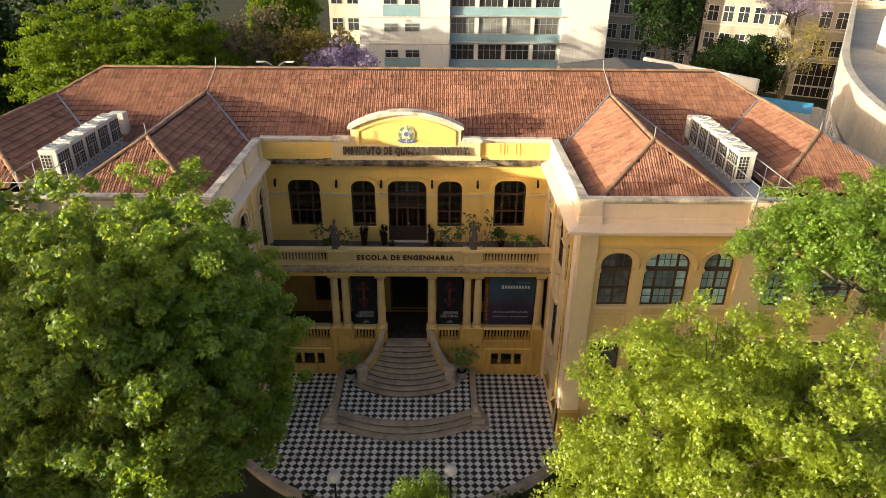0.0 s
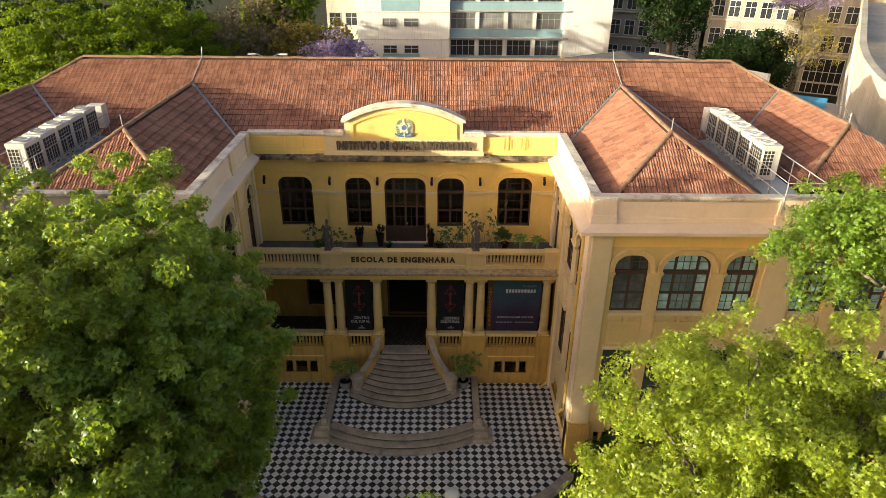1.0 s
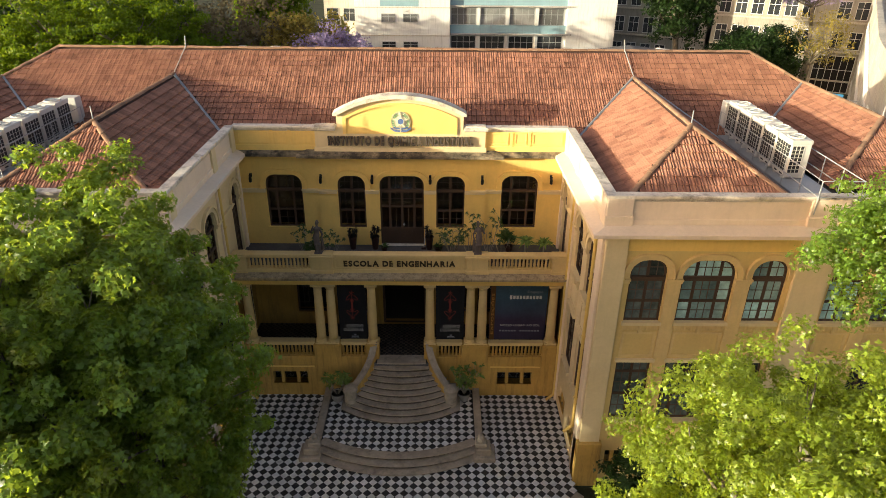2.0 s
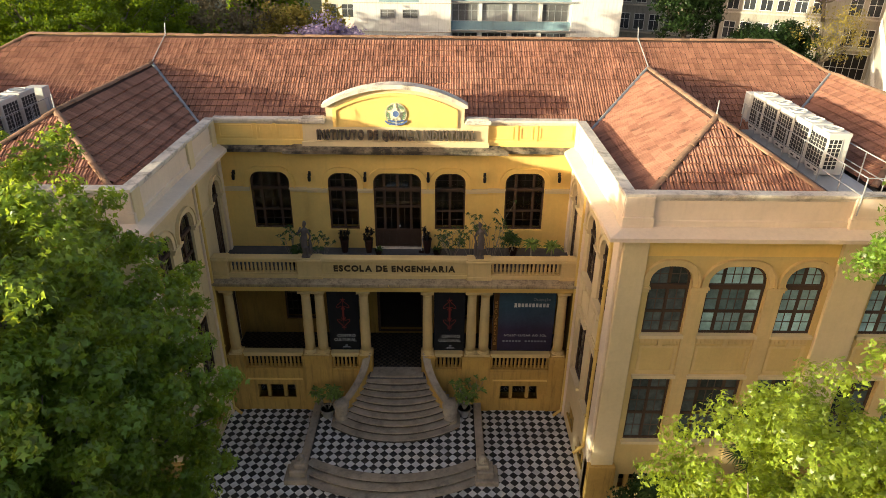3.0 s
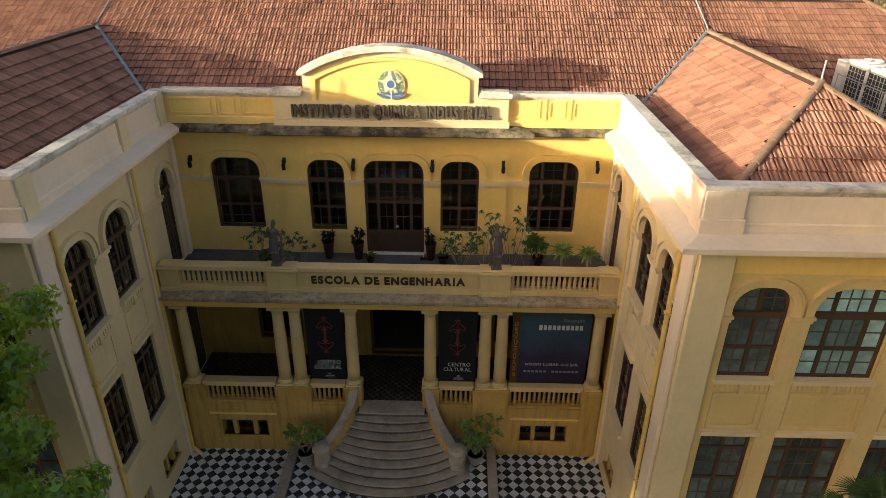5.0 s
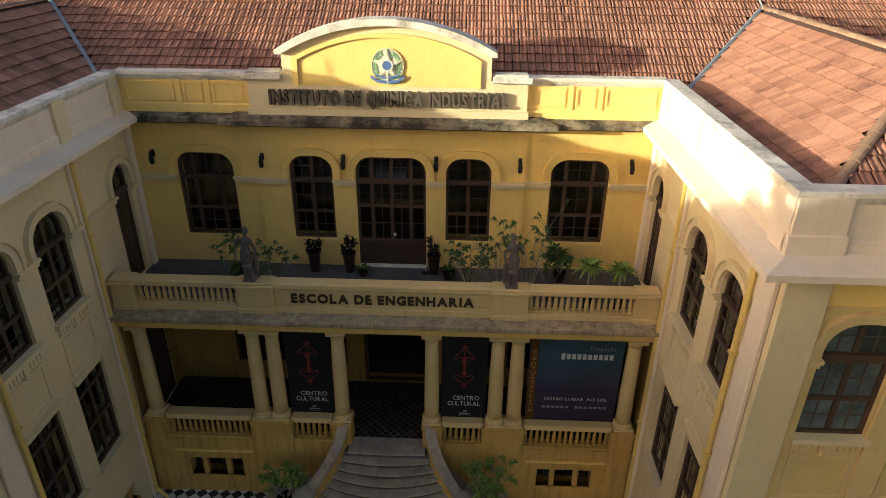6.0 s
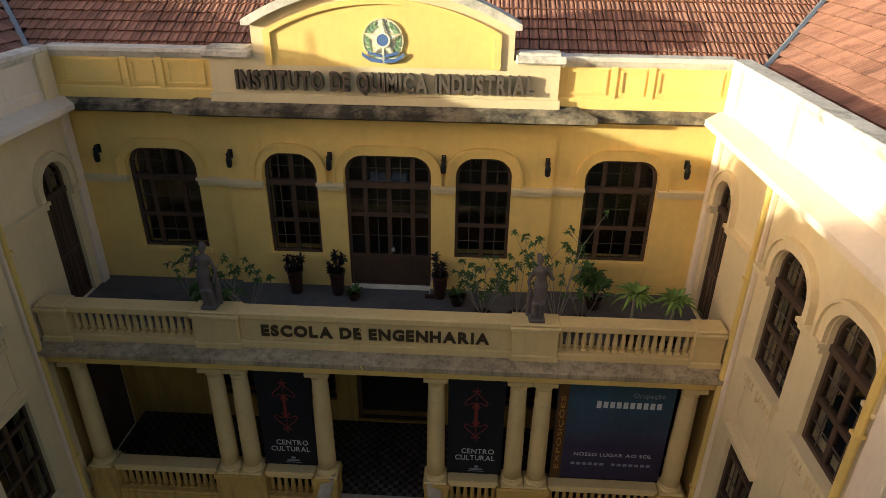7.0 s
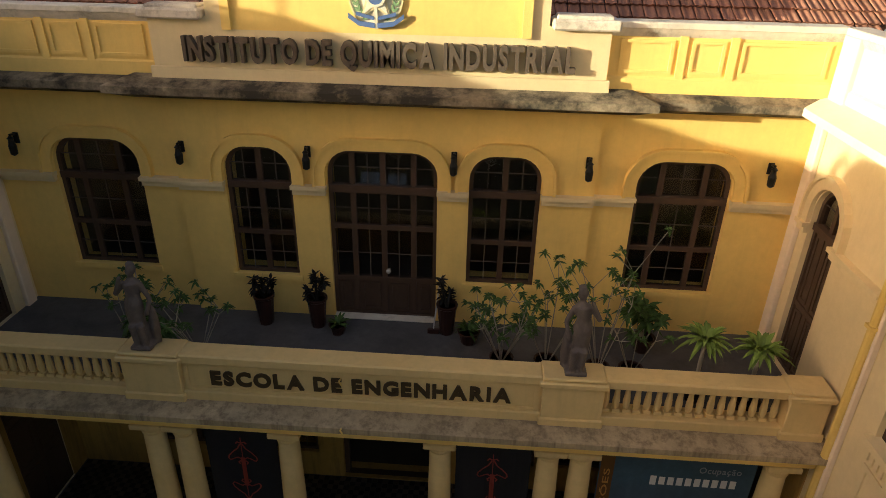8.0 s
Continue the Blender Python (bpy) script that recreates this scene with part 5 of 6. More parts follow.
def pot_parts(thing, r, h, mat):
    bm = bmesh.new()
    lathe(bm, [(r * 0.66, 0), (r * 0.72, h * 0.1), (r * 0.95, h * 0.9), (r * 1.06, h * 0.93), (r * 1.06, h), (r * 0.9, h), (r * 0.86, h * 0.88)], 14)
    part("pot", bm, mat, thing, smooth=False)
    bm = bmesh.new()
    lathe(bm, [(r * 0.88, h * 0.84), (r * 0.88, h * 0.88)], 12)
    part("soil", bm, EARTH, thing)


def blade(bm, base, way, length, width, droop, n=4):
    """A long drooping leaf with a fold along its middle."""
    base, way = Vector(base), Vector(way).normalized()
    side = way.cross(Vector((0, 0, 1)))
    side = side.normalized() if side.length > 0.01 else Vector((1, 0, 0))
    rows = []
    for i in range(n + 1):
        t = i / n
        p = base + way * (length * t) + Vector((0, 0, -droop * t * t * length))
        w = width * math.sin(math.pi * min(0.98, 0.15 + 0.85 * t)) * 0.5
        rows.append([bm.verts.new(p - side * w), bm.verts.new(p + Vector((0, 0, -w * 0.4))), bm.verts.new(p + side * w)])
    for a, b in zip(rows, rows[1:]):
        for j in (0, 1):
            bm.faces.new([a[j], a[j + 1], b[j + 1], b[j]])


def rosette(thing, z, n, length, width, droop, mat, rng, name="foliage", tilt=(15, 75)):
    bm = bmesh.new()
    for i in range(n):
        a, e = rng.uniform(0, 2 * math.pi), radians(rng.uniform(*tilt))
        blade(bm, (0.03 * math.cos(a), 0.03 * math.sin(a), z), (math.cos(a) * math.cos(e), math.sin(a) * math.cos(e), math.sin(e)), length * rng.uniform(0.7, 1.1), width, droop * rng.uniform(0.6, 1.2))
    part(name, bm, mat, thing)


def branchy(thing, z, rng, stems, height, spread, leaf, leaf_mat, per_tip=14, tips=3, stem_mat=TWIG, r=0.014):
    bm, lf = bmesh.new(), bmesh.new()
    for i in range(stems):
        a = rng.uniform(0, 2 * math.pi)
        p = Vector((0.05 * math.cos(a), 0.05 * math.sin(a), z))
        d = Vector((math.cos(a) * spread, math.sin(a) * spread, 1)).normalized()
        hh = height * rng.uniform(0.55, 1.0)
        q = p + d * hh * 0.68
        tube(bm, p, q, r, 5, r * 0.8)
        for t in range(tips):
            b = rng.uniform(0, 2 * math.pi)
            e = q + Vector((math.cos(b) * 0.28, math.sin(b) * 0.28, rng.uniform(0.05, 0.55))) * hh * 0.6
            tube(bm, q, e, r * 0.7, 5, r * 0.5)
            for k in range(per_tip):
                c, el = rng.uniform(0, 2 * math.pi), radians(rng.uniform(-15, 60))
                blade(lf, e, (math.cos(c) * math.cos(el), math.sin(c) * math.cos(el), math.sin(el)), leaf * rng.uniform(0.7, 1.2), leaf * 0.32, 0.5, 3)
    part("branchwork", bm, stem_mat, thing)
    part("foliage", lf, leaf_mat, thing)


rng = random.Random(5)
for x, y in ((-2.22, 30.68), (-1.22, 30.68), (1.20, 30.68)):
    p = empty("potted_cactus", "dark-leaved succulent in a tall dark brown pot on the terrace", "potted plant", "tall pots by the terrace door", at=(x, y, FLOOR_Z))
    pot_parts(p, 0.19, 0.62, POT_BROWN)
    bm = bmesh.new()
    for k in range(3):
        a = rng.uniform(0, 6.28)
        q = Vector((0.16 * math.cos(a), 0.16 * math.sin(a), rng.uniform(0.75, 1.1)))
        tube(bm, (0, 0, 0.52), q, 0.03, 6)
        for i in range(26):
            c, el = rng.uniform(0, 6.28), radians(rng.uniform(-30, 80))
            blade(bm, q - Vector((0, 0, rng.uniform(0, 0.25))), (math.cos(c) * math.cos(el), math.sin(c) * math.cos(el), math.sin(el)), 0.15, 0.07, 0.2, 2)
    part("foliage", bm, LEAF_DARK, p)
for x, y, h, n, mat, lab in ((-0.80, 30.45, 0.2, 16, LEAF, "small green plant in a dark pot by the door"), (1.62, 30.40, 0.25, 26, LEAF, "bushy green plant in a dark pot on the terrace"),
                             (-2.2, 29.35, 0.2, 30, LEAF, "grassy green plant in a low pot"), (-1.62, 29.25, 0.2, 10, LEAF_DARK, "dark succulent in a low pot"), (1.75, 29.25, 0.2, 18, LEAF_DARK, "dark succulent in a low pot"),
                             (5.30, 29.15, 0.25, 70, LEAF_PALE, "broad-leaved dracaena in a pot behind the balusters"), (6.05, 28.93, 0.25, 80, LEAF_PALE, "striped spider plant in a pot behind the balusters"),
                             (4.75, 30.45, 0.3, 40, LEAF, "leafy green plant in a dark pot under a window"), (-3.7, 29.3, 0.25, 30, LEAF, "low green plant behind a statue")):
    p = empty("potted_plant", lab, "potted plant", at=(x, y, FLOOR_Z))
    pot_parts(p, 0.16 if h < 0.24 else 0.2, h, POT_BROWN)
    big = x > 4 or x < -3
    if x > 5:
        rosette(p, h + 0.90, n, 0.52, 0.09, 0.7, mat, rng)
        bm = bmesh.new()
        tube(bm, (0, 0, h * 0.8), (0, 0, h + 0.93), 0.035, 8)
        part("stem", bm, TWIG, p)
    elif big:
        branchy(p, h * 0.8, rng, 6, 0.9, 0.35, 0.28, mat, 12, 3)
    else:
        rosette(p, h, n, 0.32, 0.06, 0.5, mat, rng)
for x, y, stems, hh, sp in ((-4.1, 29.4, 9, 1.75, 0.5), (-2.9, 29.3, 8, 1.7, 0.6), (2.2, 29.6, 17, 1.55, 0.5), (2.95, 29.6, 8, 1.9, 0.45), (3.8, 29.5, 9, 2.5, 0.36), (4.35, 29.5, 4, 1.6, 0.4)):
    p = empty("potted_shrub", "leggy shrub with thin pale stems and leaf tufts in a pot", "potted plant", "shrubs behind the statues", at=(x, y, FLOOR_Z))
    pot_parts(p, 0.2, 0.3, POT_BROWN)
    branchy(p, 0.25, rng, stems, hh, sp, 0.125, LEAF, 13, 3, r=0.010)
for x, y, hh, mat in ((-2.85, 27.5, 1.35, LEAF_PALE), (2.80, 27.6, 1.7, LEAF_PALE)):
    p = empty("potted_shrub", "leafy green shrub in a grey cement pot beside the steps", "potted plant", "pots beside the steps", at=(x, y, TERRACE))
    pot_parts(p, 0.3, 0.42, POT_GREY)
    branchy(p, 0.35, rng, 14, hh, 0.5, 0.2, mat, 9, 4, r=0.012)

bm = bmesh.new()
box(bm, -0.42, 0.40, -0.004, 0.004, 0.0, 0.40)
bmesh.ops.transform(bm, matrix=pose(0, MID_Y + 0.11, 9.06, -38, 0, 0), verts=bm.verts)
part("hopper_pane", bm, GLASS, school, "tilted open glass pane over the door").visible_shadow = False
bm = bmesh.new()
box(bm, -0.98, 0.96, MID_Y - 0.10, MID_Y + 0.18, FLOOR_Z, FLOOR_Z + 0.03, bevel=0.008)
part("door_step", bm, COPING, school, "pale marble doorstep")

broom = empty("broom", "thin white broom leaning against the wall beside the terrace door", "broom", at=(1.02, 30.78, FLOOR_Z))
bm = bmesh.new()
tube(bm, (-0.06, -0.16, 0.10), (0.03, 0.24, 0.98), 0.014, 6)
part("handle", bm, INK, broom)
bm = bmesh.new()
box(bm, -0.17, 0.05, -0.20, -0.13, 0.0, 0.11, bevel=0.015)
part("brush", bm, POT_BROWN, broom)
# two small flagpole hooks on the lettered parapet
for x, y, z in ((-0.28, 28.38, 6.98), (-0.22, 28.02, 6.34)):
    bm = bmesh.new()
    tube(bm, (x, y + 0.01, z), (x, y - 0.10, z + 0.04), 0.014, 6)
    tube(bm, (x, y - 0.10, z + 0.04), (x + 0.04, y - 0.10, z - 0.05), 0.014, 6)
    part("flag_hook", bm, PIPE, school, "small yellow iron hook")

# ---- air conditioning on the roofs ----
GRILLE = material("dark_grille", (0.045, 0.045, 0.047), 0.6, metal=0.3)


def condenser():
    """A slim outdoor unit: white casing, a dark wire-guarded coil on the long sides, louvres and a plain panel on the narrow ones."""
    hx, hy, top = 0.36, 0.48, 1.40
    c = empty("air_conditioner", "off-white outdoor condenser unit with a dark wire-guarded coil", "air conditioner", "condenser rows on the roof", at=(0, 0, 0))
    bm = bmesh.new()
    box(bm, -hx, hx, -hy, hy, 0.06, top, bevel=0.025)
    box(bm, -hx - 0.012, hx + 0.012, -hy - 0.012, hy + 0.012, top - 0.13, top + 0.015, bevel=0.02)
    for y in (-0.28, 0.28):
        box(bm, -hx - 0.02, hx + 0.02, y - 0.06, y + 0.06, 0.0, 0.065)
    part("casing", bm, ACWHITE, c)
    bm = bmesh.new()
    lathe(bm, [(0.31, top + 0.01), (0.31, top + 0.055), (0.285, top + 0.065), (0.275, top + 0.03)], 22)
    part("fan_ring", bm, ACWHITE, c)
    bm = bmesh.new()
    lathe(bm, [(0.274, top + 0.016), (0.274, top + 0.022)], 22)
    part("fan_well", bm, GRILLE, c, "dark well under the fan guard")
    bm = bmesh.new()
    for i in range(8):
        a = math.pi * i / 8
        tube(bm, (0.28 * math.cos(a), 0.28 * math.sin(a), top + 0.05), (-0.28 * math.cos(a), -0.28 * math.sin(a), top + 0.05), 0.005, 4)
    lathe(bm, [(0.06, top + 0.04), (0.06, top + 0.06)], 10)
    part("fan_guard", bm, METAL, c)
    for s in (-1, 1):
        bm = bmesh.new()
        box(bm, *sorted((s * (hx + 0.001), s * (hx + 0.008))), -hy + 0.05, hy - 0.05, 0.24, top - 0.16)
        g = part("coil", bm, GRILLE, c, "dark finned coil")
        bm = bmesh.new()
        for i in range(1, 5):
            y = -hy + 0.05 + (2 * hy - 0.1) * i / 5
            tube(bm, (s * (hx + 0.016), y, 0.24), (s * (hx + 0.016), y, top - 0.16), 0.007, 4)
        for i in range(8):
            z = 0.24 + (top - 0.40) * i / 7
            tube(bm, (s * (hx + 0.016), -hy + 0.05, z), (s * (hx + 0.016), hy - 0.05, z), 0.006, 4)
        tagged(part("wire_guard", bm, ACWHITE, g), kind="stuff")
        for y in (-0.2, 0.2):
            bm = bmesh.new()
            box(bm, *sorted((s * (hx + 0.001), s * (hx + 0.006))), y - 0.10, y + 0.10, 0.12, 0.17)
            part("base_slot", bm, GRILLE, c)
    bm = bmesh.new()
    box(bm, -hx + 0.05, 0.10, -hy - 0.006, -hy - 0.001, 0.24, top - 0.18)
    g = part("coil", bm, GRILLE, c, "dark finned coil")
    bm = bmesh.new()
    for i in range(4):
        x = -hx + 0.05 + (0.05 + hx) * i / 3
        tube(bm, (x, -hy - 0.014, 0.24), (x, -hy - 0.014, top - 0.18), 0.012, 4)
    for i in range(8):
        z = 0.24 + (top - 0.42) * i / 7
        tube(bm, (-hx + 0.05, -hy - 0.013, z), (0.10, -hy - 0.013, z), 0.011, 4)
    tagged(part("wire_guard", bm, ACWHITE, g), kind="stuff")
    return c


unit = condenser()
AC_ROWS = ((14.20, 26.66, 1.13), (-14.12, 26.3, 1.14))
for k, (x, y, step) in enumerate(AC_ROWS):
    s = 1 if x > 0 else -1
    deck = empty("roof_platform", "grey steel platform with a railing along the condensers", "platform", "condenser platforms", at=(x, 28.0, 11.4))
    bm = bmesh.new()
    for xx in (-0.62, 0.62):
        box(bm, xx - 0.05, xx + 0.05, -3.6, 3.6, 0.02, 0.12)
    for i in range(7):
        box(bm, -0.62, 0.62, -3.5 + i * 1.16 - 0.04, -3.5 + i * 1.16 + 0.04, -0.02, 0.02)
    part("beams", bm, METAL, deck)
    bm = bmesh.new()
    box(bm, -0.68, 0.68, -3.6, 3.6, 0.12, 0.15)
    part("deck", bm, METAL, deck)
    for xx in (-0.66, 0.66):
        for i in range(8):
            bm = bmesh.new()
            tube(bm, (xx, -4.6 + i * 1.17, 0.0), (xx, -4.6 + i * 1.17, 1.15), 0.02, 6)
            part("post", bm, METAL, deck)
        for z in (0.6, 1.13):
            bm = bmesh.new()
            tube(bm, (xx, -4.6, z), (xx, 3.6, z), 0.018, 6)
            part("rail", bm, METAL, deck)
    for z in (0.6, 1.13):
        bm = bmesh.new()
        tube(bm, (-0.66, -4.6, z), (0.66, -4.6, z), 0.018, 6)
        part("rail", bm, METAL, deck)
    for i in range(5):
        m = pose(x, y + i * step, 11.55)
        if k == 0 and i == 0:
            unit.matrix_basis = m
        else:
            copy_thing(unit, m)
    cab = empty("electrical_cabinet", "grey metal switch cabinet beside the condensers", "cabinet", at=(x - s * 0.1, 31.95, 11.42))
    bm = bmesh.new()
    box(bm, -0.35, 0.35, -0.25, 0.25, 0.4, 1.45, bevel=0.02)
    part("box", bm, ACWHITE, cab)
    bm = bmesh.new()
    for xx in (-0.28, 0.28):
        box(bm, xx - 0.03, xx + 0.03, -0.2, 0.2, 0.0, 0.4)
    part("stand", bm, METAL, cab)


# ---- trees ----
BARK = material("mottled_bark", (0.20, 0.165, 0.12), 0.9, dirt=(0.08, 0.065, 0.05), dirt_amount=0.7, vary=0.35, big=2.0, small=14, bump=0.5, bump_scale=18)


def leaf_material(name, base, trans, gloss=0.12):
    m = material(name, base, 0.42, vary=0.3, big=0.5, small=3.0, bump=0.0, spread=0.78, island=True, spec=gloss)
    nt = m.node_tree
    b = nt.nodes["Principled BSDF"]
    t = nt.nodes.new("ShaderNodeBsdfTranslucent")
    t.inputs["Color"].default_value = (*trans, 1)
    mix = nt.nodes.new("ShaderNodeMixShader")
    mix.inputs["Fac"].default_value = 0.40
    out = nt.nodes["Material Output"]
    nt.links.new(b.outputs["BSDF"], mix.inputs[1])
    nt.links.new(t.outputs["BSDF"], mix.inputs[2])
    nt.links.new(mix.outputs["Shader"], out.inputs["Surface"])
    return m


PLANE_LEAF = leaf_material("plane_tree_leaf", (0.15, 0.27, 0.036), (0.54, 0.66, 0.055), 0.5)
# Brighter copy of PLANE_LEAF: the sun on the right tree is in its colour.
SUNLIT_LEAF = leaf_material("sunlit_plane_leaf", (0.235, 0.325, 0.035), (0.74, 0.80, 0.08), 0.5)
FAR_LEAF = leaf_material("far_green_leaf", (0.10, 0.175, 0.010), (0.26, 0.36, 0.012))
DARK_LEAF = leaf_material("dark_green_leaf", (0.03, 0.065, 0.018), (0.05, 0.09, 0.02))
YELLOW_LEAF = leaf_material("yellowing_leaf", (0.34, 0.28, 0.07), (0.42, 0.34, 0.07))
VIOLET = leaf_material("violet_blossom", (0.46, 0.37, 0.56), (0.5, 0.4, 0.6))
BROWN_LEAF = leaf_material("dry_brown_leaf", (0.21, 0.17, 0.10), (0.22, 0.18, 0.09))

# one leaf: three lobes, slightly folded
LEAF_V = np.array([(0, 0, 0), (-0.42, 0.28, 0.10), (-0.16, 0.42, 0.03), (0, 1.0, -0.10), (0.16, 0.42, 0.03), (0.42, 0.28, 0.10), (0, 0.4, -0.02)])
LEAF_F = [(0, 6, 2, 1), (6, 3, 2), (0, 5, 4, 6), (6, 4, 3)]
PLANE_V = np.array([(0, 0, 0), (-0.62, 0.42, -0.06), (-0.17, 0.48, 0.06), (0, 1.0, -0.12), (0.17, 0.48, 0.06), (0.62, 0.42, -0.06)])
PLANE_F = [(0, 2, 1), (0, 4, 3, 2), (0, 5, 4)]
SIMPLE_V = np.array([(0, 0, 0), (-0.38, 0.5, 0.10), (0, 1.0, -0.08), (0.38, 0.5, 0.10)])
SIMPLE_F = [(0, 2, 1), (0, 3, 2)]


def leaf_mesh(name, spots, size, rs, simple=False):
    """spots: array of (place, outward way); a leaf at each, turned at random about outwards and up."""
    lv, lf = (PLANE_V, PLANE_F) if simple == "plane" else (SIMPLE_V, SIMPLE_F) if simple else (LEAF_V, LEAF_F)
    n = len(spots)
    place, way = spots[:, :3], spots[:, 3:]
    way = way + rs.normal(0, 0.55, (n, 3)) + np.array((0, 0, 0.15))
    nrm = way / np.linalg.norm(way, axis=1, keepdims=True)
    tip = np.cross(nrm, rs.normal(0, 1, (n, 3))) + np.array((0, 0, -0.25))
    tip -= nrm * np.sum(tip * nrm, axis=1, keepdims=True)
    tip /= np.linalg.norm(tip, axis=1, keepdims=True)
    side = np.cross(tip, nrm)
    k = size * rs.uniform(0.65, 1.25, (n, 1, 1))
    v = place[:, None, :] + k * (lv[None, :, 0, None] * side[:, None, :] + lv[None, :, 1, None] * tip[:, None, :] + lv[None, :, 2, None] * nrm[:, None, :])
    m = len(lv)
    me = bpy.data.meshes.new(name)
    me.vertices.add(n * m)
    me.vertices.foreach_set("co", v.reshape(-1))
    loops = np.concatenate([(np.arange(n)[:, None] * m + np.array(f)[None, :]).reshape(-1) for f in lf])
    sizes = np.concatenate([np.full(n, len(f)) for f in lf])
    me.loops.add(len(loops))
    me.loops.foreach_set("vertex_index", loops)
    me.polygons.add(len(sizes))
    me.polygons.foreach_set("loop_start", np.concatenate(([0], np.cumsum(sizes)[:-1])))
    me.update(calc_edges=True)
    return me


def limb(bm, a, b, r0, r1, rng, bend=0.12, n=4):
    a, b = Vector(a), Vector(b)
    off = Vector((rng.uniform(-1, 1), rng.uniform(-1, 1), rng.uniform(-0.3, 0.6))) * (b - a).length * bend
    p = a
    for i in range(1, n + 1):
        t = i / n
        q = a.lerp(b, t) + off * math.sin(math.pi * t)
        tube(bm, p, q, r0 + (r1 - r0) * (i - 1) / n, 7, r0 + (r1 - r0) * t)
        p = q


def tree(base, crown, radii, clumps, per, size, mat, label, seed, spread=0.75, shell=0.55, trunk=0.28, lobes=9, simple=False, name="tree", group="", ragged=0.22, flat=0.0):
    """A trunk, limbs to lobes of the crown, twigs to leaf clumps, and every leaf."""
    rng, rs = random.Random(seed), np.random.RandomState(seed)
    thing = empty(name, label, "tree", group, at=(0, 0, 0))
    c, r = Vector(crown), Vector(radii)
    # lobes give the crown its uneven outline
    heads = []
    for i in range(lobes):
        a = 2 * math.pi * (i * 0.618)
        h = -0.75 + 1.6 * (i + 0.5) / lobes
        w = math.sqrt(max(0.05, 1 - min(1, abs(h)) ** 2)) * 0.62
        heads.append((Vector((c.x + r.x * w * math.cos(a), c.y + r.y * w * math.sin(a), c.z + r.z * h * 0.62)), rng.uniform(0.42, 0.60)))
    pts = []
    while len(pts) < clumps:
        hc, hr = heads[len(pts) % lobes]
        d = rs.normal(0, 1, 3)
        d /= np.linalg.norm(d)
        if d[2] < -0.5 and rs.rand() < 0.6:
            continue
        k = (shell + (1 - shell) * rs.rand()) * hr * (1 + rs.normal(0, ragged * 0.5))
        p = np.array(hc) + d * np.array(r) * k
        e = (p - np.array(c)) / np.array(r)
        if np.dot(e, e) > (1.12 + rs.normal(0, ragged * 0.5)) ** 2 or p[2] < base[2] + 1.2:
            continue
        pts.append(np.concatenate((p, d)))
    pts = np.array(pts)
    # leaves about each clump, denser on its outer side
    cl = np.repeat(pts, per, axis=0)
    off = rs.normal(0, 1, (len(cl), 3))
    off /= np.linalg.norm(off, axis=1, keepdims=True)
    rad = spread * rs.rand(len(cl), 1) ** 0.5 * rs.uniform(0.6, 1.15, (len(pts), 1)).repeat(per, axis=0)
    place = cl[:, :3] + off * rad * np.array((1, 1, 0.75 - flat))
    spots = np.concatenate((place, off * 0.6 + cl[:, 3:] * 0.5), axis=1)
    tagged(link_mesh("crown", leaf_mesh("crown", spots, size, rs, simple), mat, thing), kind="stuff")
    bm = bmesh.new()
    fork = Vector((base[0] + (c.x - base[0]) * 0.4, base[1] + (c.y - base[1]) * 0.4, max(base[2] + 1.5, c.z - r.z * 0.75)))
    limb(bm, base, fork, trunk, trunk * 0.75, rng, 0.05, 5)
    tube(bm, (base[0], base[1], base[2] - 0.15), (base[0], base[1], base[2] + 0.35), trunk * 1.5, 9, trunk)
    part("trunk", bm, BARK, thing, smooth=True)
    bm = bmesh.new()
    for hc, hr in heads:
        limb(bm, fork, hc, trunk * 0.42, trunk * 0.14, rng, 0.14, 5)
        for k in range(5):
            q = hc + Vector((rng.uniform(-1, 1) * r.x, rng.uniform(-1, 1) * r.y, rng.uniform(-0.5, 1) * r.z)) * hr * 0.5
            limb(bm, hc.lerp(fork, rng.uniform(0, 0.4)), q, trunk * 0.13, trunk * 0.03, rng, 0.15, 3)
    part("branchwork", bm, BARK, thing, smooth=True)
    return thing


tree((-6.4, 14.8, -0.3), (-6.05, 15.2, 10.6), (3.6, 4.35, 5.4), 1400, 170, 0.115, PLANE_LEAF, "large leafy plane tree beside the forecourt", 11, spread=0.36, trunk=0.34, lobes=34, ragged=0.1, simple="plane", group="plane trees before the school")
tree((-11.4, 15.2, -0.3), (-10.7, 15.3, 9.7), (4.2, 4.2, 4.95), 1300, 110, 0.135, PLANE_LEAF, "leafy plane tree crowding its neighbour before the wing", 18, spread=0.4, trunk=0.3, lobes=22, ragged=0.1, simple="plane", group="plane trees before the school")
tree((7.6, 11.2, -0.3), (8.4, 11.8, 9.6), (3.9, 3.6, 4.75), 1450, 160, 0.088, SUNLIT_LEAF, "round leafy tree with small leaves in a sunlit yellow-green", 12, spread=0.36, trunk=0.30, lobes=30, ragged=0.1, simple="plane", group="plane trees before the school")
tree((14.8, 18.2, -0.3), (15.4, 18.4, 12.75), (4.7, 3.1, 2.3), 430, 120, 0.115, PLANE_LEAF, "leafy plane tree reaching over the wing's front", 13, spread=0.46, trunk=0.2, lobes=12, simple="plane", group="plane trees before the school")
tree((1.0, 18.0, -0.3), (1.1, 18.0, 1.8), (1.3, 1.1, 1.4), 110, 50, 0.14, PLANE_LEAF, "small green tree in the garden before the forecourt", 14, spread=0.5, trunk=0.1, lobes=6)
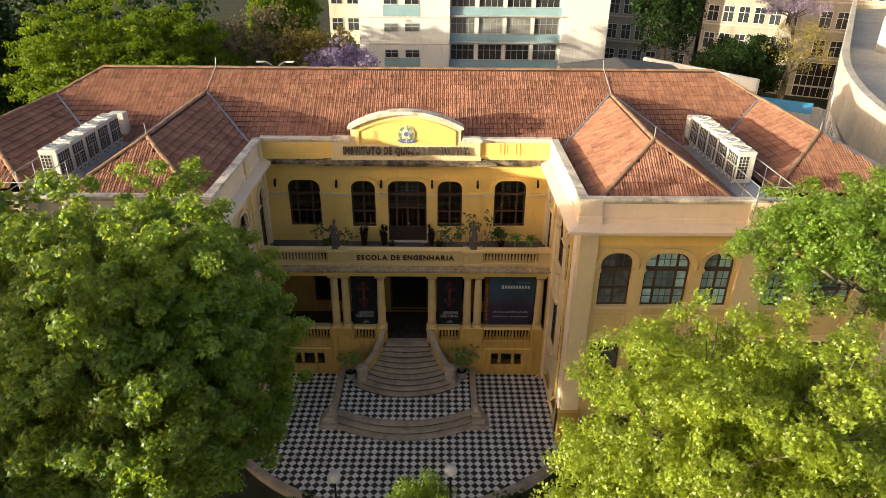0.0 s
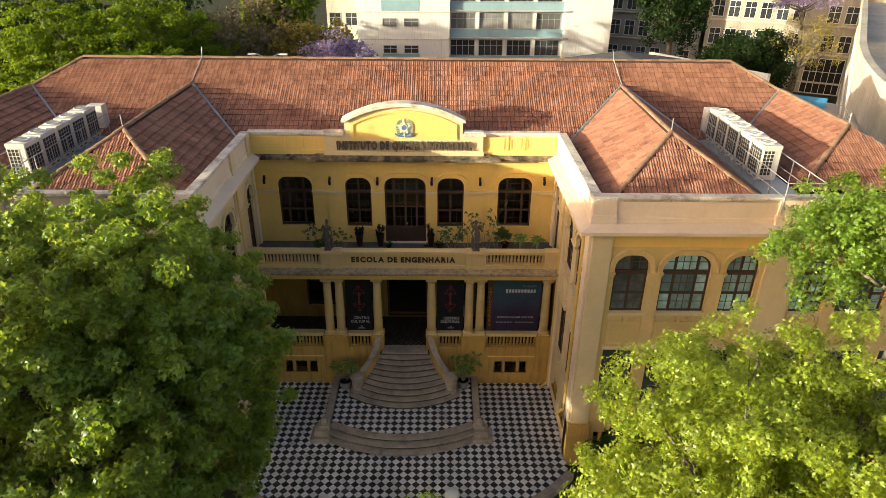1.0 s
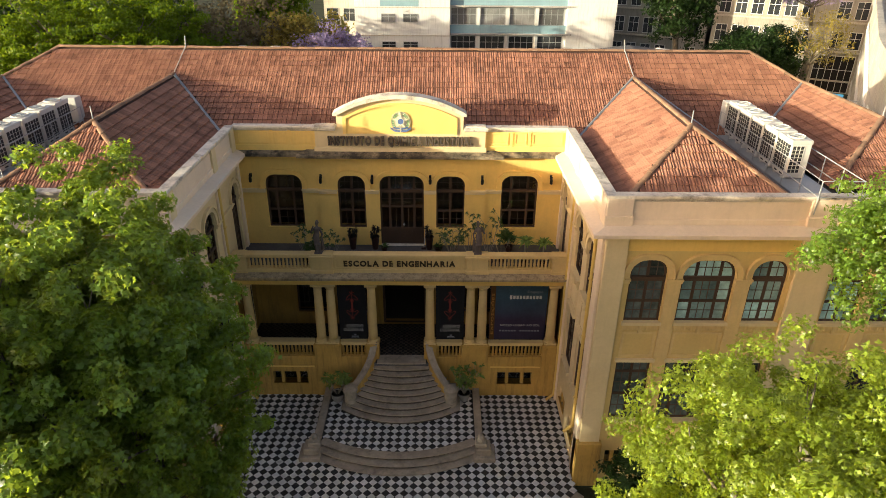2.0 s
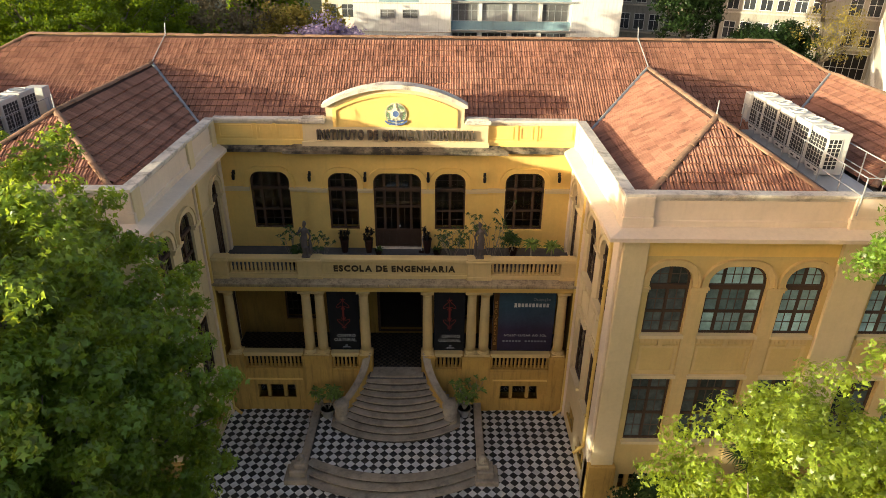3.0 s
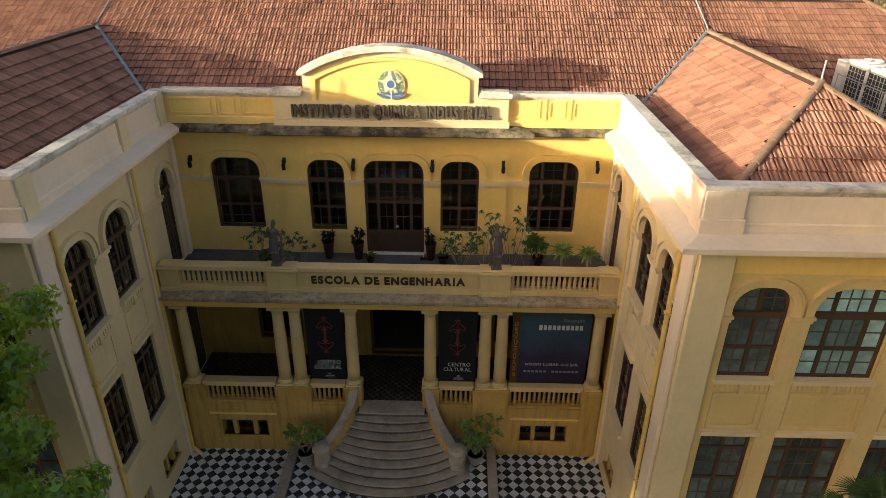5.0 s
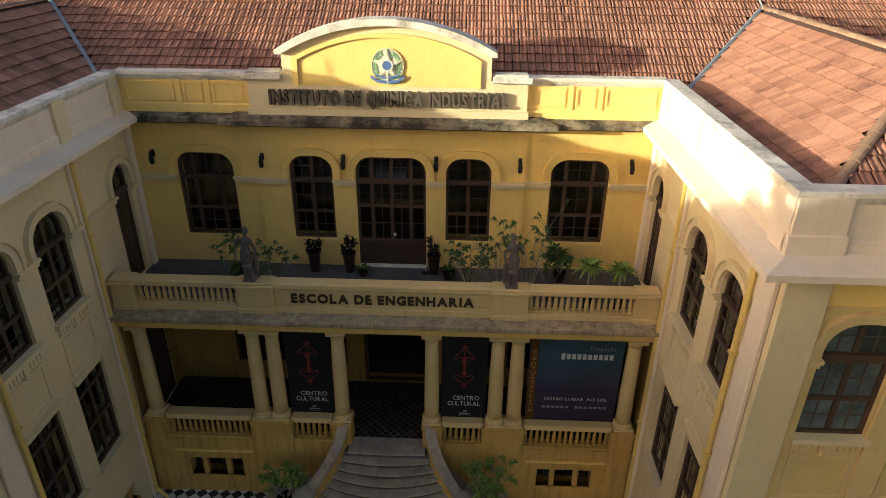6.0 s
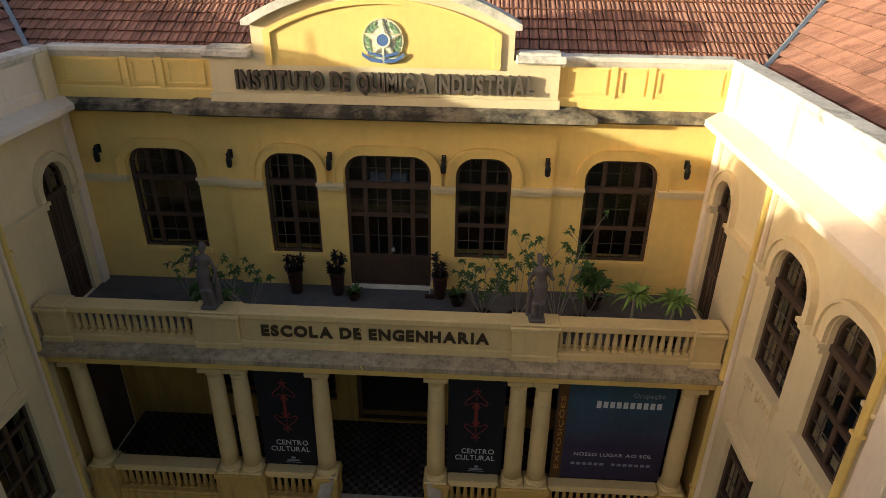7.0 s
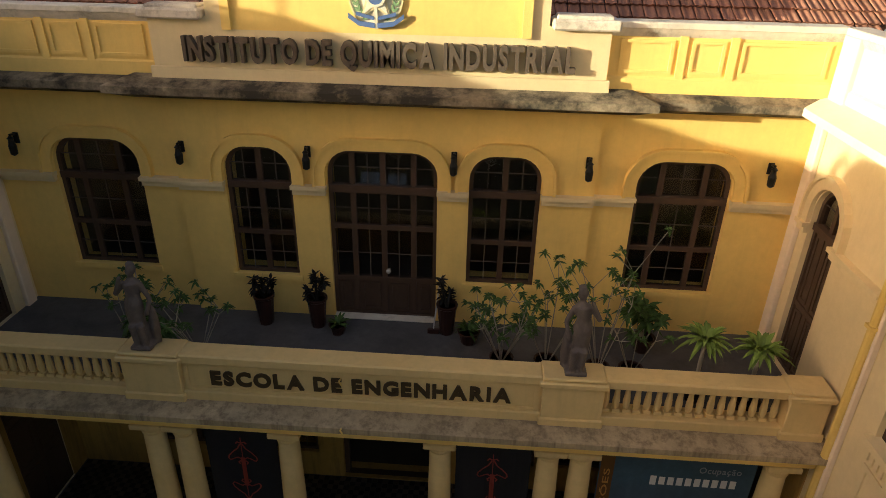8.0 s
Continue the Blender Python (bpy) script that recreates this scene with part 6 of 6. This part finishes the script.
# Next three stand out of view, added to block and dapple the sun.
tree((-16.5, 10.5, -0.3), (-16.6, 10.7, 10.8), (4.4, 4.7, 6.5), 800, 36, 0.27, PLANE_LEAF, "unseen leafy plane tree added to cast shade along the garden", 15, spread=0.55, trunk=0.32, lobes=12, simple=True, group="plane trees before the school")
tree((-15.0, 18.9, -0.3), (-15.0, 19.3, 8.8), (4.4, 3.8, 5.8), 900, 60, 0.27, PLANE_LEAF, "unseen leafy plane tree added to cast shade before the wing", 16, spread=0.8, trunk=0.3, lobes=12, simple=True, group="plane trees before the school")
tree((-25.0, 14.0, -0.3), (-25.0, 14.0, 8.0), (5.0, 5.0, 5.6), 340, 46, 0.3, PLANE_LEAF, "unseen leafy plane tree added to cast shade along the garden", 17, spread=0.9, trunk=0.32, lobes=12, simple=True, group="plane trees before the school")
# behind the school
tree((-24, 50, -0.3), (-21.2, 50, 10.0), (8.2, 7.2, 6.4), 1300, 100, 0.19, FAR_LEAF, "broad rounded green tree behind the school", 21, spread=0.75, trunk=0.5, lobes=44, simple=True, flat=0.4, ragged=0.12)
tree((-12.5, 56, -0.3), (-13.5, 56, 10.5), (5.0, 4.0, 5.0), 170, 30, 0.32, BROWN_LEAF, "thin half-bare tree with brown twigs", 22, spread=1.1, trunk=0.3, lobes=12, simple=True)
tree((-14.4, 70, -0.3), (-14.2, 70, 12.0), (3.4, 3.0, 4.2), 160, 45, 0.42, FAR_LEAF, "tall green street tree behind the roof", 23, spread=1.1, trunk=0.35, lobes=8, simple=True)
tree((-6.2, 52, -0.3), (-6.0, 52, 10.3), (3.2, 2.6, 2.9), 170, 50, 0.22, VIOLET, "jacaranda in violet blossom", 24, spread=0.7, trunk=0.22, lobes=8, simple=True)
tree((-8.3, 55, -0.3), (-8.0, 55, 11.6), (3.4, 2.5, 2.4), 90, 34, 0.28, YELLOW_LEAF, "thin yellowing tree behind the jacaranda", 25, spread=0.8, trunk=0.2, lobes=7, simple=True)
tree((-1.2, 46, -0.3), (-1.2, 46, 8.6), (2.6, 2.0, 2.6), 90, 50, 0.3, FAR_LEAF, "green tree top behind the ridge", 26, spread=0.8, trunk=0.2, lobes=6, simple=True)
tree((28, 80, -0.3), (28, 80, 13.5), (4.0, 3.5, 7.5), 330, 60, 0.34, DARK_LEAF, "tall dark green tree between the buildings", 27, spread=1.1, trunk=0.4, lobes=10, simple=True)
tree((36.5, 78, -0.3), (36.5, 78, 6.0), (5.2, 3.5, 4.0), 340, 70, 0.26, DARK_LEAF, "dense dark green rounded tree", 28, spread=1.0, trunk=0.35, lobes=9, simple=True)
tree((41, 76, -0.3), (42, 76, 8.5), (3.6, 3.0, 3.4), 60, 30, 0.22, YELLOW_LEAF, "sparse tree with thin crown", 29, spread=1.0, trunk=0.3, lobes=9, simple=True)
tree((45, 84, -0.3), (44, 84, 12.4), (4.4, 3.0, 2.0), 70, 30, 0.24, VIOLET, "sparse jacaranda with violet blossom", 30, spread=0.9, trunk=0.25, lobes=8, simple=True)
tree((-40, 52, -0.3), (-37.5, 54, 10.0), (7.0, 6.0, 10.0), 420, 60, 0.42, DARK_LEAF, "dark green tree in shade", 31, spread=1.4, trunk=0.5, lobes=10, simple=True)
tree((-33, 72, -0.3), (-33, 72, 7.0), (12.0, 6.0, 8.0), 300, 50, 0.6, DARK_LEAF, "dark green tree far behind", 32, spread=1.7, trunk=0.5, lobes=10, simple=True)
tree((-18, 74, -0.3), (-22, 74, 6.0), (7.0, 5.0, 5.5), 260, 50, 0.5, FAR_LEAF, "green tree far behind", 33, spread=1.5, trunk=0.5, lobes=10, simple=True)
tree((-27, 36, -0.3), (-27, 36, 5.0), (3.6, 3.6, 4.2), 150, 40, 0.25, VIOLET, "jacaranda beside the wing", 34, spread=0.8, trunk=0.25, lobes=8, simple=True)
# shrubs at the foot of the wing; the unseen large one at x -12.8 is added to block low sun
for i, (x, y, r) in enumerate(((8.6, 21.6, 1.3), (12.6, 21.2, 1.3), (15.5, 21.0, 1.5), (-8.8, 21.6, 1.3), (-12.8, 18.6, 2.6), (4.5, 17.8, 1.1), (-3.6, 17.6, 1.2))):
    tree((x, y, -0.3), (x, y, 1.0 + r * 0.4), (r, r * 0.9, r), 60, 36, 0.17, DARK_LEAF, "dark green garden shrub", 50 + i, spread=0.4, trunk=0.06, lobes=5, name="shrub", group="garden shrubs")


# fan palm by the right wing
def fan_palm(x, y, z, seed):
    rng = random.Random(seed)
    p = empty("fan_palm", "green fan palm beside the wing", "palm", at=(x, y, -0.3))
    bm = bmesh.new()
    lathe(bm, [(0.20, 0.0), (0.15, 0.4), (0.14, z * 0.5), (0.16, z), (0.10, z + 0.2)], 10)
    part("trunk", bm, BARK, p)
    bm = bmesh.new()
    for k in range(26):
        a, e = rng.uniform(0, 2 * math.pi), radians(rng.uniform(-30, 65))
        d = Vector((math.cos(a) * math.cos(e), math.sin(a) * math.cos(e), math.sin(e)))
        hub = Vector((0, 0, z)) + d * rng.uniform(0.6, 0.95)
        tube(bm, (0, 0, z), hub, 0.018, 5)
        side = d.cross(Vector((0, 0, 1))).normalized()
        for j in range(17):
            t = radians(-85 + 170 * j / 16)
            blade(bm, hub, d * math.cos(t) + side * math.sin(t) + Vector((0, 0, 0.1)), 0.62 * rng.uniform(0.85, 1.1), 0.05, 0.35, 3)
    part("fronds", bm, LEAF, p)


fan_palm(11.3, 21.2, 5.4, 3)
fan_palm(9.0, 20.9, 2.6, 4)

# garden lamps
for x, y in ((-1.85, 16.7), (2.04, 17.0)):
    g = empty("garden_lamp", "white globe lamp on a dark post in the garden", "street lamp", "garden lamps", at=(x, y, -0.3))
    bm = bmesh.new()
    lathe(bm, [(0.10, 0), (0.10, 0.3), (0.05, 0.4), (0.035, 4.85)], 10)
    part("post", bm, IRON, g)
    bm = bmesh.new()
    lathe(bm, [(0.06, 4.85), (0.19, 4.93), (0.24, 5.05), (0.19, 5.17), (0.05, 5.2)], 14)
    part("globe", bm, ACWHITE, g, smooth=True)

# ---- neighbouring buildings ----
PANE_FAR = material("dark_far_window", (0.06, 0.065, 0.07), 0.15, vary=0.4, big=0.5, spread=0.5, spec=0.7)


def facade_windows(b, origin, along, rows, win, mat_frame, name="window"):
    """rows: (distance along, height, width, tall). Recessed pane with a frame and cross bars."""
    origin, along = Vector(origin), Vector(along).normalized()
    out = Vector((along.y, -along.x, 0))
    for u, v, w, h in rows:
        put = lambda a, c, d: tuple(origin + along * (u + a) + Vector((0, 0, v + c)) - out * d)
        bm = bmesh.new()
        prism(bm, [rect(0, w, 0, h), rect(0.07, w - 0.07, 0.07, h - 0.07)], lambda a, c, d: put(a, c, -0.06 + d), 0.10)
        k = max(2, round(w / 0.8))
        for i in range(1, k):
            pbox(bm, put, w * i / k - 0.03, w * i / k + 0.03, 0.05, h - 0.05, -0.03, 0.03)
        pbox(bm, put, 0.05, w - 0.05, h * 0.62 - 0.03, h * 0.62 + 0.03, -0.025, 0.03)
        f = part(name, bm, mat_frame, b)
        bm = bmesh.new()
        pbox(bm, put, 0.05, w - 0.05, 0.05, h - 0.05, -0.012, 0.0)
        part("pane", bm, win, f)


white_block = empty("apartment_block", "white rendered apartment block with a pale blue window bay", "building")
TY = 88.0
CURTAIN = material("grey_curtained_window", (0.30, 0.30, 0.29), 0.25, vary=0.4, big=0.6, spread=0.5, spec=0.6)
boxes("wall", [(-8.8, 2.8, TY, TY + 18, -0.3, 26)], WHITE, white_block)
boxes("wall", [(2.8, 17.2, TY + 0.9, TY + 18, -0.3, 26)], WHITE, white_block)
boxes("wall", [(17.2, 23.2, TY + 0.5, TY + 18, -0.3, 26)], WHITE, white_block)
boxes("wall", [(-13.0, -8.8, TY + 3, TY + 18, -0.3, 26)], BUFF, white_block)
for k in range(6):
    z = 1.42 + 3.28 * k                     # sill of each storey
    boxes("blue_panel", [(2.82, 17.2, TY + 0.72, TY + 0.903, z - 0.98, z - 0.02)], BLUE, white_block)
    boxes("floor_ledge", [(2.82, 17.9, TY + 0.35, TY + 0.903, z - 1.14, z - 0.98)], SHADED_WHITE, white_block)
    boxes("floor_ledge", [(-8.82, 2.81, TY - 0.05, TY + 0.02, z + 2.0, z + 2.1)], BUFF, white_block)
    for i in range(1, 4):
        x = 2.8 + 3.6 * i
        boxes("post", [(x - 0.2, x + 0.14, TY + 0.66, TY + 0.903, z - 0.02, z + 2.14)], WHITE, white_block)
    facade_windows(white_block, (2.8, TY + 0.90, 0), (1, 0, 0), [(0.15 + 3.6 * i, z, 3.1, 1.98) for i in range(4)], PANE_FAR if k % 2 else CURTAIN, METAL)
    facade_windows(white_block, (-8.8, TY, 0), (1, 0, 0), [(3.2, z + 0.35, 1.75, 1.0), (5.85, z + 0.35, 1.85, 1.0)], CURTAIN if k % 2 == 0 else PANE_FAR, METAL)
    if k % 2:
        boxes("blue_panel", [(-5.7, -1.0, TY - 0.03, TY + 0.02, z - 1.1, z + 0.3)], BLUE, white_block)
    facade_windows(white_block, (-13.0, TY + 3, 0), (1, 0, 0), [(0.3, z, 1.5, 1.6), (2.4, z, 1.5, 1.6)], PANE_FAR, METAL)

# Flat near-black pane colour that stands for the shade inside the entrance.
ENTRANCE_SHADE = material("entrance_in_shade", (0.02, 0.018, 0.016), 0.8)
# Left part of the hall: its shade is put into a greyer colour.
HALL_SHADED = material("shaded_hall_render", (0.36, 0.335, 0.29), 0.9, dirt=(0.12, 0.11, 0.1), streak=True, dirt_amount=0.6, vary=0.2, big=0.2)
# Weathered cream, darkened further because the wall lies out of direct sun.
HALL_CREAM = material("weathered_cream_render", (0.42, 0.375, 0.305), 0.9, dirt=(0.16, 0.14, 0.11), streak=True, dirt_amount=0.7, vary=0.2, big=0.2)
hall = empty("college_block", "long weathered cream building with rows of tall windows", "building")


def slab(bm, a, b, depth, z0, z1):
    a, b = Vector((*a, 0)), Vector((*b, 0))
    d = (b - a).normalized()
    n = Vector((-d.y, d.x, 0)) * depth
    vs = [bm.verts.new(p + Vector((0, 0, z))) for z in (z0, z1) for p in (a, b, b + n, a + n)]
    for f in ((0, 3, 2, 1), (4, 5, 6, 7), (0, 1, 5, 4), (1, 2, 6, 5), (2, 3, 7, 6), (3, 0, 4, 7)):
        bm.faces.new([vs[i] for i in f])


for a, b, lab in (((23, 106.5), (38.6, 98.5), 0), ((38.6, 97), (66, 83), 1)):
    bm = bmesh.new()
    slab(bm, a, b, 14, -0.3, 21)
    part("wall", bm, HALL_CREAM if lab else HALL_SHADED, hall)
    d = (Vector((*b, 0)) - Vector((*a, 0)))
    L = d.length
    n = int(L / 1.95)
    for k in range(6):
        z = 1.6 + 3.6 * k
        rows = [(0.5 + i * (L - 1) / n, z, 1.45, 2.15) for i in range(n) if i % 7 != 6 and not (lab and k == 0 and 11.5 < 0.5 + i * (L - 1) / n < 18.5)]
        if lab and k == 0:
            facade_windows(hall, (*a, 0), d, [(13.2, -0.2, 4.6, 4.6)], ENTRANCE_SHADE, WHITE, "entrance")
        facade_windows(hall, (*a, 0), d, rows, PANE_FAR, WHITE)
        bm = bmesh.new()
        o = Vector((d.y, -d.x, 0)).normalized() * 0.25
        slab(bm, (a[0] + o.x, a[1] + o.y), (b[0] + o.x, b[1] + o.y), 0.3, z - 0.45, z - 0.25)
        part("string_course", bm, BUFF, hall)

WORN_WHITE = material("worn_cream_white_render", (0.56, 0.52, 0.44), 0.9, dirt=(0.26, 0.23, 0.18), streak=True, dirt_amount=0.7, vary=0.25, big=0.3, small=4)
curved = empty("curved_building", "white art deco building with a rounded corner and a roof terrace", "building")
BEND = ((31.4, 49.7), (24.2, 37.0), (23.2, 27.5))      # the rounded corner
plan = [(52, 84.5), (31.4, 49.7)] + [tuple((1 - t) ** 2 * a + 2 * t * (1 - t) * b + t * t * c for a, b, c in zip(*BEND)) for t in [0.1 * k for k in range(1, 11)]] + [(64, 27.5), (64, 84.5)]
bm = bmesh.new()
prism(bm, plan, lambda u, v, d: (u, v, -0.3 + d), 12.2)
part("wall", bm, WORN_WHITE, curved)
bm = bmesh.new()
sweep(bm, plan[:-1], [(-0.35, 11.8), (0.0, 11.8), (0.0, 12.7), (0.12, 12.78), (0.12, 12.95), (-0.35, 12.95)], out=-1.0)
part("parapet", bm, WORN_WHITE, curved)
bm = bmesh.new()
sweep(bm, plan[:-1], [(0.0, 9.3), (0.3, 9.3), (0.35, 9.45), (0.0, 9.5)], out=-1.0)
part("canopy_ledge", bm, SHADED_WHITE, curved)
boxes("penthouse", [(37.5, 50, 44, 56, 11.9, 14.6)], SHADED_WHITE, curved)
boxes("roof_ledge", [(36.8, 51, 43.2, 44.2, 14.2, 14.5)], BUFF, curved)
for i in range(len(plan) - 5):
    a, b = Vector((*plan[i], 0)), Vector((*plan[i + 1], 0))
    if i < 2:
        cnt = max(1, int((b - a).length / 1.5))
        for z in (1.4, 5.0, 8.2 if i == 0 else 7.4):
            rows = [(0.3 + j * (b - a).length / cnt, z, 0.9, 1.1) for j in range(cnt)]
            facade_windows(curved, tuple(a), b - a, rows, PANE_FAR, WHITE)
    else:
        L = (b - a).length
        for z in (3.6, 7.0):
            facade_windows(curved, tuple(a), b - a, [(0.08, z, L - 0.16, 1.9)], PANE_FAR, WHITE)

# a long row of houses west of the garden, out of view, added to block the low sun
west = empty("terraced_houses", "plain unseen row of houses added to block the low sun", "building")
boxes("wall", [(-62, -48, -45, 48, -0.3, 8.4)], BUFF, west)
bm = bmesh.new()
prism(bm, [(-62.3, 8.4), (-47.7, 8.4), (-55, 9.9)], lambda u, v, d: (u, -45.3 + d, v), 93.6)
part("roof", bm, ROOF_ONE, west)

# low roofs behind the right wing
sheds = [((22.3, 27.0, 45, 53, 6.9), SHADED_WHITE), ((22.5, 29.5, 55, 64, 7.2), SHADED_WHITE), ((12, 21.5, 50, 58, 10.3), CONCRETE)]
for (x0, x1, y0, y1, z), mat in sheds:
    b = empty("low_outbuilding", "low flat-roofed outbuilding behind the school", "building", "outbuildings")
    boxes("wall", [(x0, x1, y0, y1, -0.3, z - 0.35)], BUFF, b)
    bm = bmesh.new()
    prism(bm, [(x0 - 0.2, z - 0.35), (x1 + 0.2, z - 0.35), (x1 + 0.2, z - 0.1), ((x0 + x1) / 2, z + 0.5), (x0 - 0.2, z - 0.1)], lambda u, v, d: (u, y0 - 0.2 + d, v), y1 - y0 + 0.4)
    part("roof", bm, mat, b)
    boxes("roof_edge", [(x0 - 0.25, x1 + 0.25, y0 - 0.3, y0 - 0.2, z - 0.45, z - 0.05)], mat, b)
TARP = material("blue_tarpaulin", (0.04, 0.22, 0.42), 0.5, vary=0.2)
bm = bmesh.new()
sweep(bm, [(29.2, 56.6), (30.8, 55.4), (32.6, 54.2)], [(0.0, 7.9), (0.3, 7.7), (0.5, 7.1), (0.45, 7.1), (0.25, 7.6), (0.0, 7.8)])
tagged(part("awning", bm, TARP), "blue tarpaulin awning over a yard", "awning")
boxes_ob = boxes("yard_slab", [(27.2, 33, 46, 58, -0.3, 6.0), (33, 40, 56, 66, -0.3, 4.6)], SHADED_WHITE)
tagged(boxes_ob, "grey paved yard terrace", "terrace", kind="structure")

yard_wall = boxes("boundary_wall", [(0, 13.2, -0.2, 0.2, -0.3, 8.1)], WHITE)
yard_wall.matrix_basis = pose(23.8, 73.0, 0, 0, 0, -54)
tagged(yard_wall, "low white boundary wall behind the outbuildings", "wall", kind="structure")
railing = empty("yard_railing", "grey steel railing along the yard", "railing", at=(32.6, 54.2, 6.0))
for i in range(6):
    bm = bmesh.new()
    tube(bm, (0.55 * i, -0.5 * i, 0.0), (0.55 * i, -0.5 * i, 1.6), 0.04, 6)
    part("post", bm, METAL, railing)
for z in (0.8, 1.55):
    bm = bmesh.new()
    tube(bm, (0, 0, z), (2.75, -2.5, z), 0.04, 6)
    part("rail", bm, METAL, railing)

# street lamp behind the ridge
for x, y, z in ((-10.1, 48.0, 12.2),):
    g = empty("street_lamp", "grey street lamp with two curved arms", "street lamp", at=(x, y, -0.3))
    bm = bmesh.new()
    tube(bm, (0, 0, 0), (0, 0, z - 0.6), 0.09, 8, 0.06)
    part("post", bm, METAL, g)
    for s in (-1, 1):
        bm = bmesh.new()
        p = Vector((0, 0, z - 0.65))
        for i in range(1, 7):
            a = math.pi / 2 * i / 6
            q = Vector((s * 0.9 * (1 - math.cos(a)), 0, z - 0.65 + 0.95 * math.sin(a)))
            tube(bm, p, q, 0.05, 6)
            p = q
        arm = part("arm", bm, METAL, g)
        bm = bmesh.new()
        box(bm, min(s * 0.8, s * 1.35), max(s * 0.8, s * 1.35), -0.12, 0.12, z + 0.22, z + 0.34, bevel=0.04)
        part("lamp_head", bm, ACWHITE, arm)


# ---- forecourt tiles, piece by piece ----
SIDE_T = 0.25
H = SIDE_T / math.sqrt(2)
PHASE = (0.0, 0.0)


def floor_tile_mesh(name):
    a, b, r = H - 0.006, H - 0.014, 0.0
    v = [(0, -a, -0.022), (a, 0, -0.022), (0, a, -0.022), (-a, 0, -0.022), (0, -a, -0.005), (a, 0, -0.005), (0, a, -0.005), (-a, 0, -0.005), (0, -b, 0), (b, 0, 0), (0, b, 0), (-b, 0, 0)]
    f = [(8, 9, 10, 11)] + [(i, (i + 1) % 4, 4 + (i + 1) % 4, 4 + i) for i in range(4)] + [(4 + i, 4 + (i + 1) % 4, 8 + (i + 1) % 4, 8 + i) for i in range(4)]
    me = bpy.data.meshes.new(name)
    me.from_pydata(v, [], f)
    return me, v, f


white_me, TV, TF = floor_tile_mesh("white_tile")
black_me, _, _ = floor_tile_mesh("black_tile")
rng = random.Random(77)
low_in = [(COURT_R * math.sin(t), COURT_C[1] - (COURT_R - 0.05) * math.cos(t)) for t in [radians(-47.5 + 95 * i / 28) for i in range(29)]] + [(7.15, 28.5), (-7.15, 28.5)]
mid_in = [(x * 1.04, y + 0.09) for x, y in mid_arc] + [(3.33, 28.5), (-3.33, 28.5)]
mid_skip = [(x * 0.9, y + 0.35) for x, y in mid_arc] + [(3.0, 28.5), (-3.0, 28.5)]
spots = []
for i in range(-48, 49):
    for j in range(-4, 60):
        if (i + j) % 2:
            continue
        x, y = i * H + PHASE[0], 19.0 + j * H + PHASE[1]
        col = i % 2
        if inside(mid_in, x, y):
            spots.append((x, y, TERRACE, col, 0 if y > 24.0 else 1))
        if inside(low_in, x, y) and not inside(mid_skip, x, y):
            spots.append((x, y, 0.0, col, 1 if y < 24.2 and abs(x) < 4.6 else 2))
spots.sort(key=lambda s: s[4])
joined = ([], []), ([], [])
for k, (x, y, z, col, _) in enumerate(spots):
    z += rng.gauss(0, 0.0015)
    if k < 300:
        ob = link_mesh("white_tile" if col else "black_tile", white_me if col else black_me, TILE_WHITE if col else TILE_BLACK, forecourt)
        ob.location = (x, y, z)
        ob.rotation_euler = (rng.gauss(0, 0.003), rng.gauss(0, 0.003), 0)
    else:
        vs, fs = joined[col]
        n = len(vs)
        vs.extend((a + x, b + y, c + z) for a, b, c in TV)
        fs.extend(tuple(q + n for q in f) for f in TF)
for (vs, fs), mat, nm in ((joined[0], TILE_BLACK_J, "black_tiles"), (joined[1], TILE_WHITE_J, "white_tiles")):
    me = bpy.data.meshes.new(nm)
    me.from_pydata(vs, [], fs)
    tagged(link_mesh(nm, me, mat, forecourt), kind="stuff")
